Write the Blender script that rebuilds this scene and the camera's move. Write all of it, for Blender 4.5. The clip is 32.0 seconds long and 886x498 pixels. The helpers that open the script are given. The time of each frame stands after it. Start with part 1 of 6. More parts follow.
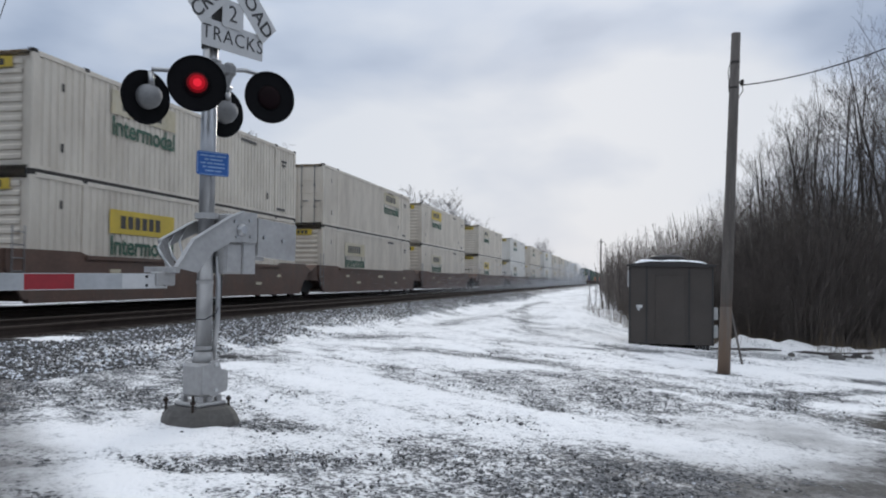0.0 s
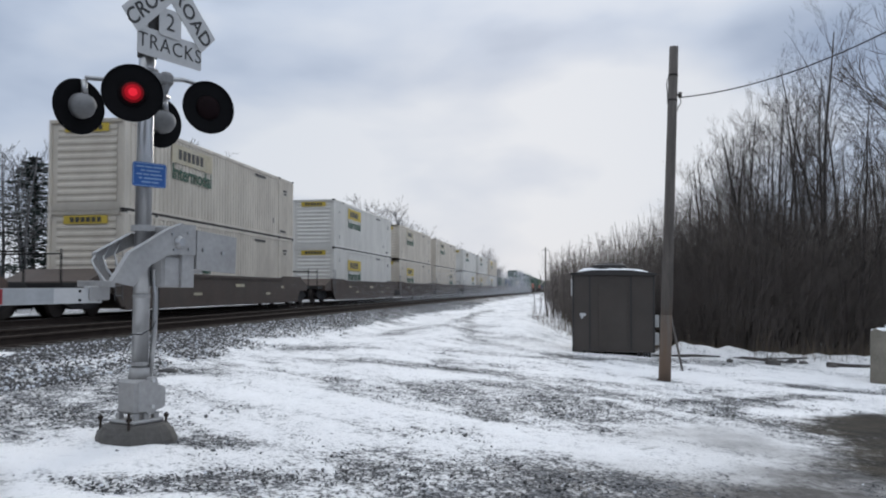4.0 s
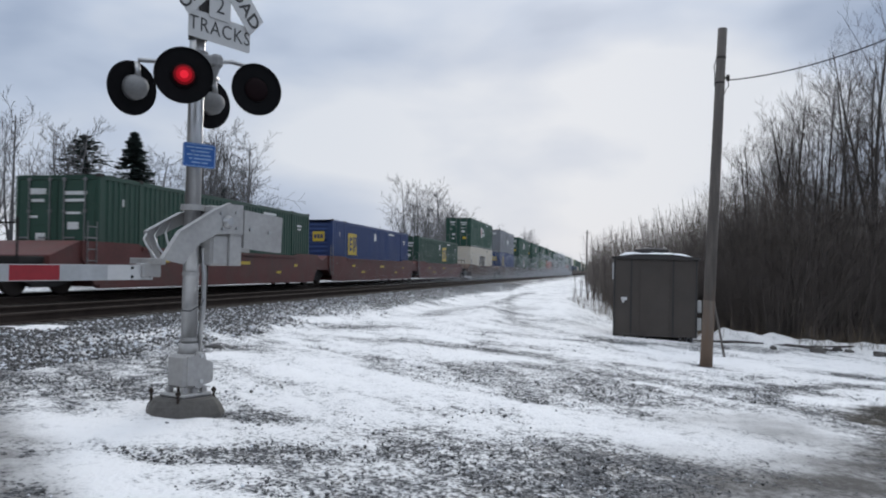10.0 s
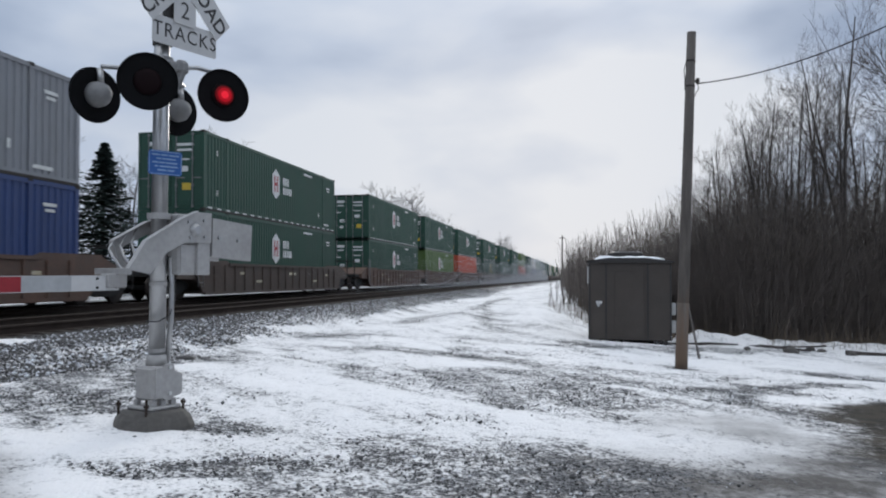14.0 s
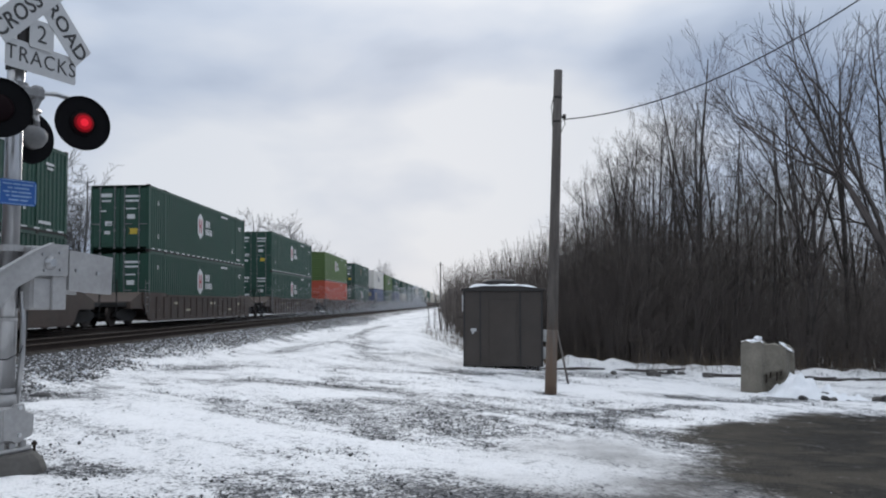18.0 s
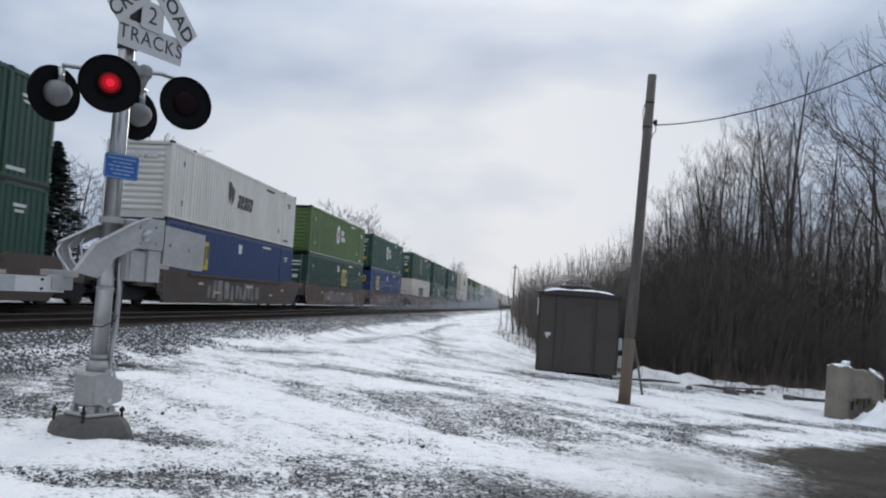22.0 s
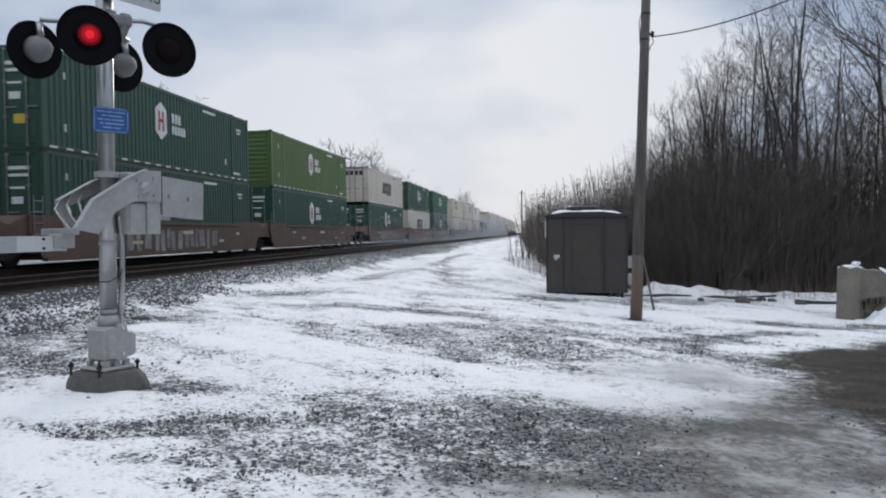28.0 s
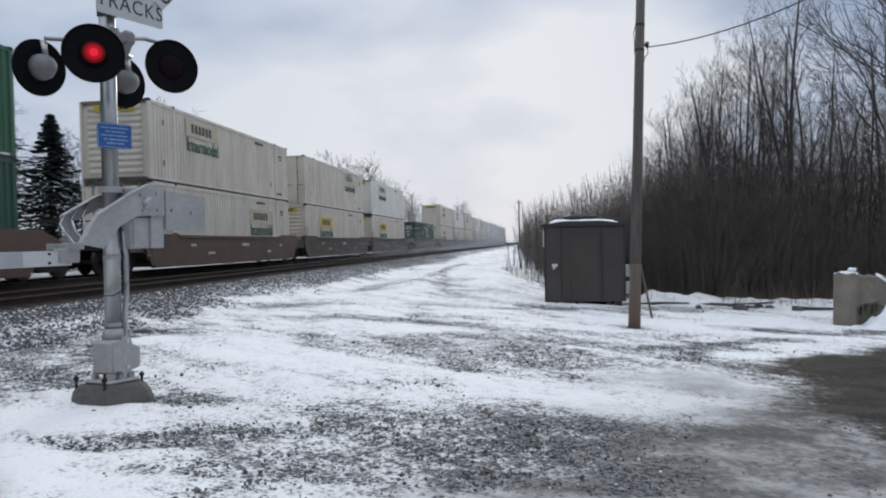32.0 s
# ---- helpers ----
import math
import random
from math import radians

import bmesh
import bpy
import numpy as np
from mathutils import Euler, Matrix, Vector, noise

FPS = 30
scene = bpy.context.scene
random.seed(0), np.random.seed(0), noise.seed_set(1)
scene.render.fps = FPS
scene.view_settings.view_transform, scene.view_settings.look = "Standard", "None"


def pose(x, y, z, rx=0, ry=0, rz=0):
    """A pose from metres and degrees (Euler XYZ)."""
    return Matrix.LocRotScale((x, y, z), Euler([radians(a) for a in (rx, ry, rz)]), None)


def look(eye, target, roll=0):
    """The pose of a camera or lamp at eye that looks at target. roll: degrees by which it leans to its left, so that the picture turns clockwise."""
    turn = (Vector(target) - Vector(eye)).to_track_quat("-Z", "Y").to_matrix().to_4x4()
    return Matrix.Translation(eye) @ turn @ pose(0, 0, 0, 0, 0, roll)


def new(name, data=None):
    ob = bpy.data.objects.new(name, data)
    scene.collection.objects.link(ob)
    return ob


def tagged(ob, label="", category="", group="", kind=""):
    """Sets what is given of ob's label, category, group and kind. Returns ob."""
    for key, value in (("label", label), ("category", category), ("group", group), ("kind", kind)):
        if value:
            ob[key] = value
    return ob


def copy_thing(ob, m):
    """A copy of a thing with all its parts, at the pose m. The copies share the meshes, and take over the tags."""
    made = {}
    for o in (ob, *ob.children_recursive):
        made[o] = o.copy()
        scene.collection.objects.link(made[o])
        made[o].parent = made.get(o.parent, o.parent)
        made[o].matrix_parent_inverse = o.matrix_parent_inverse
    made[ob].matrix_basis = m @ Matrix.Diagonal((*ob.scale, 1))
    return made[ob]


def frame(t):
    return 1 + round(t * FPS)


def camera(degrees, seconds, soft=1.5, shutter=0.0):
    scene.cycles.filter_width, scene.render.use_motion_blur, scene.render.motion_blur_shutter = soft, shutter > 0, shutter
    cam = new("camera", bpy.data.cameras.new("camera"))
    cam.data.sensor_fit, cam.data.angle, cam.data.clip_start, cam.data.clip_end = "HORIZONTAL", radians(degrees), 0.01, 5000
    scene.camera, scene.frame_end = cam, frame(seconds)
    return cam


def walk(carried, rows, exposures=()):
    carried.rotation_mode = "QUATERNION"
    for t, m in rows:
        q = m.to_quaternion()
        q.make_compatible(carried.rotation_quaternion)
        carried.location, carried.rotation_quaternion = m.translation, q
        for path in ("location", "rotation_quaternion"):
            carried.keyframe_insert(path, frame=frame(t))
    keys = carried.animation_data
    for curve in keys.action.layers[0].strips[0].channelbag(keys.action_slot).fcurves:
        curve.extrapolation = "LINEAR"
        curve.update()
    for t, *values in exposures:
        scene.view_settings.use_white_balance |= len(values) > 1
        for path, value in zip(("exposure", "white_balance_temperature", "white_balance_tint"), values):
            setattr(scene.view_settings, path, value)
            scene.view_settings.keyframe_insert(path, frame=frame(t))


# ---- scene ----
# The camera is held in the hand beside the road: its eye shifts by centimetres, its aim wanders.
EYE = 1.25
cam = camera(56.3, 32.0, soft=2.0, shutter=0.12)
# seconds, eye x, y, z (z from EYE), yaw to the left, pitch up, lean to the left
PATH = [
    (0.0, -0.000, 0.000, -0.000, 12.13, 2.09, 0.80),
    (0.5, -0.009, -0.024, -0.009, 12.48, 1.64, 1.92),
    (1.0, -0.011, -0.016, -0.006, 12.48, 1.84, 1.71),
    (1.5, 0.002, -0.005, 0.016, 11.10, 2.52, 1.06),
    (2.0, 0.014, -0.009, 0.019, 8.80, 3.30, 1.06),
    (2.5, 0.012, -0.001, 0.020, 8.37, 2.91, 1.23),
    (4.5, 0.038, 0.026, 0.032, 7.94, 2.59, -0.26),
    (5.0, 0.057, 0.022, 0.037, 5.69, 1.40, -0.58),
    (5.5, 0.064, 0.023, 0.037, 4.45, 0.77, -0.61),
    (6.0, 0.059, -0.001, 0.036, 5.13, 0.34, -0.38),
    (6.5, 0.059, 0.005, 0.038, 5.84, 0.54, -0.24),
    (7.0, 0.045, -0.048, 0.034, 7.22, 0.42, 0.01),
    (7.5, 0.049, 0.042, 0.023, 9.47, -0.47, 0.00),
    (8.0, 0.032, 0.003, 0.020, 9.87, -0.10, 0.00),
    (8.5, 0.032, -0.010, 0.028, 9.43, 0.99, 0.45),
    (9.0, 0.034, 0.046, 0.028, 8.81, 1.46, 1.03),
    (9.5, 0.038, 0.042, 0.031, 9.47, 1.29, 1.32),
    (10.0, 0.017, -0.042, 0.035, 11.19, 1.38, 1.27),
    (10.5, 0.025, -0.016, 0.038, 12.35, 1.93, 1.42),
    (11.0, 0.028, -0.012, 0.030, 12.60, 1.79, 1.49),
    (11.5, 0.027, -0.036, 0.032, 11.63, 1.24, 1.38),
    (12.0, 0.036, 0.026, 0.032, 10.48, 1.25, 1.19),
    (12.5, 0.041, 0.038, 0.038, 9.85, 2.02, 0.62),
    (13.0, 0.035, -0.008, 0.035, 9.43, 2.03, 0.32),
    (13.5, 0.035, 0.036, 0.021, 9.48, 1.91, 0.42),
    (15.5, 0.056, -0.014, 0.026, 9.63, 1.92, -0.21),
    (16.0, 0.057, -0.037, 0.016, 7.39, 1.23, 0.69),
    (16.5, 0.048, -0.041, 0.013, 6.25, -0.03, 0.46),
    (17.0, 0.088, 0.025, 0.057, 5.59, 1.42, -1.58),
    (17.5, 0.124, -0.021, 0.069, 2.81, 3.53, -2.15),
    (18.0, 0.128, -0.036, 0.069, 1.20, 3.76, -0.06),
    (18.5, 0.127, 0.028, 0.035, 2.56, 2.10, 0.40),
    (19.0, 0.090, -0.097, 0.049, 3.96, 2.82, 0.87),
    (19.5, 0.058, -0.063, 0.034, 8.86, 5.18, 2.49),
    (20.0, 0.066, 0.013, 0.030, 6.69, 2.51, 1.79),
    (20.5, 0.059, -0.009, 0.021, 6.98, 1.47, 0.79),
    (21.0, 0.057, 0.015, 0.025, 6.72, 1.86, 3.43),
    (21.5, 0.018, -0.075, 0.011, 6.62, 3.78, 6.33),
    (22.0, 0.039, -0.008, 0.022, 6.40, 3.63, 3.82),
    (22.5, 0.053, -0.015, 0.024, 5.74, 2.12, 1.72),
    (23.0, 0.062, -0.028, 0.025, 4.14, 1.34, 1.32),
    (23.5, 0.068, -0.020, 0.029, 2.58, 0.70, 1.37),
    (24.0, 0.063, -0.038, 0.025, 2.79, -0.46, 1.27),
    (24.5, 0.063, -0.004, 0.022, 4.27, -1.68, 1.59),
    (25.0, 0.061, -0.079, 0.023, 4.96, -1.61, 1.25),
    (25.5, 0.071, 0.007, 0.028, 4.77, -1.93, 0.71),
    (27.5, 0.085, 0.041, 0.008, 6.31, -1.20, -0.58),
    (28.0, 0.090, 0.035, 0.016, 6.81, -1.13, -0.41),
    (28.5, 0.087, -0.027, 0.009, 6.88, -1.59, 0.17),
    (29.0, 0.083, 0.002, 0.008, 6.53, -2.03, 0.09),
    (29.5, 0.074, -0.059, 0.003, 5.97, -1.49, -0.32),
    (30.0, 0.092, 0.017, 0.005, 5.89, -0.89, -0.10),
    (30.5, 0.082, 0.018, 0.001, 6.37, -1.73, 0.14),
    (31.0, 0.074, -0.044, 0.009, 6.42, -2.15, -0.22),
    (31.5, 0.090, -0.001, 0.015, 5.94, -1.40, -0.61),
    (32.0, 0.081, -0.060, 0.025, 6.64, -0.44, -0.98),
]


def aim(x, y, z, yaw, pitch, lean):
    a, p = radians(yaw), radians(pitch)
    eye = Vector((x, y, z + EYE))
    return look(eye, eye + Vector((-math.sin(a) * math.cos(p), math.cos(a) * math.cos(p), math.sin(p))), lean)


walk(cam, [(row[0], aim(*row[1:])) for row in PATH])

# ---- sky and sun: an overcast winter day, the sun low behind cloud, ahead ----
SUN_AZ, SUN_EL = radians(2.0), radians(17.0)  # to the left of +y, and up
world = bpy.data.worlds.new("winter_sky")
scene.world = world
world.use_nodes = True
wn, wl = world.node_tree.nodes, world.node_tree.links
wn.clear()


def wnode(kind, **values):
    n = wn.new(kind)
    for key, value in values.items():
        if key in n.inputs:
            n.inputs[key].default_value = value
    return n


w_out = wnode("ShaderNodeOutputWorld")
w_bg = wnode("ShaderNodeBackground", Strength=1.0)
w_sky = wnode("ShaderNodeTexSky")
w_sky.sky_type, w_sky.sun_disc = "NISHITA", False
w_sky.sun_elevation, w_sky.sun_rotation = SUN_EL, -SUN_AZ
w_sky.air_density, w_sky.dust_density = 1.0, 2.0
w_co = wnode("ShaderNodeTexCoord")
w_map = wnode("ShaderNodeMapping", Scale=(1.0, 1.0, 2.4), Location=(0.35, 0.0, 0.1))
w_n1 = wnode("ShaderNodeTexNoise", Scale=3.4, Detail=5.0, Roughness=0.42, Distortion=0.15)
w_n2 = wnode("ShaderNodeTexNoise", Scale=1.1, Detail=2.0)


def wmath(op, a, b, c=None):
    n = wn.new("ShaderNodeMath")
    n.operation = op
    for k, v in enumerate((a, b, c)):
        if isinstance(v, (int, float)):
            n.inputs[k].default_value = v
        elif v is not None:
            wl.new(v, n.inputs[k])
    return n.outputs[0]


w_ramp = wnode("ShaderNodeValToRGB")
w_ramp.color_ramp.elements[0].position, w_ramp.color_ramp.elements[0].color = 0.10, (0.28, 0.355, 0.495, 1)
w_ramp.color_ramp.elements[1].position, w_ramp.color_ramp.elements[1].color = 0.95, (0.665, 0.71, 0.785, 1)
w_mid = w_ramp.color_ramp.elements.new(0.5)
w_mid.color = (0.462, 0.538, 0.672, 1)
# the thin place in the cloud where the sun stands behind it
w_dot = wnode("ShaderNodeVectorMath")
w_dot.operation = "DOT_PRODUCT"
w_dot.inputs[1].default_value = (-math.sin(SUN_AZ) * math.cos(SUN_EL), math.cos(SUN_AZ) * math.cos(SUN_EL), math.sin(SUN_EL))
w_glow = wnode("ShaderNodeMapRange")
w_glow.interpolation_type = "SMOOTHERSTEP"
for key, v in (("From Min", 0.90), ("From Max", 1.0), ("To Min", -0.03), ("To Max", 0.30)):
    w_glow.inputs[key].default_value = v
w_sep = wn.new("ShaderNodeSeparateXYZ")
wl.new(w_co.outputs["Generated"], w_sep.inputs[0])
wl.new(w_co.outputs["Generated"], w_map.inputs["Vector"])
wl.new(w_map.outputs[0], w_n1.inputs["Vector"])
wl.new(w_map.outputs[0], w_n2.inputs["Vector"])
wl.new(w_co.outputs["Generated"], w_dot.inputs[0])
wl.new(w_dot.outputs["Value"], w_glow.inputs["Value"])
# paler towards the horizon and towards the sun
w_low = wnode("ShaderNodeMapRange")
for key, v in (("From Min", 0.0), ("From Max", 0.16), ("To Min", 0.10), ("To Max", 0.0)):
    w_low.inputs[key].default_value = v
wl.new(w_sep.outputs["Z"], w_low.inputs["Value"])
w_cloud = wmath("MULTIPLY_ADD", w_n1.outputs["Fac"], 2.3, wmath("MULTIPLY_ADD", w_n2.outputs["Fac"], 0.9, -1.22))
wl.new(wmath("ADD", wmath("ADD", w_cloud, w_glow.outputs[0]), w_low.outputs[0]), w_ramp.inputs["Fac"])
# an overcast sky is brightest overhead
w_lift = wnode("ShaderNodeVectorMath")
w_lift.operation = "MULTIPLY"
wl.new(w_ramp.outputs["Color"], w_lift.inputs[0])
w_up = wn.new("ShaderNodeCombineXYZ")
w_over = wmath("MAXIMUM", wmath("SUBTRACT", w_sep.outputs["Z"], 0.25), 0.0)
for k, v in enumerate((2.35, 2.05, 1.60)):
    wl.new(wmath("MULTIPLY_ADD", w_over, v, 1.0), w_up.inputs[k])
wl.new(w_up.outputs[0], w_lift.inputs[1])
w_skys = wnode("ShaderNodeVectorMath")
w_skys.operation = "SCALE"
w_skys.inputs["Scale"].default_value = 0.05
w_mix = wnode("ShaderNodeMix")
w_mix.data_type, w_mix.inputs["Factor"].default_value = "RGBA", 0.96
wl.new(w_sky.outputs["Color"], w_skys.inputs[0])
wl.new(w_skys.outputs["Vector"], w_mix.inputs["A"])
wl.new(w_lift.outputs["Vector"], w_mix.inputs["B"])
wl.new(w_mix.outputs["Result"], w_bg.inputs["Color"])
wl.new(w_bg.outputs[0], w_out.inputs["Surface"])

sun = new("sun", bpy.data.lights.new("sun", "SUN"))
sun.data.energy, sun.data.angle, sun.data.color = 0.8, radians(14), (1.0, 0.96, 0.90)
sun.matrix_world = look((-math.sin(SUN_AZ) * 50, 50, 50 * math.tan(SUN_EL)), (0, 0, 0))
scene.view_settings.exposure = 0.06

# ---- materials ----


def mat(name, base, rough=0.6, metal=0.0, vary=0.25, grain=14.0, large=1.2, bump=0.15, dirt=None, dirt_amount=0.0, island=0.0, stretch=(1, 1, 1), spec=0.5):
    """A surface with variation at two scales, a fine relief, and dirt in patches of its own shape."""
    m = bpy.data.materials.new(name)
    m.use_nodes = True
    n, l = m.node_tree.nodes, m.node_tree.links
    b = n["Principled BSDF"]
    b.inputs["Roughness"].default_value, b.inputs["Metallic"].default_value = rough, metal
    b.inputs["Specular IOR Level"].default_value = spec
    co, mp = n.new("ShaderNodeTexCoord"), n.new("ShaderNodeMapping")
    mp.inputs["Scale"].default_value = stretch
    l.new(co.outputs["Object"], mp.inputs["Vector"])
    fine, wide = n.new("ShaderNodeTexNoise"), n.new("ShaderNodeTexNoise")
    fine.inputs["Scale"].default_value, fine.inputs["Detail"].default_value = grain, 4.0
    wide.inputs["Scale"].default_value, wide.inputs["Detail"].default_value = large, 5.0
    for t in (fine, wide):
        l.new(mp.outputs[0], t.inputs["Vector"])
    both = n.new("ShaderNodeMath")
    both.operation = "MULTIPLY_ADD"
    l.new(fine.outputs["Fac"], both.inputs[0])
    both.inputs[1].default_value = 0.6
    l.new(wide.outputs["Fac"], both.inputs[2])
    value = n.new("ShaderNodeMapRange")
    value.inputs["From Min"].default_value, value.inputs["From Max"].default_value = 0.5, 1.1
    value.inputs["To Min"].default_value, value.inputs["To Max"].default_value = 1 - vary, 1 + vary
    l.new(both.outputs[0], value.inputs["Value"])
    hsv = n.new("ShaderNodeHueSaturation")
    hsv.inputs["Color"].default_value = (*base, 1)
    last = value.outputs[0]
    if island:
        geo, per, mul = n.new("ShaderNodeNewGeometry"), n.new("ShaderNodeMapRange"), n.new("ShaderNodeMath")
        per.inputs["To Min"].default_value, per.inputs["To Max"].default_value = 1 - island, 1 + island
        mul.operation = "MULTIPLY"
        l.new(geo.outputs["Random Per Island"], per.inputs["Value"])
        l.new(per.outputs[0], mul.inputs[0])
        l.new(last, mul.inputs[1])
        last = mul.outputs[0]
    l.new(last, hsv.inputs["Value"])
    col = hsv.outputs[0]
    if dirt:
        d, dr, mix = n.new("ShaderNodeTexNoise"), n.new("ShaderNodeMapRange"), n.new("ShaderNodeMix")
        d.inputs["Scale"].default_value, d.inputs["Detail"].default_value, d.inputs["Roughness"].default_value = 0.9, 8.0, 0.7
        l.new(mp.outputs[0], d.inputs["Vector"])
        dr.inputs["From Min"].default_value, dr.inputs["From Max"].default_value = 0.42, 0.72
        dr.inputs["To Max"].default_value = dirt_amount
        l.new(d.outputs["Fac"], dr.inputs["Value"])
        mix.data_type = "RGBA"
        l.new(dr.outputs[0], mix.inputs["Factor"])
        l.new(col, mix.inputs["A"])
        mix.inputs["B"].default_value = (*dirt, 1)
        col = mix.outputs["Result"]
    l.new(col, b.inputs["Base Color"])
    if bump:
        bp = n.new("ShaderNodeBump")
        bp.inputs["Strength"].default_value, bp.inputs["Distance"].default_value = bump, 0.02
        l.new(both.outputs[0], bp.inputs["Height"])
        l.new(bp.outputs[0], b.inputs["Normal"])
    return m


def speckled(m, amount):
    """Snow caught on some of the stones."""
    n, l = m.node_tree.nodes, m.node_tree.links
    b = n["Principled BSDF"]
    geo, pick, mix = n.new("ShaderNodeNewGeometry"), n.new("ShaderNodeMath"), n.new("ShaderNodeMix")
    pick.operation, pick.inputs[1].default_value = "LESS_THAN", amount
    l.new(geo.outputs["Random Per Island"], pick.inputs[0])
    mix.data_type = "RGBA"
    l.new(b.inputs["Base Color"].links[0].from_socket, mix.inputs["A"])
    mix.inputs["B"].default_value = (0.74, 0.76, 0.80, 1)
    l.new(pick.outputs[0], mix.inputs["Factor"])
    l.new(mix.outputs["Result"], b.inputs["Base Color"])
    return m


def worn_foot(m, colour, z0, z1):
    """Weathered wood that turns to another colour towards its foot, with a ragged border."""
    n, l = m.node_tree.nodes, m.node_tree.links
    b = n["Principled BSDF"]
    co, sep, rag, at, mix = n.new("ShaderNodeTexCoord"), n.new("ShaderNodeSeparateXYZ"), n.new("ShaderNodeTexNoise"), n.new("ShaderNodeMath"), n.new("ShaderNodeMix")
    mp, ramp = n.new("ShaderNodeMapping"), n.new("ShaderNodeMapRange")
    mp.inputs["Scale"].default_value = (14, 14, 1.3)
    rag.inputs["Scale"].default_value, rag.inputs["Detail"].default_value = 1.0, 6.0
    l.new(co.outputs["Object"], sep.inputs[0])
    l.new(co.outputs["Object"], mp.inputs["Vector"])
    l.new(mp.outputs[0], rag.inputs["Vector"])
    at.operation, at.inputs[1].default_value = "MULTIPLY_ADD", 2.2
    l.new(rag.outputs["Fac"], at.inputs[0])
    l.new(sep.outputs["Z"], at.inputs[2])
    for key, v in (("From Min", z0 + 1.1), ("From Max", z1 + 1.1), ("To Min", 0.9), ("To Max", 0.0)):
        ramp.inputs[key].default_value = v
    l.new(at.outputs[0], ramp.inputs["Value"])
    mix.data_type = "RGBA"
    l.new(ramp.outputs[0], mix.inputs["Factor"])
    l.new(b.inputs["Base Color"].links[0].from_socket, mix.inputs["A"])
    mix.inputs["B"].default_value = (*colour, 1)
    l.new(mix.outputs["Result"], b.inputs["Base Color"])
    return m


def glow(name, colour, strength):
    m = bpy.data.materials.new(name)
    m.use_nodes = True
    b = m.node_tree.nodes["Principled BSDF"]
    b.inputs["Base Color"].default_value = (0.02, 0.002, 0.003, 1)
    b.inputs["Specular IOR Level"].default_value = 0.1
    b.inputs["Emission Color"].default_value, b.inputs["Emission Strength"].default_value = (*colour, 1), strength
    return m


GRIME = (0.07, 0.06, 0.05)
M_GALV = mat("galvanised_steel", (0.46, 0.46, 0.465), 0.36, 0.9, 0.18, 30, 3, 0.05, GRIME, 0.35, stretch=(1, 1, 0.3))
M_ALU = mat("painted_aluminium", (0.385, 0.378, 0.372), 0.5, 0.2, 0.2, 25, 2, 0.05, (0.16, 0.14, 0.12), 0.4)
M_BLACK = mat("flat_black_paint", (0.007, 0.007, 0.008), 0.8, 0, 0.3, 20, 3, 0.05, spec=0.08)
M_WHITE = mat("white_reflective_sheet", (0.55, 0.55, 0.55), 0.5, 0, 0.08, 30, 4, 0.02, (0.3, 0.28, 0.25), 0.25)
M_INK = mat("black_lettering", (0.038, 0.037, 0.037), 0.6)
M_RED = mat("red_reflective_sheet", (0.27, 0.014, 0.022), 0.45, 0, 0.15, 30, 4, 0.02)
M_SILVER = mat("grey_reflective_sheet", (0.36, 0.37, 0.38), 0.45, 0, 0.15, 30, 4, 0.02)
M_BLUE = mat("blue_sign_sheet", (0.018, 0.095, 0.33), 0.45, 0, 0.12, 30, 4, 0.02)
M_BLUE_INK = mat("pale_blue_lettering", (0.22, 0.35, 0.56), 0.5)
M_HOUSING = mat("dull_grey_casting", (0.225, 0.225, 0.228), 0.7, 0.1, 0.2, 30, 4, 0.1, GRIME, 0.3)
M_LENS = mat("dark_red_lens", (0.008, 0.003, 0.004), 0.6, 0, 0.2, 60, 8, 0.1, spec=0.08)
M_LIT = glow("lit_red_lamp", (0.42, 0.005, 0.014), 0.8)
M_LIT_EDGE = glow("lit_red_lamp_edge", (0.13, 0.002, 0.005), 0.8)
M_LIT_CORE = glow("lit_red_lamp_core", (0.78, 0.018, 0.040), 0.95)
M_CONCRETE = mat("weathered_concrete", (0.105, 0.098, 0.092), 0.9, 0, 0.3, 25, 2.5, 0.4, (0.06, 0.055, 0.045), 0.6)
M_CONCRETE2 = mat("pale_weathered_concrete", (0.215, 0.195, 0.16), 0.9, 0, 0.3, 25, 2.5, 0.4, (0.10, 0.09, 0.07), 0.6)
M_SHED = mat("brown_painted_steel", (0.054, 0.044, 0.037), 0.6, 0.1, 0.22, 30, 1.5, 0.05, (0.065, 0.06, 0.056), 0.3)
M_SHED_DARK = mat("dark_brown_trim", (0.030, 0.027, 0.026), 0.6, 0.1, 0.2, 30, 2, 0.05)
M_POLE = mat("weathered_pole_wood", (0.125, 0.11, 0.10), 0.9, 0, 0.45, 26, 2, 0.6, (0.06, 0.055, 0.05), 0.5, stretch=(6, 6, 0.5))
M_SHAFT = worn_foot(mat("weathered_pole_shaft", (0.125, 0.11, 0.10), 0.9, 0, 0.45, 26, 2, 0.6, (0.06, 0.055, 0.05), 0.5, stretch=(6, 6, 0.5)), (0.135, 0.090, 0.062), 0.5, 1.5)
M_WIRE = mat("black_cable", (0.02, 0.02, 0.022), 0.6)
M_BARK = mat("grey_brown_bark", (0.062, 0.054, 0.050), 0.95, 0, 0.4, 18, 2, 0.5, stretch=(3, 3, 0.6), island=0.25)
M_TWIG = mat("bare_twigs", (0.070, 0.060, 0.056), 0.95, 0, 0.3, 5, 0.5, 0.0, island=0.35)
M_BRUSH = mat("brown_thicket", (0.130, 0.110, 0.098), 0.95, 0, 0.3, 5, 0.5, 0.0, island=0.2)
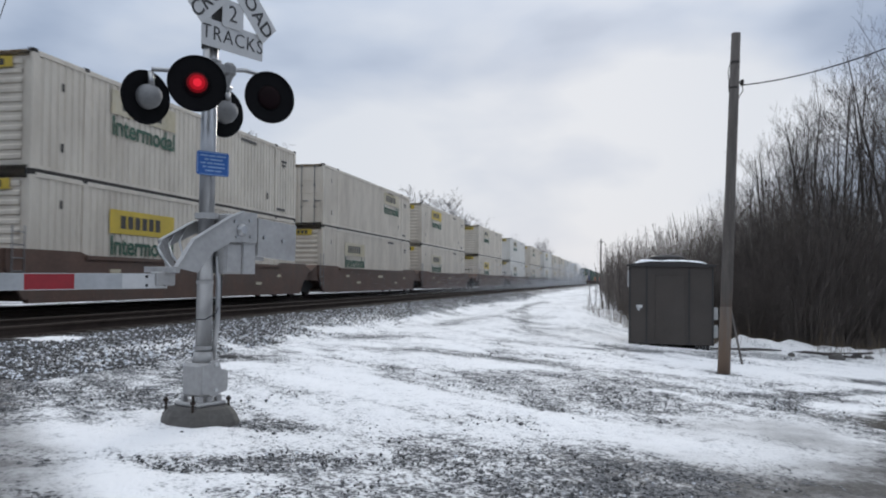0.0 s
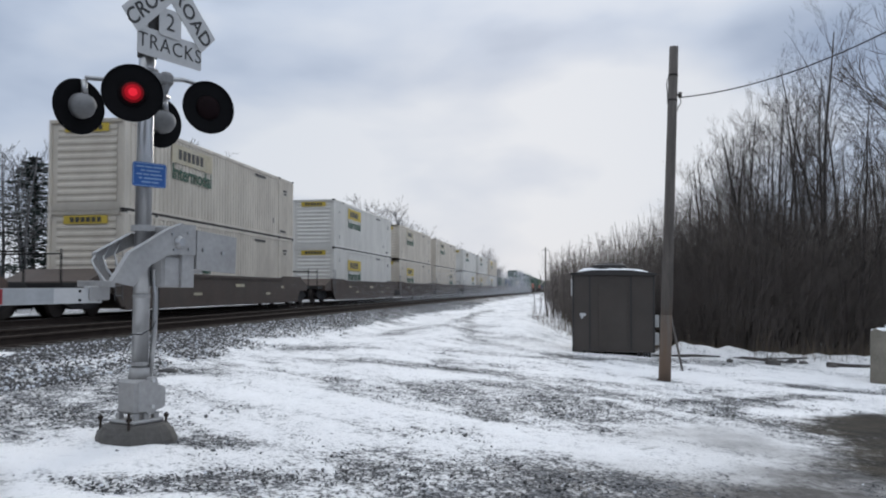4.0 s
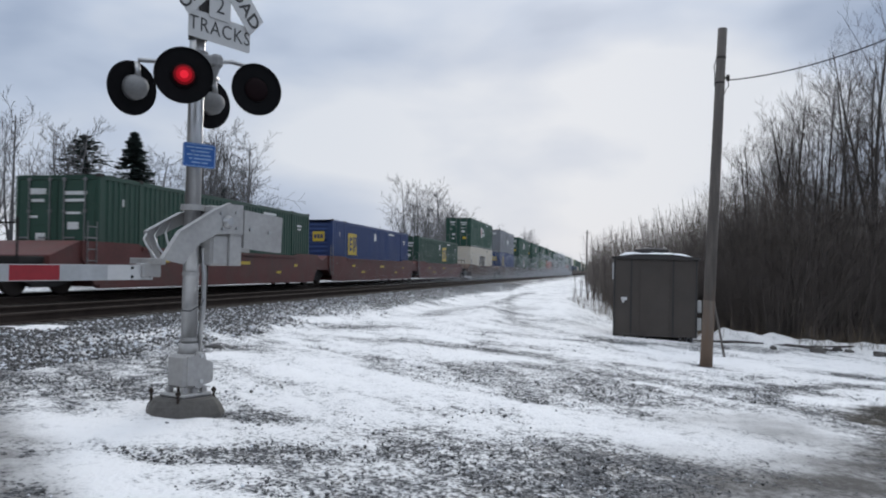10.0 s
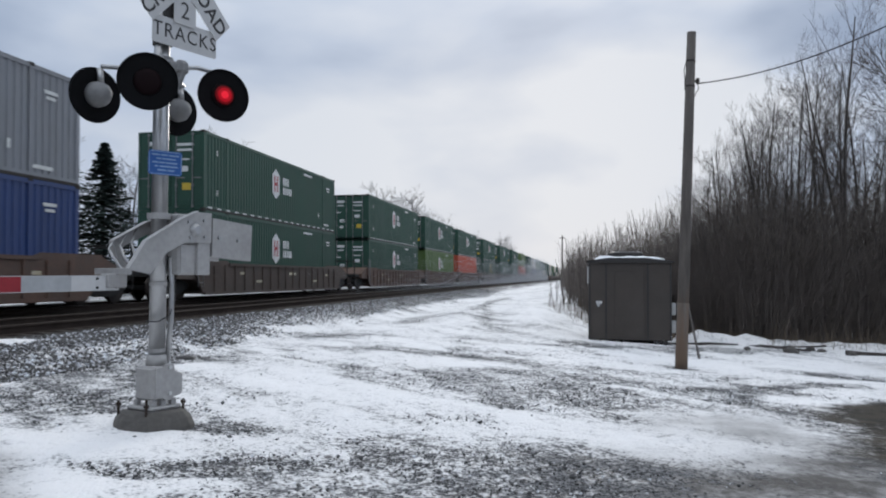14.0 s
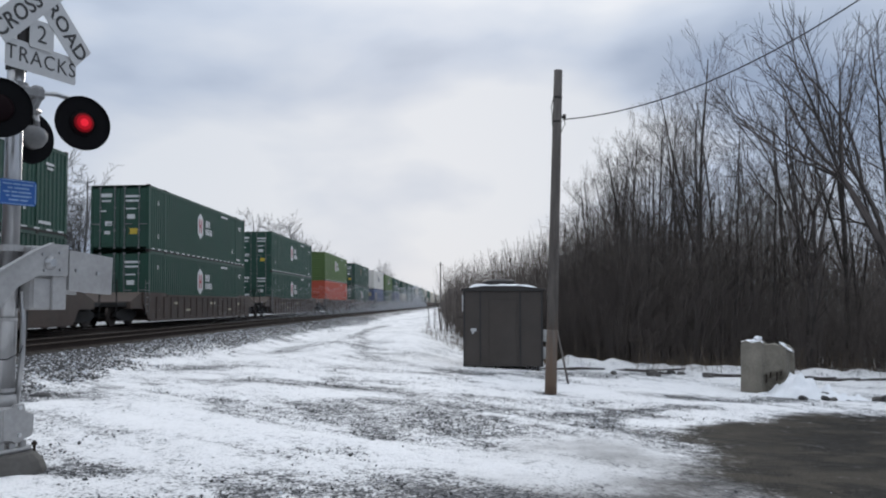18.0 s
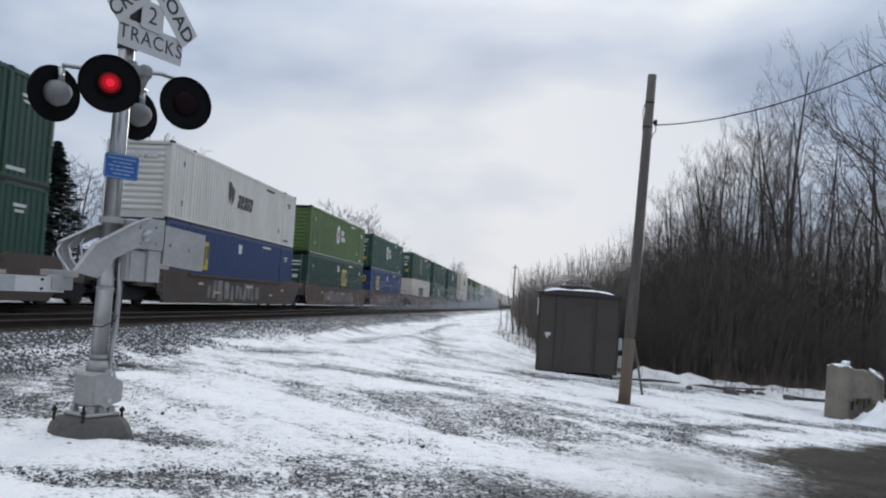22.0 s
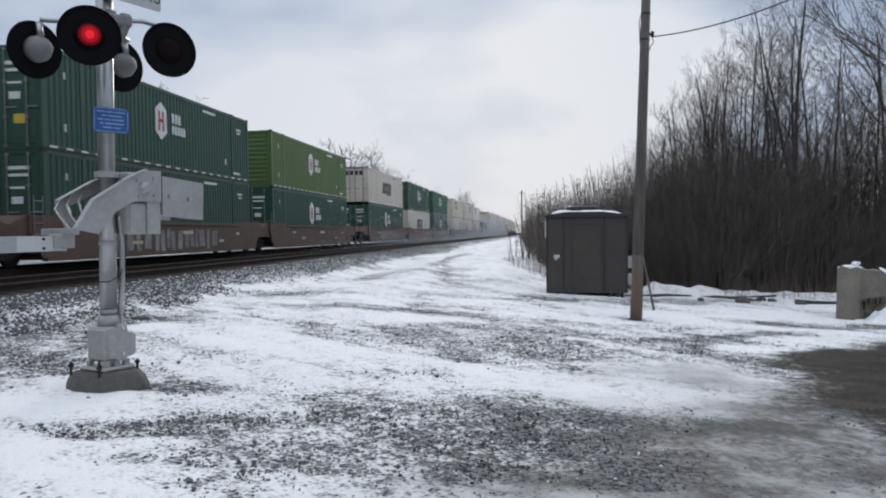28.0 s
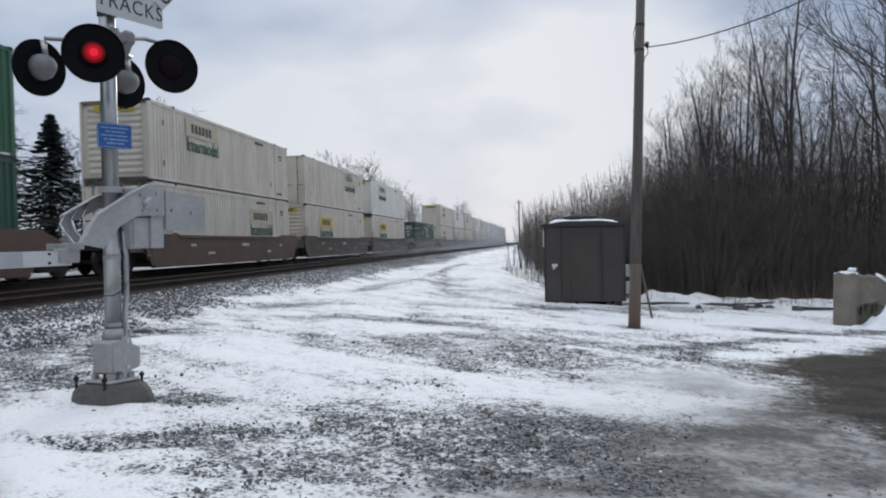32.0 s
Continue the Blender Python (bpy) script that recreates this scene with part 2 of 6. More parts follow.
# far twigs paler and greyer than near ones: distance haze put into the colour
M_HAZED_TWIG = mat("far_hazed_twigs", (0.125, 0.122, 0.124), 0.95, 0, 0.25, 5, 0.5, 0.0, island=0.3)
# needles lightened a little, distance haze mixed into their green
M_NEEDLES = mat("dark_conifer_needles", (0.030, 0.046, 0.040), 0.9, 0, 0.4, 6, 1, 0.0, island=0.45)
M_GRASS = mat("dry_grass", (0.15, 0.115, 0.08), 0.9, 0, 0.3, 6, 1, 0.0, island=0.4)
M_STONE = mat("grey_gravel_stone", (0.098, 0.097, 0.098), 0.9, 0, 0.3, 40, 6, 0.3, island=0.6)
M_BALLAST = mat("ballast_stone", (0.105, 0.101, 0.099), 0.9, 0, 0.3, 40, 6, 0.3, island=0.6)
speckled(M_STONE, 0.06)
speckled(M_BALLAST, 0.20)
M_SNOW = mat("fresh_snow", (0.84, 0.85, 0.87), 0.75, 0, 0.06, 30, 3, 0.3)
M_RAIL = mat("rusty_rail_steel", (0.040, 0.030, 0.025), 0.85, 0.1, 0.3, 30, 3, 0.2, spec=0.15)
M_RAILTOP = mat("polished_rail_head", (0.24, 0.24, 0.25), 0.4, 0.9, 0.1, 30, 3, 0.02)
M_TIE = mat("dark_creosoted_tie", (0.035, 0.028, 0.023), 0.9, 0, 0.4, 20, 3, 0.5)
M_WELL = {
    "brown": mat("brown_well_car_paint", (0.105, 0.058, 0.041), 0.7, 0, 0.3, 10, 0.8, 0.1, GRIME, 0.7),
    "red": mat("oxide_red_well_car_paint", (0.110, 0.030, 0.026), 0.65, 0, 0.25, 10, 0.8, 0.1, GRIME, 0.6),
    "dark": mat("grimy_dark_well_car_paint", (0.085, 0.060, 0.048), 0.75, 0, 0.3, 10, 0.8, 0.1, GRIME, 0.8),
}
M_TRUCK = mat("grimy_black_truck_steel", (0.022, 0.020, 0.019), 0.8, 0.2, 0.4, 20, 3, 0.3)
M_WHEEL = mat("brown_wheel_steel", (0.05, 0.04, 0.035), 0.6, 0.6, 0.3, 20, 3, 0.2)
PAINT = {
    "cream": ((0.635, 0.575, 0.488), (0.25, 0.20, 0.15), 0.5),
    "white": ((0.70, 0.675, 0.625), (0.34, 0.31, 0.27), 0.35),
    "ivory": ((0.61, 0.56, 0.47), (0.26, 0.20, 0.14), 0.35),
    "hub_green": ((0.012, 0.062, 0.038), (0.03, 0.055, 0.042), 0.5),
    "dark_green": ((0.013, 0.055, 0.034), (0.035, 0.055, 0.04), 0.5),
    "mid_green": ((0.022, 0.098, 0.048), (0.04, 0.08, 0.05), 0.5),
    "light_green": ((0.088, 0.150, 0.038), (0.06, 0.09, 0.04), 0.5),
    "orange": ((0.50, 0.088, 0.045), (0.28, 0.08, 0.05), 0.5),
    "grey": ((0.215, 0.225, 0.245), (0.15, 0.14, 0.13), 0.4),
    "blue": ((0.020, 0.047, 0.155), (0.03, 0.04, 0.08), 0.5),
}
M_PAINT = {k: mat(k + "_container_paint", c, 0.55, 0, 0.10, 7, 0.5, 0.06, d, a, stretch=(1, 1, 0.35)) for k, (c, d, a) in PAINT.items()}
M_GAP = mat("dark_fittings_and_gap_shade", (0.03, 0.026, 0.023), 0.8, 0, 0.3, 20, 3, 0.2)
M_YELLOW = mat("yellow_panel", (0.56, 0.40, 0.035), 0.55, 0, 0.12, 10, 1, 0.02, (0.25, 0.18, 0.06), 0.35)
M_GREEN_INK = mat("dark_green_lettering", (0.025, 0.085, 0.05), 0.6)
M_DARK_INK = mat("dark_lettering", (0.035, 0.032, 0.03), 0.6)
M_WHITE_INK = mat("white_lettering", (0.62, 0.63, 0.62), 0.6)
M_RED_INK = mat("red_emblem_paint", (0.36, 0.03, 0.035), 0.6)
M_NAVY_INK = mat("navy_lettering", (0.02, 0.03, 0.10), 0.6)
M_TAN = mat("tan_emblem_paint", (0.16, 0.11, 0.045), 0.6, 0, 0.5, 9, 1.5, 0.02, (0.03, 0.07, 0.04), 0.9)
M_GRAFFITI = mat("sprayed_paint", (0.26, 0.25, 0.245), 0.7, 0, 0.5, 6, 2, 0.02, (0.10, 0.07, 0.055), 0.95)
M_GRAFFITI_RED = mat("faded_red_sprayed_paint", (0.24, 0.07, 0.05), 0.7, 0, 0.5, 6, 2, 0.02, (0.10, 0.06, 0.045), 0.9)
M_ROD = mat("grey_lock_rods", (0.20, 0.20, 0.20), 0.5, 0.6)
M_CRATE = mat("grey_junction_box", (0.42, 0.42, 0.41), 0.6, 0.2)

# ---- helpers for meshes ----


def box(bm, x0, x1, y0, y1, z0, z1, bevel=0.0):
    """A box, with its edges chamfered where bevel is given."""
    made = bmesh.ops.create_cube(bm, size=1.0)["verts"]
    for v in made:
        v.co = Vector(((x0 + x1) / 2 + v.co.x * (x1 - x0), (y0 + y1) / 2 + v.co.y * (y1 - y0), (z0 + z1) / 2 + v.co.z * (z1 - z0)))
    if bevel:
        edges = {e for v in made for e in v.link_edges}
        bmesh.ops.bevel(bm, geom=list(edges), offset=bevel, segments=1, affect="EDGES", profile=0.5)
    return made


def tube(bm, points, radii, sides=6, caps=True):
    """A tapered tube along points."""
    rings = []
    for i, p in enumerate(points):
        p = Vector(p)
        d = (Vector(points[min(i + 1, len(points) - 1)]) - Vector(points[max(i - 1, 0)])).normalized()
        a = d.cross(Vector((0, 0, 1)) if abs(d.z) < 0.9 else Vector((1, 0, 0))).normalized()
        b = d.cross(a)
        r = radii[i] if isinstance(radii, (list, tuple)) else radii
        rings.append([bm.verts.new(p + r * (math.cos(k * math.tau / sides) * a + math.sin(k * math.tau / sides) * b)) for k in range(sides)])
    for low, high in zip(rings, rings[1:]):
        for k in range(sides):
            bm.faces.new((low[k], low[(k + 1) % sides], high[(k + 1) % sides], high[k]))
    if caps:
        bm.faces.new(rings[0])
        bm.faces.new(rings[-1][::-1])
    return rings


def prism(bm, outline, depth, m=None):
    """A plate: an outline in the xz plane, from y = 0 to y = depth."""
    m = m or Matrix()
    a = [bm.verts.new(m @ Vector((x, 0, z))) for x, z in outline]
    b = [bm.verts.new(m @ Vector((x, depth, z))) for x, z in outline]
    bm.faces.new(a[::-1])
    bm.faces.new(b)
    for k in range(len(a)):
        bm.faces.new((a[k], a[(k + 1) % len(a)], b[(k + 1) % len(a)], b[k]))


def mesh(name, bm, material, smooth=False):
    bmesh.ops.recalc_face_normals(bm, faces=bm.faces)
    data = bpy.data.meshes.new(name)
    bm.to_mesh(data)
    bm.free()
    for m in material if isinstance(material, (list, tuple)) else (material,):
        data.materials.append(m)
    if smooth:
        data.shade_smooth()
    return data


def part(name, bm, material, parent, label="", smooth=False):
    """A bmesh, or a mesh made before, as one object under a thing or a part."""
    data = bm if isinstance(bm, bpy.types.Mesh) else mesh(name, bm, material, smooth)
    ob = new(name, data)
    ob.parent = parent
    if label:
        ob["label"] = label
    return ob


def thing(name, m, label, category, group="", kind=""):
    ob = new(name)
    ob.empty_display_size = 0.2
    ob.matrix_world = m
    return tagged(ob, label, category, group, kind)


def sheet(name, verts, faces, material, smooth=False):
    data = bpy.data.meshes.new(name)
    data.from_pydata(verts, [], faces)
    data.materials.append(material)
    if smooth:
        data.shade_smooth()
    return data


def letters(word, size, depth, m, material, spread=1.0, bold=0.0):
    """Raised lettering with the built-in font; the word is centred, in the xz plane of m, facing -y."""
    curve = bpy.data.curves.new("letters", "FONT")
    curve.body, curve.size, curve.extrude = word, size, depth
    curve.align_x, curve.align_y, curve.resolution_u = "CENTER", "CENTER", 3
    curve.space_character, curve.offset = spread, bold
    ob = new("letters", curve)
    bpy.context.view_layer.update()
    data = bpy.data.meshes.new_from_object(ob.evaluated_get(bpy.context.evaluated_depsgraph_get()))
    bpy.data.objects.remove(ob)
    data.transform(m @ pose(0, 0, 0, 90))
    data.materials.clear()
    data.materials.append(material)
    return data


def bars(rows, depth, m, material):
    """Plain bars in place of writing: rows of (x, z, width, height) in the xz plane of m, facing -y."""
    bm = bmesh.new()
    for x, z, w, h in rows:
        box(bm, x - w / 2, x + w / 2, -depth, 0.0, z - h / 2, z + h / 2)
    bmesh.ops.transform(bm, matrix=m, verts=bm.verts)
    return mesh("bars", bm, material)


def value_noise(x, y, seed=0):
    """Smooth noise on arrays, 0 to 1."""
    xi, yi = np.floor(x).astype(np.int64), np.floor(y).astype(np.int64)
    fx, fy = x - xi, y - yi
    fx, fy = fx * fx * (3 - 2 * fx), fy * fy * (3 - 2 * fy)

    def at(a, b):
        h = (a * 374761393 + b * 668265263 + seed * 982451653) & 0xFFFFFFFF
        h = ((h ^ (h >> 13)) * 1274126177) & 0xFFFFFFFF
        return ((h ^ (h >> 16)) & 0xFFFF) / 65535.0

    return (at(xi, yi) * (1 - fx) + at(xi + 1, yi) * fx) * (1 - fy) + (at(xi, yi + 1) * (1 - fx) + at(xi + 1, yi + 1) * fx) * fy


def fbm(x, y, octaves=4, seed=0):
    total, amp, norm = 0.0, 1.0, 0.0
    for k in range(octaves):
        total = total + amp * value_noise(x * 2**k, y * 2**k, seed + k)
        norm += amp
        amp *= 0.5
    return total / norm


def smooth_step(a, b, x):
    t = np.clip((x - a) / (b - a), 0, 1)
    return t * t * (3 - 2 * t)

# ---- the ground: one sheet, a slope away from the railway, with patches of snow, gravel and mud ----
TRACKS_X = (-10.5, -14.8)  # middle of the empty near track and of the train's track
RAIL_Z = 0.38


def dark_patch(x, y, cx, cy, rx, ry, turn):
    c, s = math.cos(radians(turn)), math.sin(radians(turn))
    u, v = (x - cx) * c + (y - cy) * s, -(x - cx) * s + (y - cy) * c
    return np.exp(-((u / rx) ** 2 + (v / ry) ** 2))


def ground_z(x, y):
    """Height of the bare ground, on arrays."""
    x, y = np.asarray(x, float), np.asarray(y, float)
    base = np.clip(-0.04 * (x + 3.5), -0.55, 0.05) - 0.012 * np.clip(y - 6.5, -4, 18)
    bank = -0.5 * smooth_step(-1.0, 3.0, x - 1.0 + 0.02 * y) * smooth_step(26, 34, y)
    bed = smooth_step(-5.7, -8.3, x) * smooth_step(-24, -19.5, x)
    left = smooth_step(-19.5, -24, x)
    bank = bank + 0.42 * dark_patch(x, y, -2.0, 33, 1.5, 9, 4) + 0.20 * dark_patch(x, y, -4.0, 27, 0.8, 5, 6) + 0.25 * dark_patch(x, y, -4.6, 44, 1.0, 14, 2)
    return (base + bank) * (1 - bed) * (1 - left) + 0.185 * bed - 0.05 * left


def road_side(x, y):
    """Metres to the road's side of its edge; the road crosses the railway on the skew."""
    return -(0.75 * x + 0.66 * y - 0.57) + 0.5 * (fbm(x * 0.7, y * 0.7, 4, 61) - 0.5)


BARE = (  # gravel showing through: middle, half-lengths, turn, how bare
    (-0.5, 10.4, 2.2, 1.25, -38, 0.66), (-0.6, 12.4, 1.3, 1.0, -20, 0.46), (0.6, 10.0, 0.9, 0.45, 10, 0.40), (2.1, 12.0, 1.0, 0.45, 20, 0.62), (3.4, 13.2, 1.2, 0.30, 40, 0.62), (4.7, 15.5, 1.6, 0.40, 12, 0.62), (7.6, 16.7, 1.8, 0.5, 20, 0.66),
    (-3.6, 15.0, 1.5, 0.7, 20, 0.42), (-1.9, 14.6, 1.6, 0.55, -25, 0.55), (0.4, 14.1, 0.9, 0.4, -30, 0.40), (1.2, 19.4, 1.5, 0.75, -5, 0.72), (3.4, 20.9, 1.6, 0.7, 20, 0.60), (1.75, 15.0, 0.45, 0.35, 0, 0.45),
    (-0.6, 5.75, 1.45, 0.85, 10, 0.62), (-1.6, 5.35, 1.3, 0.52, 14, 0.52), (-2.8, 5.05, 1.0, 0.24, 15, 0.62), (0.2, 6.3, 0.8, 0.6, 20, 0.45), (-0.9, 4.6, 1.2, 0.30, 12, 0.40), (-2.2, 4.45, 0.7, 0.18, 12, 0.42), (0.3, 5.0, 0.9, 0.5, 10, 0.55),
    (-6.4, 9.6, 2.6, 1.6, -46, 0.66), (-5.0, 7.5, 1.2, 0.8, -46, 0.60), (-4.2, 7.0, 0.4, 0.35, 0, 0.45), (-3.02, 6.72, 0.45, 0.28, 30, 0.85), (-4.2, 6.2, 0.25, 0.25, 0, 0.3), (-6.0, 12.2, 0.9, 1.4, 30, 0.45),
    (-5.6, 18.5, 0.9, 1.6, 0, 0.35), (-2.3, 24, 1.2, 3.0, 0, 0.22), (-4.2, 40, 0.22, 12.0, 1, 0.55), (-3.4, 30, 0.2, 6.0, 6, 0.38), (-5.2, 27, 0.5, 3.0, 0, 0.38),
    (2.55, 9.9, 0.35, 0.9, 10, 0.7), (1.9, 11.2, 0.5, 0.3, 20, 0.5), (-1.5, 8.2, 0.14, 0.10, 0, 0.6), (-1.6, 6.8, 0.5, 0.12, 10, 0.35), (-3.0, 10.6, 1.4, 0.10, -40, 0.25), (-3.9, 12.0, 1.6, 0.12, -42, 0.28), (-2.6, 8.4, 1.0, 0.08, -40, 0.22),
)
WHITE = ((1.2, 8.75, 1.0, 0.75, 0.35), (-2.6, 9.4, 1.5, 1.2, 0.22), (-2.9, 4.3, 0.8, 0.28, 0.35), (-4.2, 5.35, 0.8, 0.40, 0.4), (-5.4, 10.6, 0.5, 0.4, 0.3), (-2.4, 13.0, 1.0, 0.6, 0.15), (2.4, 16.6, 1.6, 0.6, 0.25), (-2.2, 6.9, 0.7, 0.4, 0.15), (0.6, 11.6, 0.8, 0.2, 0.2))


def snow_amount(x, y):
    """Snow cover: 0 bare gravel, 1 a closed sheet of snow."""
    wx, wy = x + 0.7 * (fbm(x * 0.9, y * 0.9, 4, 71) - 0.5), y + 0.7 * (fbm(x * 0.9, y * 0.9, 4, 72) - 0.5)
    u, v = 0.66 * x - 0.75 * y, 0.75 * x + 0.66 * y  # along and across the drift
    s = 0.73 + 0.45 * (fbm(x * 0.6, y * 0.6, 4, 3) - 0.5) + 0.95 * (fbm(u * 0.8, v * 2.6, 5, 9) - 0.5)
    for cx, cy, rx, ry, turn, k in BARE:
        s = s - 0.97 * k * dark_patch(wx, wy, cx, cy, rx, ry, turn)
    for cx, cy, rx, ry, k in WHITE:
        s = s + k * dark_patch(wx, wy, cx, cy, rx, ry, 0)
    s = np.maximum(s, 0.30 + 0.65 * (fbm(u * 0.8, v * 2.4, 4, 51) - 0.5))
    foot = -6.70 + 0.6 * (fbm(x * 0.35, y * 0.35, 4, 21) - 0.5)
    bed = smooth_step(0.25, -0.55, x - foot) * smooth_step(-21, -19, x)
    s = s * (1 - bed) + bed * (0.10 + 0.26 * smooth_step(-9.2, -6.6, x) + 0.75 * (fbm(x * 1.1, y * 0.8, 4, 23) - 0.5) * smooth_step(-9.6, -8.8, x))
    s = s + 0.9 * dark_patch(wx, wy, -9.2, 11.95, 0.9, 0.45, -20)
    road = smooth_step(-0.1, 0.35, road_side(x, y))
    return s - (0.30 + 0.5 * (fbm(x * 0.9, y * 0.9, 3, 63) - 0.4)) * road - 0.38 * smooth_step(-19, -21, x) * smooth_step(24, 40, y)


def mud_amount(x, y):
    edge = 2.55 + 0.10 * np.clip(y - 8.0, 0, 3) + 1.1 * np.clip(y - 10.9, 0, 9) + 1.3 * (fbm(x * 0.9, y * 0.9, 4, 31) - 0.5) + 0.2 * np.clip(5.6 - y, 0, 4)
    return smooth_step(-0.65, 0.75, x - edge) * smooth_step(15.0, 12.6, y + 0.8 * (fbm(x * 0.8, y * 0.8, 3, 33) - 0.5))


def slush_amount(x, y):
    """Wet, trodden snow beside the mud, and the road's edge."""
    wx, wy = x + 0.8 * (fbm(x * 0.9, y * 0.9, 4, 73) - 0.5), y + 0.8 * (fbm(x * 0.9, y * 0.9, 4, 74) - 0.5)
    s = 1.15 * dark_patch(wx, wy, 1.35, 5.6, 1.3, 1.35, 20) + 0.38 * dark_patch(wx, wy, 1.3, 8.75, 0.95, 0.7, 25) + 0.9 * dark_patch(wx, wy, 2.2, 7.4, 0.6, 1.5, 0) + 0.75 * dark_patch(wx, wy, 0.4, 4.6, 1.0, 0.5, 10)
    return np.clip(s + 0.7 * (fbm(x * 1.3, y * 1.3, 3, 41) - 0.5) * np.clip(s * 2, 0, 1) + 0.85 * smooth_step(-0.1, 0.4, road_side(x, y)), 0, 1)


def spaced(parts):
    """Joined runs of coordinates: (from, to, step)."""
    out = [np.arange(a, b, d) for a, b, d in parts]
    return np.unique(np.concatenate(out + [np.array([parts[-1][1]], float)]).round(4))


gx = spaced([(-3000, -400, 650), (-400, -60, 40), (-60, -20, 3), (-20, -10, 0.4), (-10, 6, 0.075), (6, 14, 0.3), (14, 60, 3), (60, 400, 40), (400, 3000, 650)])
gy = spaced([(-3000, -300, 675), (-300, -20, 40), (-20, 3, 1.5), (3, 9, 0.06), (9, 18, 0.1), (18, 40, 0.35), (40, 120, 2.5), (120, 600, 20), (600, 3000, 600)])
XX, YY = np.meshgrid(gx, gy)
snow, mud = snow_amount(XX, YY), mud_amount(XX, YY)
near = smooth_step(60, 20, np.hypot(XX, YY))
verge = np.exp(-(((YY - 23.2 - 0.5 * (fbm(XX * 0.8, YY * 0, 2, 15) - 0.5)) / 0.55) ** 2)) * smooth_step(2.2, 3.2, XX) * smooth_step(16, 13, XX)
ZZ = ground_z(XX, YY) + verge * (0.05 + 0.34 * fbm(XX * 1.6, YY * 1.6, 3, 16)) + near * (0.05 * (fbm(XX * 0.9, YY * 0.9, 3, 5) - 0.5) + 0.035 * (fbm(XX * 5, YY * 4, 3, 6) - 0.5) + 0.03 * np.clip(snow - 0.4, 0, 0.5)) * (1 - 0.8 * mud)
nx, ny = len(gx), len(gy)
index = np.arange(nx * ny).reshape(ny, nx)
quads = np.stack([index[:-1, :-1], index[:-1, 1:], index[1:, 1:], index[1:, :-1]], -1).reshape(-1, 4)

M_GROUND = bpy.data.materials.new("snowy_gravel_ground")
M_GROUND.use_nodes = True
gn, gl = M_GROUND.node_tree.nodes, M_GROUND.node_tree.links
g_b = gn["Principled BSDF"]
g_b.inputs["Specular IOR Level"].default_value = 0.06


def gnode(kind, **values):
    n = gn.new(kind)
    for key, value in values.items():
        n.inputs[key].default_value = value
    return n


def gmath(op, a, b=None, c=None):
    n = gn.new("ShaderNodeMath")
    n.operation = op
    for k, v in enumerate((a, b, c)):
        if v is None:
            continue
        if isinstance(v, (int, float)):
            n.inputs[k].default_value = v
        else:
            gl.new(v, n.inputs[k])
    return n.outputs[0]


def gramp(value, a, b, lo=0.0, hi=1.0):
    n = gnode("ShaderNodeMapRange")
    n.interpolation_type = "SMOOTHSTEP"
    gl.new(value, n.inputs["Value"])
    for key, v in (("From Min", a), ("From Max", b), ("To Min", lo), ("To Max", hi)):
        n.inputs[key].default_value = v
    return n.outputs[0]


def gmix(fac, a, b):
    n = gn.new("ShaderNodeMix")
    n.data_type = "RGBA"
    gl.new(fac, n.inputs["Factor"])
    for key, v in (("A", a), ("B", b)):
        if isinstance(v, tuple):
            n.inputs[key].default_value = (*v, 1)
        else:
            gl.new(v, n.inputs[key])
    return n.outputs["Result"]


g_co = gn.new("ShaderNodeTexCoord")
g_at = gn.new("ShaderNodeAttribute")
g_at.attribute_name = "snow"
g_mud = gn.new("ShaderNodeAttribute")
g_mud.attribute_name = "mud"
g_bed = gn.new("ShaderNodeAttribute")
g_bed.attribute_name = "bed"
g_tiny = gnode("ShaderNodeTexNoise", Scale=70.0, Detail=3.0, Roughness=0.7)
gl.new(g_co.outputs["Object"], g_tiny.inputs["Vector"])
g_slush = gn.new("ShaderNodeAttribute")
g_slush.attribute_name = "slush"
g_big = gnode("ShaderNodeTexVoronoi", Scale=9.0)
gl.new(g_co.outputs["Object"], g_big.inputs["Vector"])
g_fine, g_mid, g_speck = gnode("ShaderNodeTexNoise", Scale=16.0, Detail=5.0, Roughness=0.70), gnode("ShaderNodeTexNoise", Scale=4.2, Detail=6.0, Roughness=0.65), gnode("ShaderNodeTexVoronoi", Scale=30.0)
g_map = gnode("ShaderNodeMapping", Scale=(0.9, 0.8, 1.0), Rotation=(0, 0, 0.8))
gl.new(g_co.outputs["Object"], g_map.inputs["Vector"])
for t in (g_fine, g_mid):
    gl.new(g_map.outputs[0], t.inputs["Vector"])
gl.new(g_co.outputs["Object"], g_speck.inputs["Vector"])
# snow lies between the stones first, and covers them where it is deep
g_lie = gmath("ADD", gmath("MULTIPLY_ADD", g_speck.outputs["Distance"], 0.75, -0.30), gmath("MULTIPLY_ADD", g_big.outputs["Distance"], 0.35, -0.15))
g_s = gmath("ADD", gmath("ADD", gmath("ADD", g_at.outputs["Fac"], g_lie), gmath("MULTIPLY_ADD", g_tiny.outputs["Fac"], 0.45, -0.225)), gmath("ADD", gmath("MULTIPLY_ADD", g_fine.outputs["Fac"], 1.15, -0.575), gmath("MULTIPLY_ADD", g_mid.outputs["Fac"], 1.0, -0.5)))
g_snow = gmath("MULTIPLY", gramp(g_s, 0.30, 0.66), gramp(gmath("MULTIPLY_ADD", g_fine.outputs["Fac"], -1.1, gmath("MULTIPLY_ADD", g_mid.outputs["Fac"], -1.2, gmath("ADD", g_mud.outputs["Fac"], 1.15))), 0.05, 0.85, 1.0, 0.0))
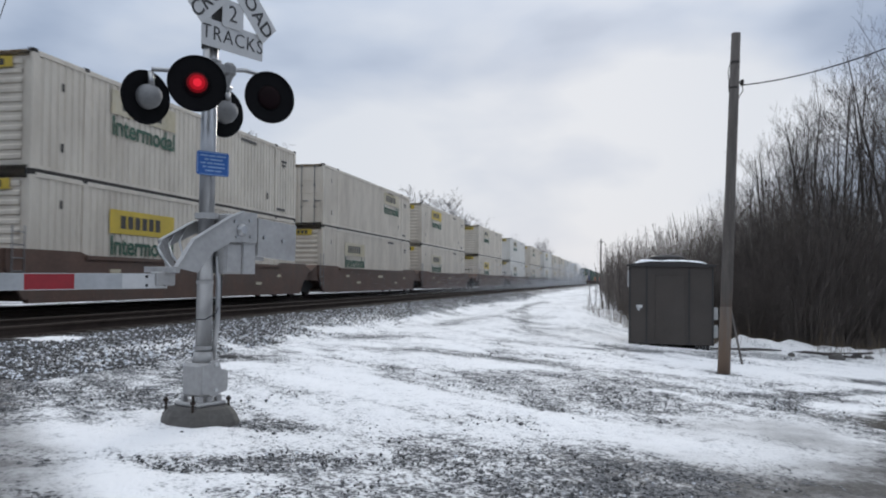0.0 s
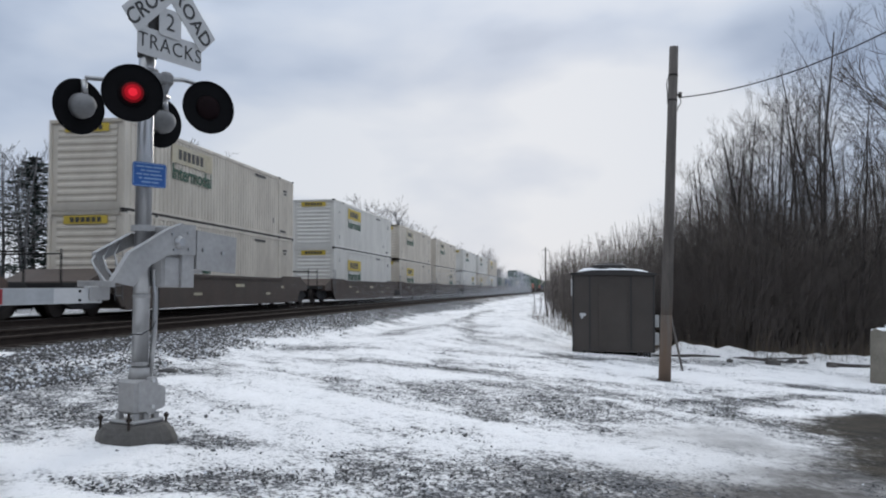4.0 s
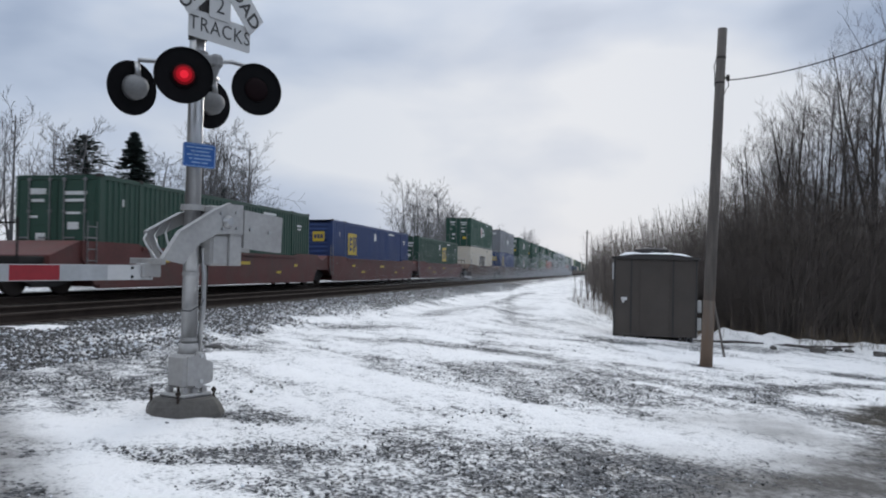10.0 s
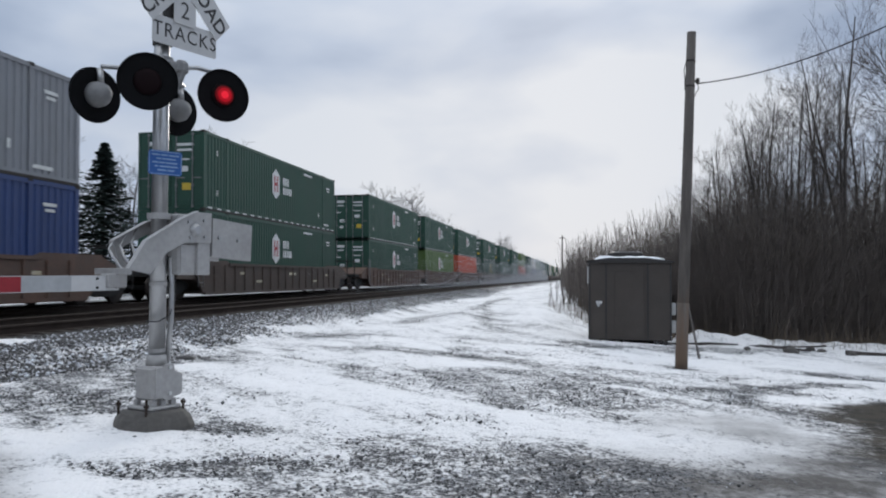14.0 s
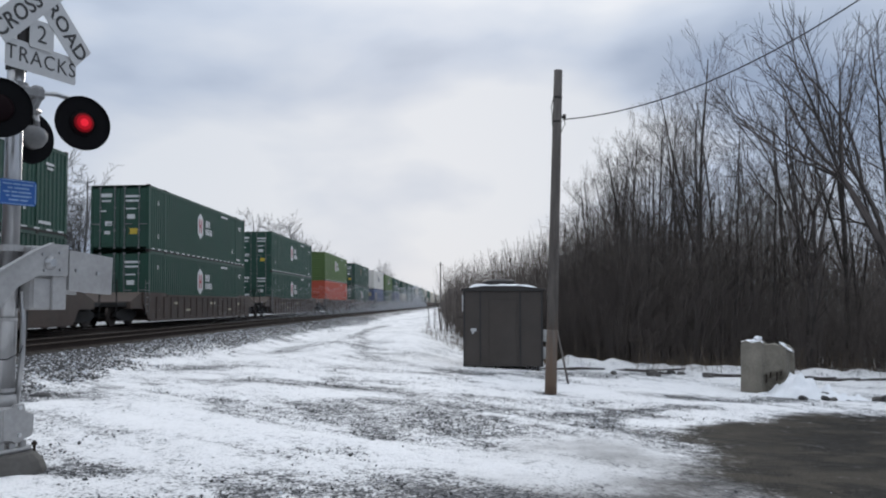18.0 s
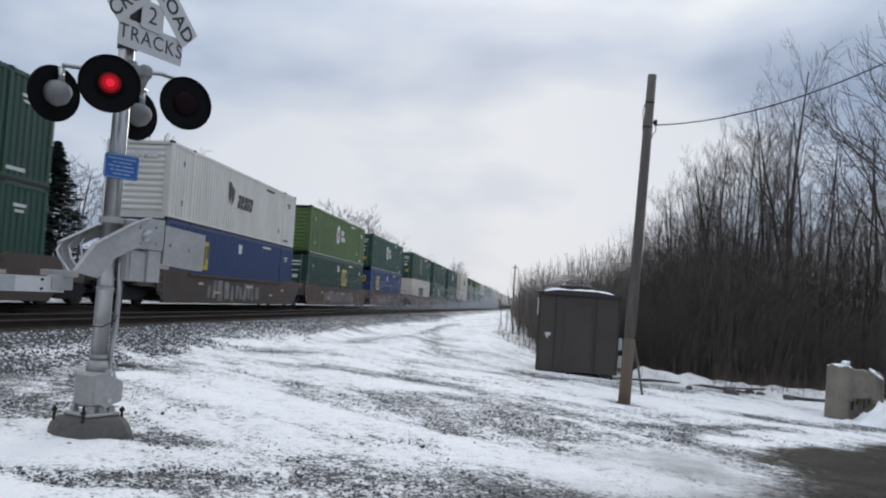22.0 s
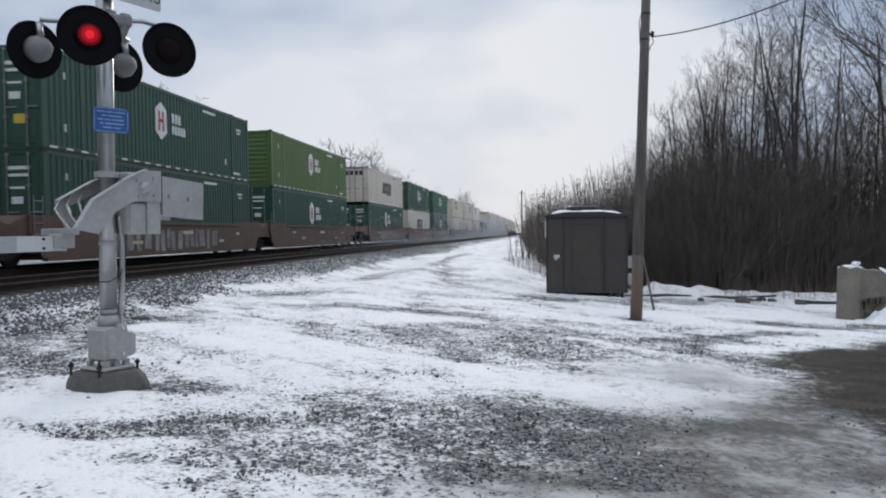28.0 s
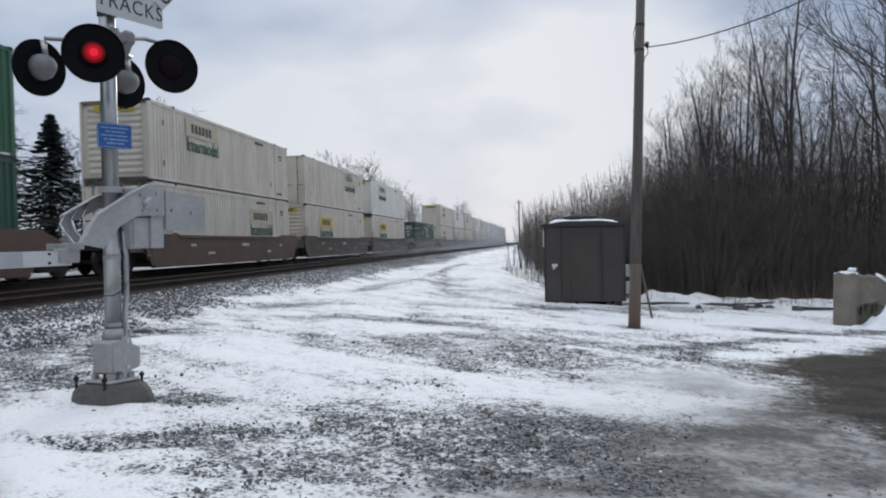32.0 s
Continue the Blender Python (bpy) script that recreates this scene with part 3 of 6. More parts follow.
g_earth = gmix(gramp(g_mid.outputs["Fac"], 0.44, 0.66), (0.185, 0.186, 0.192), (0.185, 0.166, 0.145))
g_pick = gn.new("ShaderNodeSeparateColor")
gl.new(g_speck.outputs["Color"], g_pick.inputs[0])
g_stone = gmix(gramp(g_pick.outputs[0], 0.15, 0.8), (0.045, 0.046, 0.050), g_earth)
g_stone = gmix(gmath("MULTIPLY", gramp(g_tiny.outputs["Fac"], 0.52, 0.66), 0.55), g_stone, (0.40, 0.41, 0.43))
g_ruts = gnode("ShaderNodeTexNoise", Scale=1.3, Detail=6.0, Roughness=0.6, Distortion=0.4)
g_rmap = gnode("ShaderNodeMapping", Scale=(0.8, 1.3, 1.0), Rotation=(0, 0, -0.2))
gl.new(g_co.outputs["Object"], g_rmap.inputs["Vector"])
gl.new(g_rmap.outputs[0], g_ruts.inputs["Vector"])
g_mudc = gmix(gramp(gmath("MULTIPLY_ADD", g_fine.outputs["Fac"], 0.25, gmath("MULTIPLY_ADD", g_ruts.outputs["Fac"], 1.0, -0.12)), 0.40, 0.60), (0.024, 0.022, 0.019), (0.066, 0.058, 0.047))
g_bare = gmix(g_bed.outputs["Fac"], gmix(gramp(g_mud.outputs["Fac"], 0.15, 0.8), g_stone, g_mudc), (0.026, 0.024, 0.023))
g_patchy = gmath("MULTIPLY_ADD", g_fine.outputs["Fac"], 0.35, gmath("MULTIPLY_ADD", g_mid.outputs["Fac"], 0.45, gmath("MULTIPLY_ADD", g_ruts.outputs["Fac"], 0.7, -0.26)))
g_wet = gmix(gramp(g_patchy, 0.36, 0.66), (0.115, 0.108, 0.102), (0.40, 0.392, 0.385))
g_white = gmix(g_slush.outputs["Fac"], gmix(gramp(g_s, 0.50, 1.0), (0.680, 0.675, 0.675), (0.885, 0.875, 0.872)), g_wet)
gl.new(gmix(g_snow, g_bare, g_white), g_b.inputs["Base Color"])
gl.new(gmath("ADD", gmath("MULTIPLY", gramp(g_mud.outputs["Fac"], 0.2, 0.9), gmath("MULTIPLY_ADD", g_ruts.outputs["Fac"], 0.6, -0.5)), 0.85), g_b.inputs["Roughness"])
g_bump = gnode("ShaderNodeBump", Strength=0.8, Distance=0.03)
gl.new(gmath("ADD", gmath("MULTIPLY", g_speck.outputs["Distance"], gmath("MULTIPLY_ADD", g_snow, -0.9, 0.9)), gmath("MULTIPLY_ADD", g_mid.outputs["Fac"], 1.2, g_fine.outputs["Fac"])), g_bump.inputs["Height"])
gl.new(g_bump.outputs[0], g_b.inputs["Normal"])

ground_mesh = sheet("ground", np.stack([XX, YY, ZZ], -1).reshape(-1, 3).tolist(), quads.tolist(), M_GROUND, smooth=True)
grimy = smooth_step(-8.9, -9.5, XX) * smooth_step(-18.5, -17.0, XX)
for name, field in (("snow", snow - 0.2 * grimy), ("mud", mud), ("bed", grimy), ("slush", slush_amount(XX, YY))):
    ground_mesh.attributes.new(name, "FLOAT", "POINT").data.foreach_set("value", field.ravel().astype(np.float32))
ground = tagged(new("ground", ground_mesh), "snow-patched gravel verge with a muddy lay-by beside the railway", "ground", kind="structure")

# ---- loose stones ----
CHIP = [(0.9, 0.2, 0.3), (-0.2, 0.9, 0.35), (-0.9, -0.1, 0.3), (0.1, -0.9, 0.35), (0.05, 0.1, 0.95), (0, 0, -0.9)]
CHIP_F = [(0, 1, 4), (1, 2, 4), (2, 3, 4), (3, 0, 4), (1, 0, 5), (2, 1, 5), (3, 2, 5), (0, 3, 5)]


def stones(name, px, py, size, material, label, sink=0.25):
    rng = np.random.default_rng(len(name))
    n = len(px)
    unit = np.array(CHIP)[None] * rng.uniform(0.6, 1.35, (n, 6, 1))
    unit = unit * size[:, None, None] * rng.uniform(0.55, 1.25, (n, 1, 3)) * np.array([1, 1, 0.75])
    a = rng.uniform(0, math.tau, n)
    c, s = np.cos(a)[:, None], np.sin(a)[:, None]
    x, y = unit[..., 0] * c - unit[..., 1] * s, unit[..., 0] * s + unit[..., 1] * c
    z = ground_z(px, py)[:, None] + unit[..., 2] + (size * sink)[:, None]
    v = np.stack([x + px[:, None], y + py[:, None], z], -1).reshape(-1, 3)
    f = (np.array(CHIP_F)[None] + 6 * np.arange(n)[:, None, None]).reshape(-1, 3)
    return tagged(new(name, sheet(name, v.tolist(), f.tolist(), material)), label, "gravel", kind="stuff")


rng = np.random.default_rng(4)
px, py = rng.uniform(-7, 7, 260000), 3.6 + 17 * rng.random(260000) ** 1.7
bare = np.clip(0.75 - 1.15 * snow_amount(px, py) + 1.3 * (fbm(px * 3, py * 3, 4, 81) - 0.5), 0.028, 1)
keep = (rng.random(260000) < bare * np.clip(1 - mud_amount(px, py), 0.03, 1) * np.clip(1 - 0.6 * slush_amount(px, py), 0.05, 1)) & (px > -6.6)
px, py = px[keep][:26000], py[keep][:26000]
stones("loose_gravel", px, py, rng.uniform(0.005, 0.013, len(px)) * (1 + 1.2 * rng.random(len(px)) * (rng.random(len(px)) < 0.14)), M_STONE, "scattered grey gravel stones showing through thin snow")
px, py = rng.uniform(-9.3, -6.3, 27000), 8.0 + 62 * rng.random(27000) ** 1.8
keep = snow_amount(px, py) < 0.46 + 0.2 * rng.random(27000)
px, py = px[keep], py[keep]
stones("track_ballast", px, py, rng.uniform(0.013, 0.035, len(px)), M_BALLAST, "coarse grey crushed-stone railway ballast dusted with snow", 0.4)

# ---- the two tracks ----


def rail_profile():
    return [(-0.07, 0), (0.07, 0), (0.07, 0.015), (0.012, 0.035), (0.012, 0.125), (0.036, 0.14), (0.036, 0.175), (0.026, 0.182), (-0.026, 0.182), (-0.036, 0.175), (-0.036, 0.14), (-0.012, 0.125), (-0.012, 0.035), (-0.07, 0.015)]


tie_bm = bmesh.new()
box(tie_bm, -1.3, 1.3, -0.115, 0.115, 0.02, 0.205, 0.012)
tie_mesh = mesh("tie", tie_bm, M_TIE)
for cx, tag in zip(TRACKS_X, ("empty near track", "track that carries the train")):
    track = thing("railway_track", pose(cx, 0, 0), "straight railway track with rusty rails on timber ties, the " + tag, "railway track", "railway tracks", "structure")
    for side in (-0.7525, 0.7525):
        for z, outline, material, label in ((0.198, rail_profile(), M_RAIL, ""), (0.3805, [(-0.025, 0), (0.025, 0), (0.02, 0.003), (-0.02, 0.003)], M_RAILTOP if cx < -12 else M_RAIL, "worn running surface")):
            bm = bmesh.new()
            prism(bm, outline, 1900, Matrix.Translation((side, -400, z)))
            part("rail" if z < 0.3 else "rail_head", bm, material, track, label)
    for k in range(150):
        part("tie", tie_mesh, None, track).location = (0, 6 + 0.55 * k, 0)
    bm = bmesh.new()
    for k in list(range(-40, 0)) + list(range(150, 700)):
        box(bm, -1.3, 1.3, 6 + 0.55 * k - 0.115, 6 + 0.55 * k + 0.115, 0.02, 0.205)
    part("far_ties", bm, M_TIE, track)["kind"] = "stuff"

# ---- the crossing signal: crossbuck, four lamps, gate mechanism and arm on one mast ----
SIGNAL = pose(-3.5, 6.55, 0.0, 0, 0, 68.3)
signal = thing("crossing_signal", SIGNAL, "grey steel railroad crossing signal with crossbuck, lamps and lowered gate arm", "crossing signal")

bm = bmesh.new()
tube(bm, [(0, 0, 0.42), (0, 0, 4.35)], [0.068, 0.066], 20)
part("mast", bm, M_GALV, signal, "round galvanised steel mast", True)
bm = bmesh.new()
tube(bm, [(0, 0, 4.35), (0, 0, 4.40)], [0.075, 0.06], 20)
part("mast_cap", bm, M_GALV, signal)
# conduit and loose cable
bm = bmesh.new()
tube(bm, [(0.07, -0.06, 1.42), (0.085, -0.07, 1.2), (0.085, -0.07, 0.9), (0.06, -0.05, 0.5)], 0.022, 8)
part("conduit", bm, M_GALV, signal, "thin grey conduit beside the mast", True)
bm = bmesh.new()
tube(bm, [(0.10, -0.05, 1.45), (0.13, -0.06, 1.25), (0.12, -0.07, 1.05), (0.04, -0.10, 0.93), (-0.07, -0.09, 0.88), (-0.09, 0.03, 0.88)], 0.006, 5)
part("cable", bm, M_WIRE, signal, "loose black cable")
for z in (0.62, 1.18):
    bm = bmesh.new()
    tube(bm, [(0, 0, z), (0, 0, z + 0.03)], 0.074, 16)
    part("clamp", bm, M_ALU, signal)

# junction box foot
bm = bmesh.new()
box(bm, -0.14, 0.10, -0.125, 0.11, 0.225, 0.51, 0.025)
foot = part("junction_box", bm, M_ALU, signal, "cast grey junction box at the mast's foot")
bm = bmesh.new()
prism(bm, [(-0.125, 0.255), (-0.05, 0.255), (-0.03, 0.225), (0.03, 0.225), (0.05, 0.255), (0.135, 0.265), (0.15, 0.29), (0.15, 0.43), (0.12, 0.45), (0.065, 0.455), (0.055, 0.53), (-0.035, 0.53), (-0.045, 0.50), (-0.125, 0.50)], 0.024, Matrix.Translation((0, -0.149, 0)))
bmesh.ops.bevel(bm, geom=list(bm.edges), offset=0.005, segments=1, affect="EDGES")
part("cover", bm, M_ALU, foot)
for x, y in ((-0.115, -0.10), (-0.02, -0.105), (0.085, -0.10), (-0.115, 0.09), (0.085, 0.09)):
    bm = bmesh.new()
    box(bm, x - 0.028, x + 0.028, y - 0.02, y + 0.02, 0.18, 0.235, 0.006)
    part("foot_leg", bm, M_ALU, foot)
bm = bmesh.new()
tube(bm, [(0, 0, 0.50), (0, 0, 0.60)], [0.095, 0.08], 16)
part("mast_socket", bm, M_ALU, signal, "", True)
bm = bmesh.new()
box(bm, -0.18, 0.14, -0.155, 0.15, 0.150, 0.185, 0.012)
part("base_plate", bm, M_ALU, signal)
for x, y in ((-0.23, -0.16), (0.15, -0.16), (-0.24, 0.17), (0.17, 0.15)):
    bm = bmesh.new()
    tube(bm, [(x, y, 0.05), (x, y, 0.26 if x < -0.2 and y < 0 else 0.225)], 0.011, 8)
    tube(bm, [(x, y, 0.19), (x, y, 0.212)], 0.022, 6)
    part("anchor_bolt", bm, M_RAIL, signal, "rusty anchor bolt and nut")
for x, z in ((0.01, 0.50), (0.01, 0.285)):
    bm = bmesh.new()
    tube(bm, [(x, -0.150, z), (x, -0.165, z)], 0.018, 8)
    part("cover_bolt", bm, M_WHITE, foot, "pale bolt head")
bm = bmesh.new()
rings = []
for z, wide in ((-0.25, 1.30), (0.02, 1.18), (0.085, 1.08), (0.135, 0.93), (0.15, 0.80)):
    rings.append([bm.verts.new((0.29 * wide * math.cos(a) - 0.02, 0.27 * wide * math.sin(a), z + (0.012 * noise.noise(Vector((5 * math.cos(a), 5 * math.sin(a), 9 * z))) if 0 < z < 0.14 else 0.0))) for a in [radians(22.5 + 22.5 * k) for k in range(16)]])
for ring in rings[1:4]:
    for v_ in ring:
        v_.co.x *= 1 + 0.10 * noise.noise(v_.co * 6)
        v_.co.y *= 1 + 0.10 * noise.noise(v_.co * 6 + Vector((3, 0, 0)))
for low, high in zip(rings, rings[1:]):
    for k in range(16):
        bm.faces.new((low[k], low[(k + 1) % 16], high[(k + 1) % 16], high[k]))
bm.faces.new(rings[-1])
bm.faces.new(rings[0][::-1])
part("concrete_base", bm, M_CONCRETE, signal, "worn dark concrete foundation")


def plate(w, h, r=0.03, t=0.004):
    """A thin sign plate with round corners in the xz plane."""
    pts = []
    for cx, cz, a0 in ((w / 2 - r, h / 2 - r, 0), (-w / 2 + r, h / 2 - r, 90), (-w / 2 + r, -h / 2 + r, 180), (w / 2 - r, -h / 2 + r, 270)):
        pts += [(cx + r * math.cos(radians(a0 + k * 30)), cz + r * math.sin(radians(a0 + k * 30))) for k in range(4)]
    bm = bmesh.new()
    prism(bm, pts, t)
    return bm


def sign(name, m, w, h, words, size, label, face=M_WHITE, ink=M_INK, r=0.02, spread=1.0):
    ob = part(name, plate(w, h, r), face, signal, label)
    ob.matrix_local = m
    if words:
        part("lettering", letters(words, size, 0.0015, pose(0, -0.002, 0), ink, spread, -0.001), None, ob)
    return ob


sign("tracks_sign", pose(0.15, -0.115, 3.325), 0.70, 0.235, "TRACKS", 0.175, "white plate reading TRACKS in black", spread=1.12)
sign("number_sign", pose(0.13, -0.128, 3.535), 0.24, 0.24, "2", 0.21, "white plate with a black figure 2")
for turn, words in ((-45, "RAIL ROAD"), (45, "CROSS ING")):
    ob = sign("crossbuck_blade", pose(0.13, -0.135 if turn < 0 else -0.145, 3.88) @ pose(0, 0, 0, 0, -turn, 0), 1.22, 0.235, "", 0.17, "white crossbuck blade lettered " + words.replace(" ", ""), r=0.008)
    for word, x in zip(words.split(), (-0.345, 0.345)):
        part("lettering", letters(word, 0.185, 0.0015, pose(x, -0.002, 0), M_INK, 1.02, 0.002), None, ob)
bm = bmesh.new()
prism(bm, [(-0.05, 3.42), (0.09, 3.45), (0.09, 3.62), (0.0, 3.72), (-0.07, 3.6)], 0.03, Matrix.Translation((0, -0.10, 0)))
part("backing_plate", bm, M_SHED_DARK, signal, "dark backing plate between the signs")
for z in (3.25, 3.42, 3.88):
    bm = bmesh.new()
    box(bm, -0.09, 0.16, -0.112, -0.06, z - 0.02, z + 0.02, 0.006)
    tube(bm, [(0, 0, z - 0.025), (0, 0, z + 0.025)], 0.08, 14)
    part("sign_bracket", bm, M_SHED_DARK, signal)
blue = sign("emergency_sign", pose(-0.03, -0.10, 2.21) @ pose(0, 0, 0, 0, 0, -14), 0.30, 0.205, "", 0.1, "blue emergency notice with pale lettering", M_BLUE, r=0.025)
part("border", bars([(0, 0.094, 0.26, 0.006), (0, -0.094, 0.26, 0.006), (0.142, 0, 0.006, 0.165), (-0.142, 0, 0.006, 0.165)], 0.002, pose(0, -0.001, 0), M_BLUE_INK), None, blue)
part("writing", bars([(x, 0.066 - 0.032 * k, w, 0.012) for k, row in enumerate(([(-0.085, 0.07), (-0.01, 0.06), (0.075, 0.09)], [(-0.06, 0.04), (0.03, 0.12)], [(-0.09, 0.05), (-0.03, 0.05), (0.055, 0.1)], [(-0.08, 0.03), (0.03, 0.16)], [(-0.03, 0.08), (0.05, 0.06)])) for x, w in row], 0.002, pose(0, -0.001, 0), M_BLUE_INK), None, blue)["kind"] = "stuff"

# lamps: a black disc, a housing behind it, a red lens before it
LAMPS = {}
bm = bmesh.new()
tube(bm, [(-0.38, -0.25, 3.02), (-0.2, -0.22, 3.05), (0.0, -0.10, 3.03), (0.2, -0.22, 3.05), (0.37, -0.25, 3.04)], 0.019, 10)
part("lamp_arm", bm, M_GALV, signal, "", True)
bm = bmesh.new()
tube(bm, [(-0.41, 0.25, 2.99), (0.0, 0.10, 3.03), (0.46, 0.25, 3.0)], 0.019, 10)
part("lamp_arm", bm, M_GALV, signal, "", True)
bm = bmesh.new()
tube(bm, [(0, 0, 2.95), (0, 0, 3.12)], 0.095, 16)
box(bm, -0.06, 0.06, -0.16, 0.16, 2.99, 3.08, 0.02)
box(bm, 0.03, 0.15, -0.19, -0.09, 2.98, 3.10, 0.03)
tube(bm, [(0.09, -0.14, 3.0), (0.06, -0.08, 2.86)], [0.04, 0.05], 10)
part("lamp_bracket", bm, M_HOUSING, signal, "cast bracket that carries the lamp arms")
for key, x, y, z, turn, tilt in (("left", -0.42, -0.34, 2.79, -34, 3), ("right", 0.375, -0.34, 2.83, -22, 3), ("rear", -0.41, 0.31, 2.76, 176, 0), ("rear", 0.43, 0.31, 2.775, 176, 0)):
    lamp = part("lamp", plate(0.01, 0.01, 0.001), M_BLACK, signal, "round black-backed flashing lamp")
    lamp.matrix_local = pose(x, y, z, -tilt, 0, turn)
    bm = bmesh.new()
    ring = [(0.226 * math.cos(k * math.tau / 48), 0.226 * math.sin(k * math.tau / 48)) for k in range(48)]
    prism(bm, ring, 0.004)
    rim = [(math.cos(k * math.tau / 48), math.sin(k * math.tau / 48)) for k in range(48)]
    for k in range(48):
        a, b = rim[k], rim[(k + 1) % 48]
        vs = [bm.verts.new(p) for p in ((a[0] * 0.226, 0.0, a[1] * 0.226), (b[0] * 0.226, 0.0, b[1] * 0.226), (b[0] * 0.232, -0.018, b[1] * 0.232), (a[0] * 0.232, -0.018, a[1] * 0.232))]
        bm.faces.new(vs)
    part("background_disc", bm, M_BLACK, lamp)
    bm = bmesh.new()
    tube(bm, [(0, 0.004, 0), (0, 0.06, 0), (0, 0.12, 0), (0, 0.15, 0)], [0.108, 0.104, 0.075, 0.02], 24)
    part("housing", bm, M_HOUSING, lamp, "domed grey lamp housing", True)
    bm = bmesh.new()
    tube(bm, [(0, 0.07, 0.08), (0, 0.05, 0.21)], 0.026, 10)
    part("neck", bm, M_GALV, lamp, "", True)
    bm = bmesh.new()
    tube(bm, [(0, -0.002, 0), (0, -0.012, 0), (0, -0.022, 0), (0, -0.026, 0)], [0.107, 0.104, 0.07, 0.02], 32)
    part("lens", bm, M_LENS, lamp, "dark red glass lens", True)
    bm = bmesh.new()
    tube(bm, [(0, -0.002, 0), (0, -0.012, 0)], [0.110, 0.108], 32, False)
    part("lens_ring", bm, M_BLACK, lamp)
    if key != "rear":
        # the lamp's lit source stands forward in the lens while it burns and sits back in the housing while dark
        bm = bmesh.new()
        tube(bm, [(0, 0.0, 0), (0, -0.006, 0), (0, -0.010, 0), (0, -0.013, 0), (0, -0.015, 0)], [0.082, 0.080, 0.062, 0.034, 0.010], 28)
        bulb = part("lit_source", bm, M_LIT_EDGE, lamp, "glowing red lamp source")
        bulb.data.materials.append(M_LIT)
        bulb.data.materials.append(M_LIT_CORE)
        for face in bulb.data.polygons:
            far_out = math.hypot(face.center.x, face.center.z)
            face.material_index = 0 if far_out > 0.066 else 1 if far_out > 0.040 else 2
        LAMPS[key] = bulb

# gate mechanism, its two side arms, counterweights and the arm
bm = bmesh.new()
box(bm, 0.07, 0.27, -0.16, 0.16, 1.27, 1.79, 0.012)
gear = part("gate_mechanism", bm, M_ALU, signal, "grey gate mechanism case")
bm = bmesh.new()
box(bm, 0.085, 0.25, -0.175, -0.16, 1.285, 1.53, 0.004)
part("case_door", bm, M_ALU, gear)
bm = bmesh.new()
box(bm, 0.25, 0.39, -0.20, -0.155, 1.27, 1.81, 0.006)
part("side_plate", bm, M_ALU, signal)
outline = [(0.38, 1.81), (0.20, 1.81), (0.03, 1.74), (-0.33, 1.54), (-0.49, 1.315), (-0.265, 1.275), (-0.10, 1.45), (0.09, 1.545), (0.38, 1.55)]
for y in (-0.22, 0.20):
    bm = bmesh.new()
    outline = outline if y < 0 else [(0.38, 1.80), (0.01, 1.72), (-0.33, 1.545), (-0.23, 1.30), (-0.14, 1.30), (-0.22, 1.50), (0.05, 1.62), (0.38, 1.62)]
    prism(bm, outline, 0.012, Matrix.Translation((0, y, 0)))
    arm_plate = part("gate_side_arm", bm, M_ALU, signal, "bent grey steel side arm of the gate")
    bm = bmesh.new()
    pts = outline[1:5] if y < 0 else outline[:4]
    for a, b in zip(pts, pts[1:]):
        d = Vector((b[0] - a[0], 0, b[1] - a[1])).normalized()
        nrm = Vector((d.z, 0, -d.x)) * 0.008
        vs = [Vector((p[0], yy, p[1])) + s * nrm for s in (0, 1) for p, yy in ((a, y - 0.04), (b, y - 0.04), (b, y + 0.012), (a, y + 0.012))]
        v = [bm.verts.new(q) for q in vs]
        for f in ((0, 1, 2, 3), (7, 6, 5, 4), (0, 4, 5, 1), (1, 5, 6, 2), (2, 6, 7, 3), (3, 7, 4, 0)):
            bm.faces.new([v[i] for i in f])
    part("flange", bm, M_ALU, arm_plate)
bm = bmesh.new()
tube(bm, [(0.20, -0.25, 1.655), (0.20, 0.24, 1.655)], 0.035, 16)
part("pivot_shaft", bm, M_GALV, signal, "", True)
bm = bmesh.new()
tube(bm, [(0.20, -0.26, 1.655), (0.20, -0.225, 1.655)], [0.035, 0.06], 12)
part("pivot_cap", bm, M_GALV, signal)
for x, z in ((0.12, 1.72), (0.29, 1.74), (0.14, 1.59), (0.30, 1.60)):
    bm = bmesh.new()
    tube(bm, [(x, -0.235, z), (x, -0.215, z)], 0.012, 6)
    part("bolt", bm, M_GALV, signal)
bm = bmesh.new()
box(bm, -0.47, -0.43, -0.21, 0.205, 1.27, 1.32, 0.005)
part("cross_channel", bm, M_ALU, signal)
for k in range(3):
    bm = bmesh.new()
    x = -0.18 - 0.11 * k
    tube(bm, [(x + 0.12, 0.19, 1.68 - 0.05 * k), (x + 0.03, 0.16, 1.54 - 0.03 * k), (x + 0.02, 0.1, 1.42), (x + 0.06, 0.02, 1.31)], 0.010, 6)
    part("brace_rod", bm, M_GALV, signal)
bm = bmesh.new()
tube(bm, [(0, 0, 1.74), (0, 0, 1.79)], 0.10, 16)
part("mast_clamp", bm, M_ALU, signal)
for y in (-0.215, 0.20):
    bm = bmesh.new()
    prism(bm, [(0.40, 1.77), (0.88, 1.73), (0.87, 1.40), (0.62, 1.415), (0.40, 1.435)], 0.05, Matrix.Translation((0, y, 0)))
    weight = part("counterweight", bm, M_ALU, signal, "flat grey counterweight plate")
    bm = bmesh.new()
    for x, z in ((0.47, 1.60), (0.70, 1.58)):
        tube(bm, [(x, y - 0.015, z), (x, y, z)], 0.016, 6)
    part("bolts", bm, M_GALV, weight)["kind"] = "stuff"
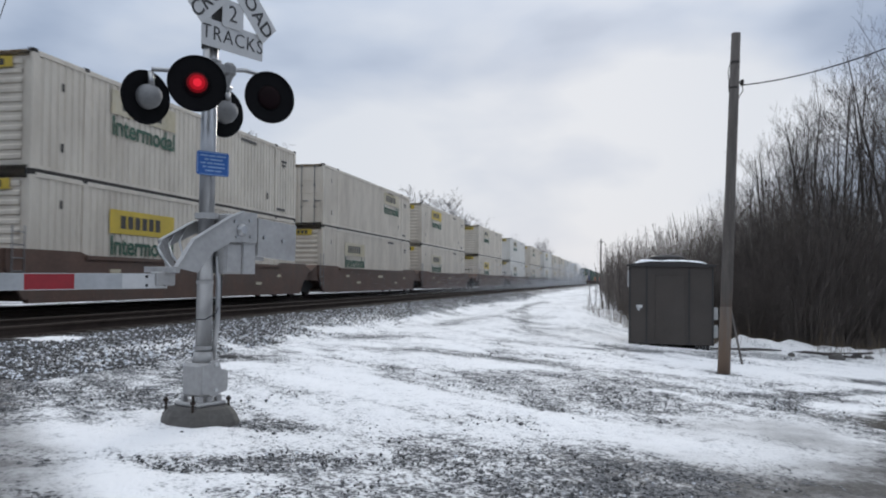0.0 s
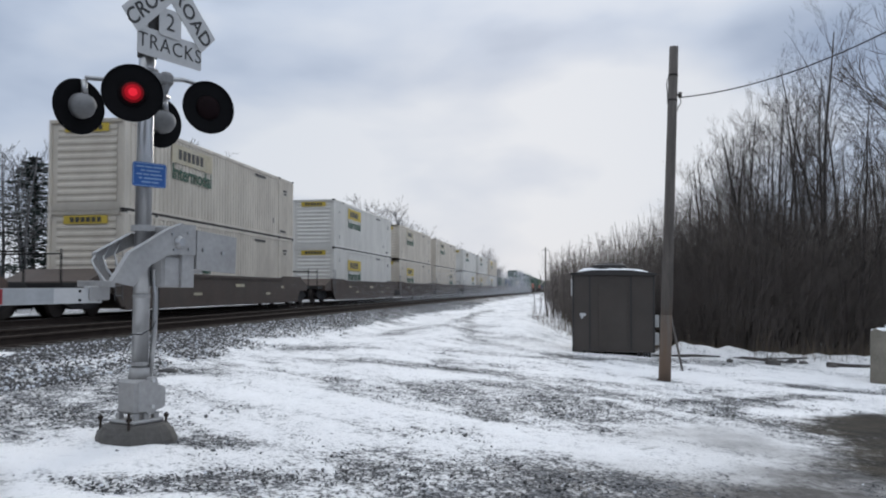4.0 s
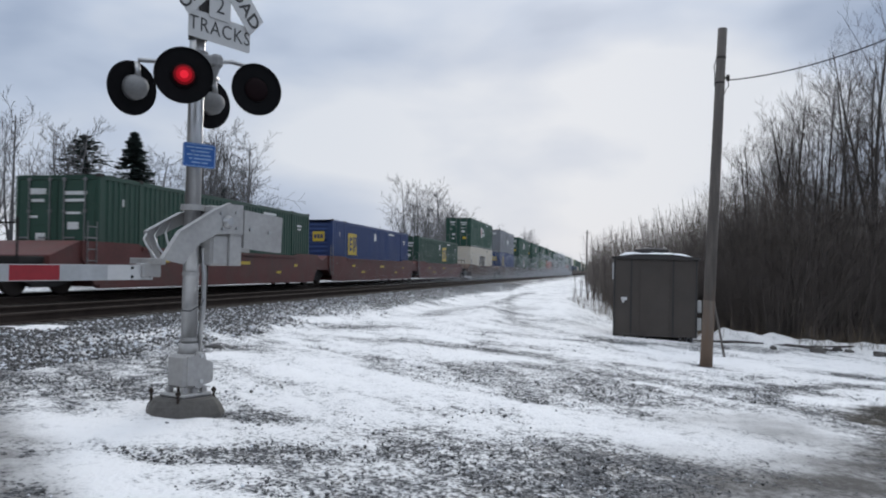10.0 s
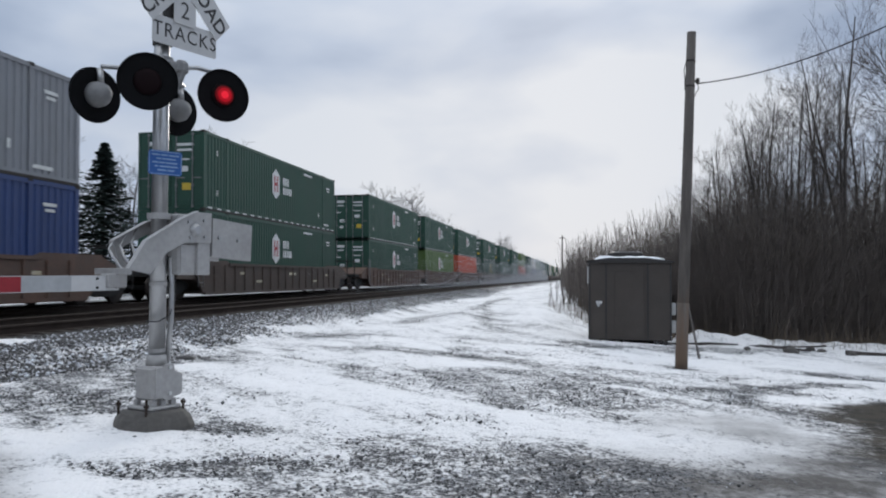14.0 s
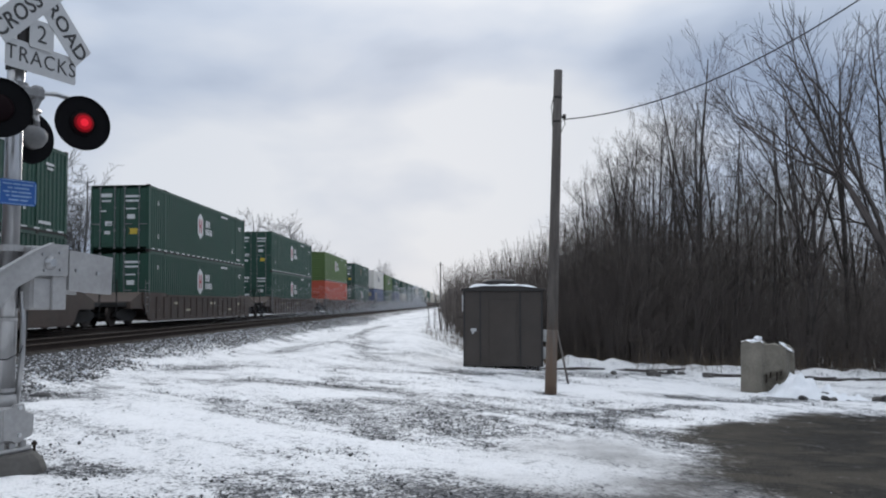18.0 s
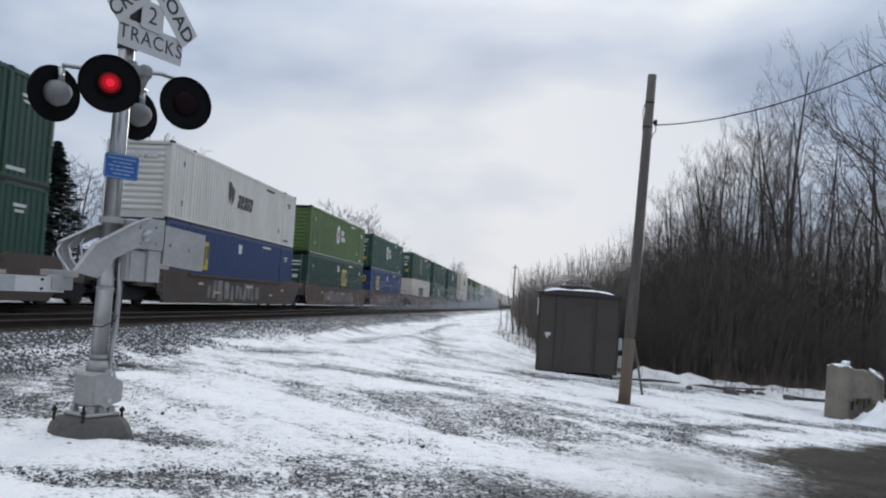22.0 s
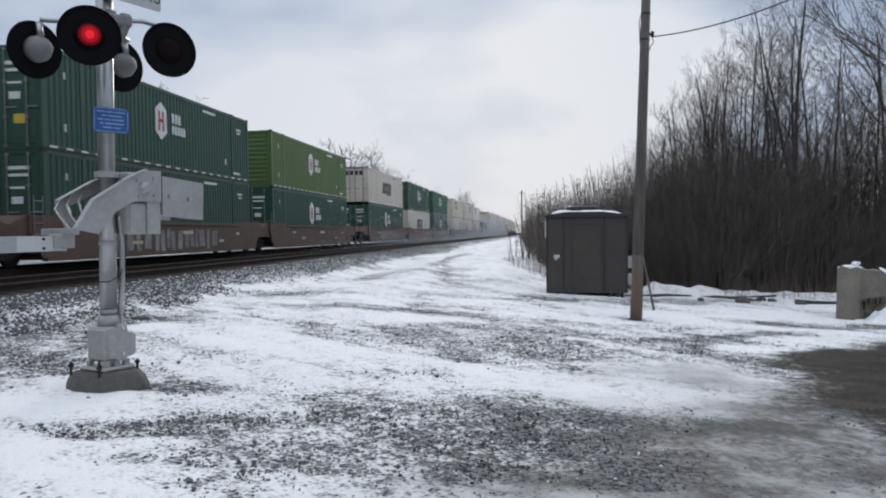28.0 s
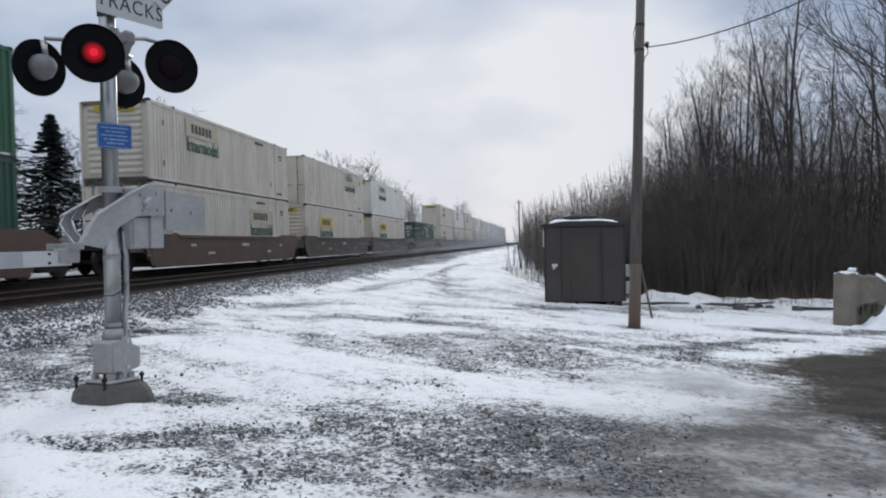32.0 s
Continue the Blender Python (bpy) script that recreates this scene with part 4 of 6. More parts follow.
# the arm: a flat board with red, white and grey bands, lowered across the road
arm = part("gate_arm", plate(0.01, 0.01, 0.001), M_ALU, signal, "lowered red and white banded gate arm")
arm.matrix_local = pose(-0.42, -0.02, 1.205, 0, -0.6, 0)
runs = [(0.0, 0.42, M_WHITE), (0.42, 0.82, M_SILVER), (0.82, 1.20, M_RED), (1.20, 1.62, M_SILVER), (1.62, 2.02, M_RED), (2.02, 2.45, M_WHITE), (2.45, 2.9, M_RED), (2.9, 3.3, M_WHITE), (3.3, 3.75, M_RED), (3.75, 4.2, M_WHITE), (4.2, 4.65, M_RED), (4.65, 5.1, M_WHITE), (5.1, 5.55, M_RED)]
for a, b, m in runs:
    bm = bmesh.new()
    box(bm, -b, -a, -0.018, 0.018, -0.056, 0.056)
    part("band", bm, m, arm)
bm = bmesh.new()
for z in (-0.06, 0.056):
    box(bm, -5.55, 0.0, -0.02, 0.02, z, z + 0.004)
part("edge_strip", bm, M_WHITE, arm)
bm = bmesh.new()
for x, z in ((-0.03, 0.035), (-0.03, -0.035), (-0.20, 0.035), (-0.20, -0.035)):
    tube(bm, [(x, -0.028, z), (x, -0.018, z)], 0.011, 6)
part("arm_bolts", bm, M_BLACK, arm)["kind"] = "stuff"
bm = bmesh.new()
box(bm, -0.12, 0.06, -0.05, 0.05, -0.04, 0.075, 0.01)
part("arm_socket", bm, M_ALU, arm)

# ---- the train: double-stacked containers in well cars, rolling towards the viewer on the far track ----
LEN, TALL, HALF = 16.154, 2.896, 1.2955
SPEED, LEAN = 25.5, -0.69  # metres a second; degrees of cant
CACHE = {}


def once(key, make):
    if key not in CACHE:
        CACHE[key] = make()
    return CACHE[key]


def side_wall_mesh(paint):
    """A corrugated side wall, its ribs upright."""
    n, x0 = 58, HALF - 0.012
    pitch = (LEN - 0.3) / n
    line = []
    for k in range(n):
        y = 0.15 + k * pitch
        line += [(y, 0.0), (y + pitch * 0.42, 0.0), (y + pitch * 0.52, -0.034), (y + pitch * 0.9, -0.034)]
    line.append((LEN - 0.15, 0.0))
    v = [(x0 + dx, y, z) for y, dx in line for z in (0.16, TALL - 0.11)]
    f = [(2 * k, 2 * k + 2, 2 * k + 3, 2 * k + 1) for k in range(len(line) - 1)]
    return sheet("side_wall", v, f, M_PAINT[paint])


def frame_mesh(paint):
    bm = bmesh.new()
    for s in (-1, 1):
        box(bm, s * HALF - s * 0.09 if s > 0 else -HALF, HALF if s > 0 else -HALF + 0.09, 0, 0.16, 0, TALL)
        box(bm, HALF - 0.09 if s > 0 else -HALF, HALF if s > 0 else -HALF + 0.09, LEN - 0.16, LEN, 0, TALL)
        box(bm, HALF - 0.07 if s > 0 else -HALF, HALF if s > 0 else -HALF + 0.07, 0.16, LEN - 0.16, 0, 0.165)
        box(bm, HALF - 0.07 if s > 0 else -HALF, HALF if s > 0 else -HALF + 0.07, 0.16, LEN - 0.16, TALL - 0.115, TALL)
        for y in (0, LEN - 0.12):
            box(bm, -HALF + 0.09, HALF - 0.09, y, y + 0.12, 0, 0.15)
            box(bm, -HALF + 0.09, HALF - 0.09, y, y + 0.12, TALL - 0.12, TALL)
        # the lifting posts of a long container, proud of the wall
        for y in (1.95, LEN - 2.1):
            box(bm, HALF - 0.05 if s > 0 else -HALF - 0.004, HALF + 0.004 if s > 0 else -HALF + 0.05, y, y + 0.15, 0.16, TALL - 0.11)
    return mesh("frame", bm, M_PAINT[paint])


# dark strip over the lower rail: shade of the gap between stacked containers, as colour
def gap_shade_rail_mesh():
    bm = bmesh.new()
    for s in (-1, 1):
        a, b = sorted((s * (HALF - 0.06), s * (HALF + 0.005)))
        box(bm, a, b, 0.17, LEN - 0.17, -0.004, 0.075)
    return mesh("gap_shade_rail", bm, M_GAP)


def casting_mesh():
    bm = bmesh.new()
    box(bm, HALF - 0.14, HALF + 0.012, -0.01, 0.17, 0.0, 0.09, 0.006)
    return mesh("corner_casting", bm, M_GAP)


def shell_mesh(paint):
    bm = bmesh.new()
    box(bm, -HALF + 0.05, HALF - 0.055, 0.06, LEN - 0.03, 0.05, TALL - 0.03)
    return mesh("roof", bm, M_PAINT[paint])


def ribbed_end_mesh(paint):
    """An end wall with level ribs."""
    line, n = [], 11
    for k in range(n):
        z = 0.2 + k * (TALL - 0.4) / n
        h = (TALL - 0.4) / n
        line += [(z, 0.05), (z + h * 0.35, 0.05), (z + h * 0.48, 0.012), (z + h * 0.85, 0.012)]
    line.append((TALL - 0.2, 0.05))
    v = [(x, y, z) for z, y in line for x in (-HALF + 0.30, HALF - 0.30)]
    f = [(2 * k, 2 * k + 1, 2 * k + 3, 2 * k + 2) for k in range(len(line) - 1)]
    return sheet("end_wall", v, f, M_PAINT[paint])


def door_mesh(paint, s):
    bm = bmesh.new()
    a, b = sorted((s * 0.015, s * (HALF - 0.10)))
    box(bm, a, b, 0.01, 0.05, 0.16, TALL - 0.13, 0.008)
    for k in range(4):
        z = 0.32 + k * 0.6
        box(bm, a + 0.06, b - 0.06, -0.004, 0.012, z, z + 0.42, 0.004)
    return mesh("door", bm, M_PAINT[paint])


def rod_mesh(s, x):
    bm = bmesh.new()
    if x:
        tube(bm, [(s * x, -0.03, 0.08), (s * x, -0.03, TALL - 0.06)], 0.02, 6)
        for z in (0.12, 0.9, 1.9, TALL - 0.12):
            box(bm, s * x - 0.05, s * x + 0.05, -0.05, 0.0, z - 0.035, z + 0.035)
        box(bm, min(s * x, s * (x + 0.34)), max(s * x, s * (x + 0.34)), -0.05, -0.02, 1.15, 1.19)
    return mesh("lock_rod", bm, M_ROD)


# flat marks on the side that is seen: their x runs along the train, from the near end
SIDE = Matrix(((0, -1, 0, HALF + 0.006), (1, 0, 0, 0), (0, 0, 1, 0), (0, 0, 0, 1)))
FRONT = Matrix.Translation((0, -0.008, 0))


def word_shape(x, z, w, h, n):
    """A brand word drawn as n plain upright blocks."""
    step = w / n
    return [(x - w / 2 + step * (k + 0.5), z, step * 0.74, h) for k in range(n)]


def slanted_word(x, z, w, h, n, ink):
    """A bold brand word as n leaning plain blocks, each notched once."""
    bm = bmesh.new()
    step = w / n
    for k in range(n):
        x0, wide = x - w / 2 + step * k, step * 0.80
        gap = (0.12, -0.16, 0.0, 0.14, -0.08)[k % 5] * h
        for lo, hi, x1 in ((-0.5 * h, gap - 0.07 * h, wide), (gap - 0.07 * h, gap + 0.07 * h, wide * 0.45), (gap + 0.07 * h, 0.5 * h, wide)):
            side = 0.0 if k % 2 else wide - x1
            prism(bm, [(x0 + side + 0.22 * lo, z + lo), (x0 + side + x1 + 0.22 * lo, z + lo), (x0 + side + x1 + 0.22 * hi, z + hi), (x0 + side + 0.22 * hi, z + hi)], -0.004)
    bmesh.ops.transform(bm, matrix=SIDE, verts=bm.verts)
    return mesh("word", bm, ink)


def hexagon(x, z, w, h):
    bm = bmesh.new()
    prism(bm, [(x, z + h / 2), (x - w / 2, z + h * 0.3), (x - w / 2, z - h * 0.3), (x, z - h / 2), (x + w / 2, z - h * 0.3), (x + w / 2, z + h * 0.3)], -0.004)
    bmesh.ops.transform(bm, matrix=SIDE, verts=bm.verts)
    return bm


def emblem_head():
    """A dark upright emblem: a bent shield split by a slanted gap."""
    bm = bmesh.new()
    for shape in ([(5.85, 2.30), (6.20, 2.22), (6.28, 1.75), (6.05, 1.30), (5.90, 1.62)], [(6.30, 2.15), (6.62, 1.95), (6.55, 1.55), (6.22, 1.20), (6.36, 1.70)]):
        prism(bm, shape[::-1], -0.004)
    bmesh.ops.transform(bm, matrix=SIDE, verts=bm.verts)
    return mesh("emblem", bm, M_DARK_INK)


def marks(box_ob, logo, paint, upper, turned):
    """Emblems and writing on a container."""

    def put(name, data, label=""):
        ob = part(name, data, None, box_ob, label)
        if name.endswith(("word", "stencilling", "figure", "strip", "writing", "patch")):
            ob["kind"] = "stuff"

    pale = paint in ("cream", "white", "ivory")
    small = M_DARK_INK if pale else M_WHITE_INK
    put("stencilling", once(("small", pale), lambda: bars([(14.9, 2.3, 0.55, 0.09), (14.9, 2.15, 0.4, 0.08), (1.1, 2.2, 0.09, 0.2), (1.1, 0.7, 0.1, 0.22), (13.3, 0.75, 0.12, 0.24), (11.6, 2.62, 1.3, 0.10), (14.6, 0.32, 0.8, 0.1)], 0.004, SIDE, small)))
    if logo in ("plate", "faded"):
        z, x = 2.32 if upper else 1.95, 11.7 if turned else 4.75
        tone = M_YELLOW if logo == "plate" else M_TAN_PALE
        put("emblem_panel", once(("panel", logo, z, x), lambda: bars([(x, z, 3.3, 0.66)], 0.004, SIDE, tone)), "yellow emblem panel" if logo == "plate" else "weathered pale emblem panel")
        put("emblem_word", once(("plateword", z, x), lambda: bars(word_shape(x - 0.15, z, 2.1, 0.36, 6), 0.008, SIDE, M_DARK_INK)))
        put("lettering", once(("inter", z, x), lambda: letters("Intermodal", 0.74, 0.003, SIDE @ pose(x, -0.005, z - 0.68), M_GREEN_INK, 1.0, 0.016)), "dark green lettering reading Intermodal")
    elif logo == "hex":
        put("emblem", once(("hex",), lambda: mesh("emblem", hexagon(7.2, 1.72, 0.90, 1.36), M_WHITE_INK)), "white six-sided emblem")
        put("emblem_figure", once(("hexbars",), lambda: bars([(7.04, 1.72, 0.13, 0.72), (7.36, 1.72, 0.13, 0.72), (7.2, 1.72, 0.3, 0.13)], 0.009, SIDE, M_RED_INK)), "dark red bars")
        put("brand_word", once(("hexword",), lambda: bars(word_shape(8.45, 1.93, 0.8, 0.36, 3) + word_shape(8.65, 1.50, 1.2, 0.32, 5), 0.004, SIDE, M_WHITE_INK)))
        put("reflector_strip", once(("dashes",), lambda: bars([(0.5 + 0.8 * k, 0.10, 0.36, 0.055) for k in range(20)], 0.004, SIDE, M_WHITE_INK)))
    elif logo == "square":
        move = 6.4 if turned else 0.0
        put("emblem", once(("sq", turned), lambda: bars([(3.3 + move, 1.75, 1.55, 1.15)], 0.004, SIDE, M_YELLOW)), "square yellow emblem")
        put("emblem_figure", once(("sqb", turned), lambda: bars([(x + move - 1.1, z, w, h) for x, z, w, h in ((3.95, 1.75, 0.14, 0.8), (4.15, 2.02, 0.3, 0.14), (4.15, 1.75, 0.26, 0.12), (4.15, 1.48, 0.3, 0.14), (4.55, 1.75, 0.13, 0.8), (4.80, 1.75, 0.13, 0.8), (5.05, 1.9, 0.16, 0.5))], 0.009, SIDE, M_NAVY_INK)))
        put("white_patch", once(("patch",), lambda: bars([(7.8, 2.3, 0.42, 0.42)], 0.004, SIDE, M_WHITE_INK)))
    elif logo in ("tan", "worn"):
        put("emblem", once(("tan", logo), lambda: bars([(6.75, 1.65, 1.6, 1.9) if logo == "worn" else (6.5, 1.95, 0.85, 0.95)], 0.004, SIDE, M_TAN)), "faded tan emblem")
        put("white_patch", once(("patch2",), lambda: bars([(12.6, 1.9, 0.3, 0.4), (10.4, 2.5, 1.2, 0.1)], 0.004, SIDE, M_WHITE_INK)))
    elif logo == "word":
        put("brand_word", once(("word", paint), lambda: slanted_word(8.0, 1.55, 4.2, 0.95, 5, M_DARK_INK)), "dark brand word drawn as plain blocks")
        put("small_writing", once(("words", paint), lambda: bars([(8.7, 1.0, 1.9, 0.10)], 0.004, SIDE, M_DARK_INK)))
    elif logo == "horse":
        ink = M_WHITE_INK if paint == "grey" else M_DARK_INK
        put("brand_word", once(("horse", paint), lambda: slanted_word(8.1, 1.55, 2.0, 0.60, 5, ink)), "brand word drawn as plain blocks")
        put("emblem", once(("horsehead", paint), lambda: emblem_head()), "dark upright emblem")


M_TAN_PALE = mat("weathered_pale_panel", (0.46, 0.40, 0.27), 0.6, 0, 0.2, 8, 1, 0.02, (0.55, 0.52, 0.45), 0.5)
WORDS = {"cream": "dirty cream", "white": "clean white", "ivory": "ivory", "hub_green": "deep green", "dark_green": "dark green", "mid_green": "mid green", "light_green": "light green", "orange": "orange-red", "grey": "grey", "blue": "dark blue"}
LOGO_WORDS = {"plate": "with yellow emblem panel", "faded": "with faded emblem panel", "hex": "with white six-sided emblem", "square": "with square yellow emblem", "tan": "with faded tan emblem", "worn": "with large worn tan emblem", "word": "with bold dark brand word", "horse": "with emblem and brand word", "": "with plain weathered sides"}


def shipping_container(style, upper):
    paint, logo, end = style
    ob = thing("shipping_container", Matrix(), WORDS[paint] + " corrugated container " + LOGO_WORDS[logo] + (", stacked on another" if upper else ", low in well car"), "shipping container", "containers on the train")
    for turn in (0, 180):
        wall = part("side_wall", once(("wall", paint), lambda: side_wall_mesh(paint)), None, ob)
        if turn:
            wall.matrix_local = pose(0, LEN, 0, 0, 0, 180)
    part("frame", once(("frame", paint), lambda: frame_mesh(paint)), None, ob)
    if upper:
        part("gap_shade_rail", once(("base",), gap_shade_rail_mesh), None, ob, "dark strip on the lower side rail for the shaded gap")
    part("roof", once(("shell", paint), lambda: shell_mesh(paint)), None, ob)
    for y in (1.95, LEN - 2.1, 0.0, LEN - 0.16):
        for z in (-0.02, TALL - 0.06):
            part("corner_casting", once(("cast",), casting_mesh), None, ob).location = (0, y, z)
    if end == "doors":
        for s in (-1, 1):
            door = part("door", once(("door", paint, s), lambda: door_mesh(paint, s)), None, ob)
            for x in (0.22, 0.86):
                part("lock_rod", once(("rod", s, x), lambda: rod_mesh(s, x)), None, door)
        if paint == "ivory":
            part("end_word", once(("endi",), lambda: bars(word_shape(-0.05, 2.42, 1.9, 0.34, 5), 0.012, FRONT, M_DARK_INK)), None, ob, "dark brand word drawn as plain blocks")["kind"] = "stuff"
        if paint.endswith("green"):
            part("door_stencilling", once(("dm",), lambda: bars([(-0.6, 2.45, 0.5, 0.16), (-0.6, 2.2, 0.4, 0.08), (0.55, 2.4, 0.7, 0.1), (0.55, 2.2, 0.6, 0.08), (0.5, 1.5, 0.35, 0.2), (-0.5, 1.2, 0.3, 0.2), (-0.75, 1.75, 0.3, 0.06), (0.5, 1.85, 0.45, 0.06), (-0.55, 0.8, 0.25, 0.15)], 0.004, FRONT @ pose(0, -0.002, 0), M_WHITE_INK)), None, ob)["kind"] = "stuff"
            part("warning_sticker", once(("ds",), lambda: bars([(0.62, 0.85, 0.34, 0.26)], 0.005, FRONT @ pose(0, -0.002, 0), M_YELLOW)), None, ob, "small orange-yellow sticker")
    else:
        part("end_wall", once(("ribs", paint), lambda: ribbed_end_mesh(paint)), None, ob)
        if logo in ("plate", "faded"):
            part("end_panel", once(("endp",), lambda: bars([(0, 2.62, 1.5, 0.26)], 0.01, FRONT, M_YELLOW if logo == "plate" else M_TAN_PALE)), None, ob)
            part("end_word", once(("endb",), lambda: bars(word_shape(0, 2.62, 1.1, 0.16, 6), 0.016, FRONT, M_DARK_INK)), None, ob)["kind"] = "stuff"
        elif logo == "square":
            for x in (-0.65, 0.55):
                part("end_panel", once(("ende", x), lambda: bars([(x, 2.05, 0.62, 0.5)], 0.01, FRONT, M_YELLOW)), None, ob)
            part("end_word", once(("endeb",), lambda: bars(word_shape(-0.65, 2.05, 0.5, 0.2, 3) + word_shape(0.55, 2.05, 0.5, 0.2, 3), 0.014, FRONT, M_NAVY_INK)), None, ob)["kind"] = "stuff"
        elif logo == "horse":
            part("end_panel", once(("endh",), lambda: bars(word_shape(0.15, 2.4, 1.2, 0.24, 5) + [(-0.75, 2.4, 0.2, 0.4)], 0.012, FRONT, M_WHITE_INK if paint == "grey" else M_DARK_INK)), None, ob)["kind"] = "stuff"
    marks(ob, logo, paint, upper, end == "doors")
    return ob


# well cars
WELL_TOP = 1.32


def sill_mesh(tone):
    bm = bmesh.new()
    prism_pts = [(-0.9, 0.95), (-0.35, 0.26), (0.2, 0.17), (LEN - 0.2, 0.17), (LEN + 0.35, 0.26), (LEN + 0.9, 0.95), (LEN + 0.9, 1.42), (LEN - 1.7, 1.42), (LEN - 2.1, WELL_TOP), (2.1, WELL_TOP), (1.7, 1.42), (-0.9, 1.42)]
    a = [bm.verts.new((1.36, y, z)) for y, z in prism_pts]
    b = [bm.verts.new((1.43, y, z)) for y, z in prism_pts]
    bm.faces.new(a)
    bm.faces.new(b[::-1])
    for k in range(len(a)):
        j = (k + 1) % len(a)
        bm.faces.new((a[k], a[j], b[j], b[k]))
    box(bm, 1.32, 1.475, -0.2, LEN + 0.2, 0.16, 0.26)
    box(bm, 1.32, 1.48, 1.9, LEN - 1.9, WELL_TOP - 0.09, WELL_TOP + 0.01)
    return mesh("side_sill", bm, M_WELL[tone])


def rib_mesh(tone):
    bm = bmesh.new()
    box(bm, 1.42, 1.478, -0.04, 0.04, 0.26, WELL_TOP - 0.08)
    return mesh("side_post", bm, M_WELL[tone])


def end_mesh(tone):
    """The sloping end of a well car, over its truck, towards -y."""
    bm = bmesh.new()
    pts = [(-0.05, 0.35), (-0.05, 1.42), (-0.9, 1.42), (-2.1, 1.02), (-2.1, 0.72), (-0.9, 0.72)]
    a = [bm.verts.new((-1.36, y, z)) for y, z in pts]
    b = [bm.verts.new((1.36, y, z)) for y, z in pts]
    bm.faces.new(a)
    bm.faces.new(b[::-1])
    for k in range(len(a)):
        j = (k + 1) % len(a)
        bm.faces.new((a[k], a[j], b[j], b[k]))
    box(bm, -0.25, 0.25, -2.3, -1.6, 0.62, 0.98)
    return mesh("end_platform", bm, M_WELL[tone])


def coupler_mesh():
    bm = bmesh.new()
    box(bm, -1.2, 1.2, -3.0, -2.05, 0.80, 0.98, 0.02)
    box(bm, -0.14, 0.14, -3.95, -2.4, 0.66, 0.92, 0.03)
    for x in (-1.15, 1.15):
        box(bm, x - 0.02, x + 0.02, -3.02, -2.98, 0.4, 1.9)
    box(bm, -1.15, 1.15, -3.02, -2.99, 1.75, 1.79)
    return mesh("coupler", bm, M_TRUCK)


def ladder_mesh():
    bm = bmesh.new()
    for y in (-0.75, -0.35):
        tube(bm, [(1.46, y, 0.45), (1.46, y, 1.95)], 0.016, 5)
    for k in range(5):
        tube(bm, [(1.46, -0.75, 0.6 + 0.3 * k), (1.46, -0.35, 0.6 + 0.3 * k)], 0.013, 5)
    return mesh("ladder", bm, M_ROD)


def wheel_mesh():
    bm = bmesh.new()
    tube(bm, [(-0.07, 0, 0), (-0.05, 0, 0), (0.05, 0, 0), (0.06, 0, 0), (0.075, 0, 0)], [0.40, 0.457, 0.452, 0.38, 0.12], 18)
    tube(bm, [(0.05, 0, 0), (0.13, 0, 0)], 0.10, 12)
    return mesh("wheel", bm, M_WHEEL)


def truck_frame_mesh():
    bm = bmesh.new()
    pts = [(-1.05, 0.42), (-1.05, 0.58), (-0.45, 0.72), (0.45, 0.72), (1.05, 0.58), (1.05, 0.42), (0.45, 0.22), (-0.45, 0.22)]
    a = [bm.verts.new((0.92, y, z)) for y, z in pts]
    b = [bm.verts.new((1.05, y, z)) for y, z in pts]
    bm.faces.new(a)
    bm.faces.new(b[::-1])
    for k in range(8):
        bm.faces.new((a[k], a[(k + 1) % 8], b[(k + 1) % 8], b[k]))
    for y in (-0.12, 0.0, 0.12):
        tube(bm, [(1.0, y, 0.3), (1.0, y, 0.62)], 0.05, 8)
    return mesh("truck_frame", bm, M_TRUCK)


def add_truck(car, y):
    bm = once(("bolster",), lambda: bolster_mesh())
    truck = part("truck", bm, None, car, "grimy black two-axle truck")
    truck.location = (0, y, 0)
    for dy in (-0.88, 0.88):
        for s in (-1, 1):
            w = part("wheel", once(("wheel",), wheel_mesh), None, truck)
            w.matrix_local = pose(s * 0.765, dy, 0.457, 0, 0, 0 if s > 0 else 180)
    for s in (0, 180):
        f = part("truck_frame", once(("tframe",), truck_frame_mesh), None, truck)
        f.matrix_local = pose(0, 0, 0, 0, 0, s)


def bolster_mesh():
    bm = bmesh.new()
    box(bm, -1.0, 1.0, -0.2, 0.2, 0.42, 0.72)
    for y in (-0.88, 0.88):
        tube(bm, [(-0.75, y, 0.457), (0.75, y, 0.457)], 0.08, 8)
    return mesh("bolster", bm, M_TRUCK)


def scrawl(seed, tone):
    """Sprayed marks along a car's side: stout plain bars, no words."""
    r = random.Random(seed)
    bm = bmesh.new()
    y = 2.4 + r.random() * 2
    end = y + 5 + 5 * r.random()
    while y < end:
        wide, z0, z1, lean = r.uniform(0.22, 0.55), r.uniform(0.28, 0.42), r.uniform(0.92, 1.16), r.uniform(-0.10, 0.10)
        bm.faces.new([bm.verts.new((1.437, yy, zz)) for yy, zz in ((y, z0), (y + wide, z0 + r.uniform(-0.04, 0.04)), (y + wide + lean, z1), (y + lean, z1 + r.uniform(-0.06, 0.02)))])
        y += wide + r.uniform(0.12, 0.30)
    return mesh("sprayed_marks", bm, tone)


TONE_WORDS = {"brown": "rusty brown", "red": "oxide red", "dark": "grimy dark brown"}


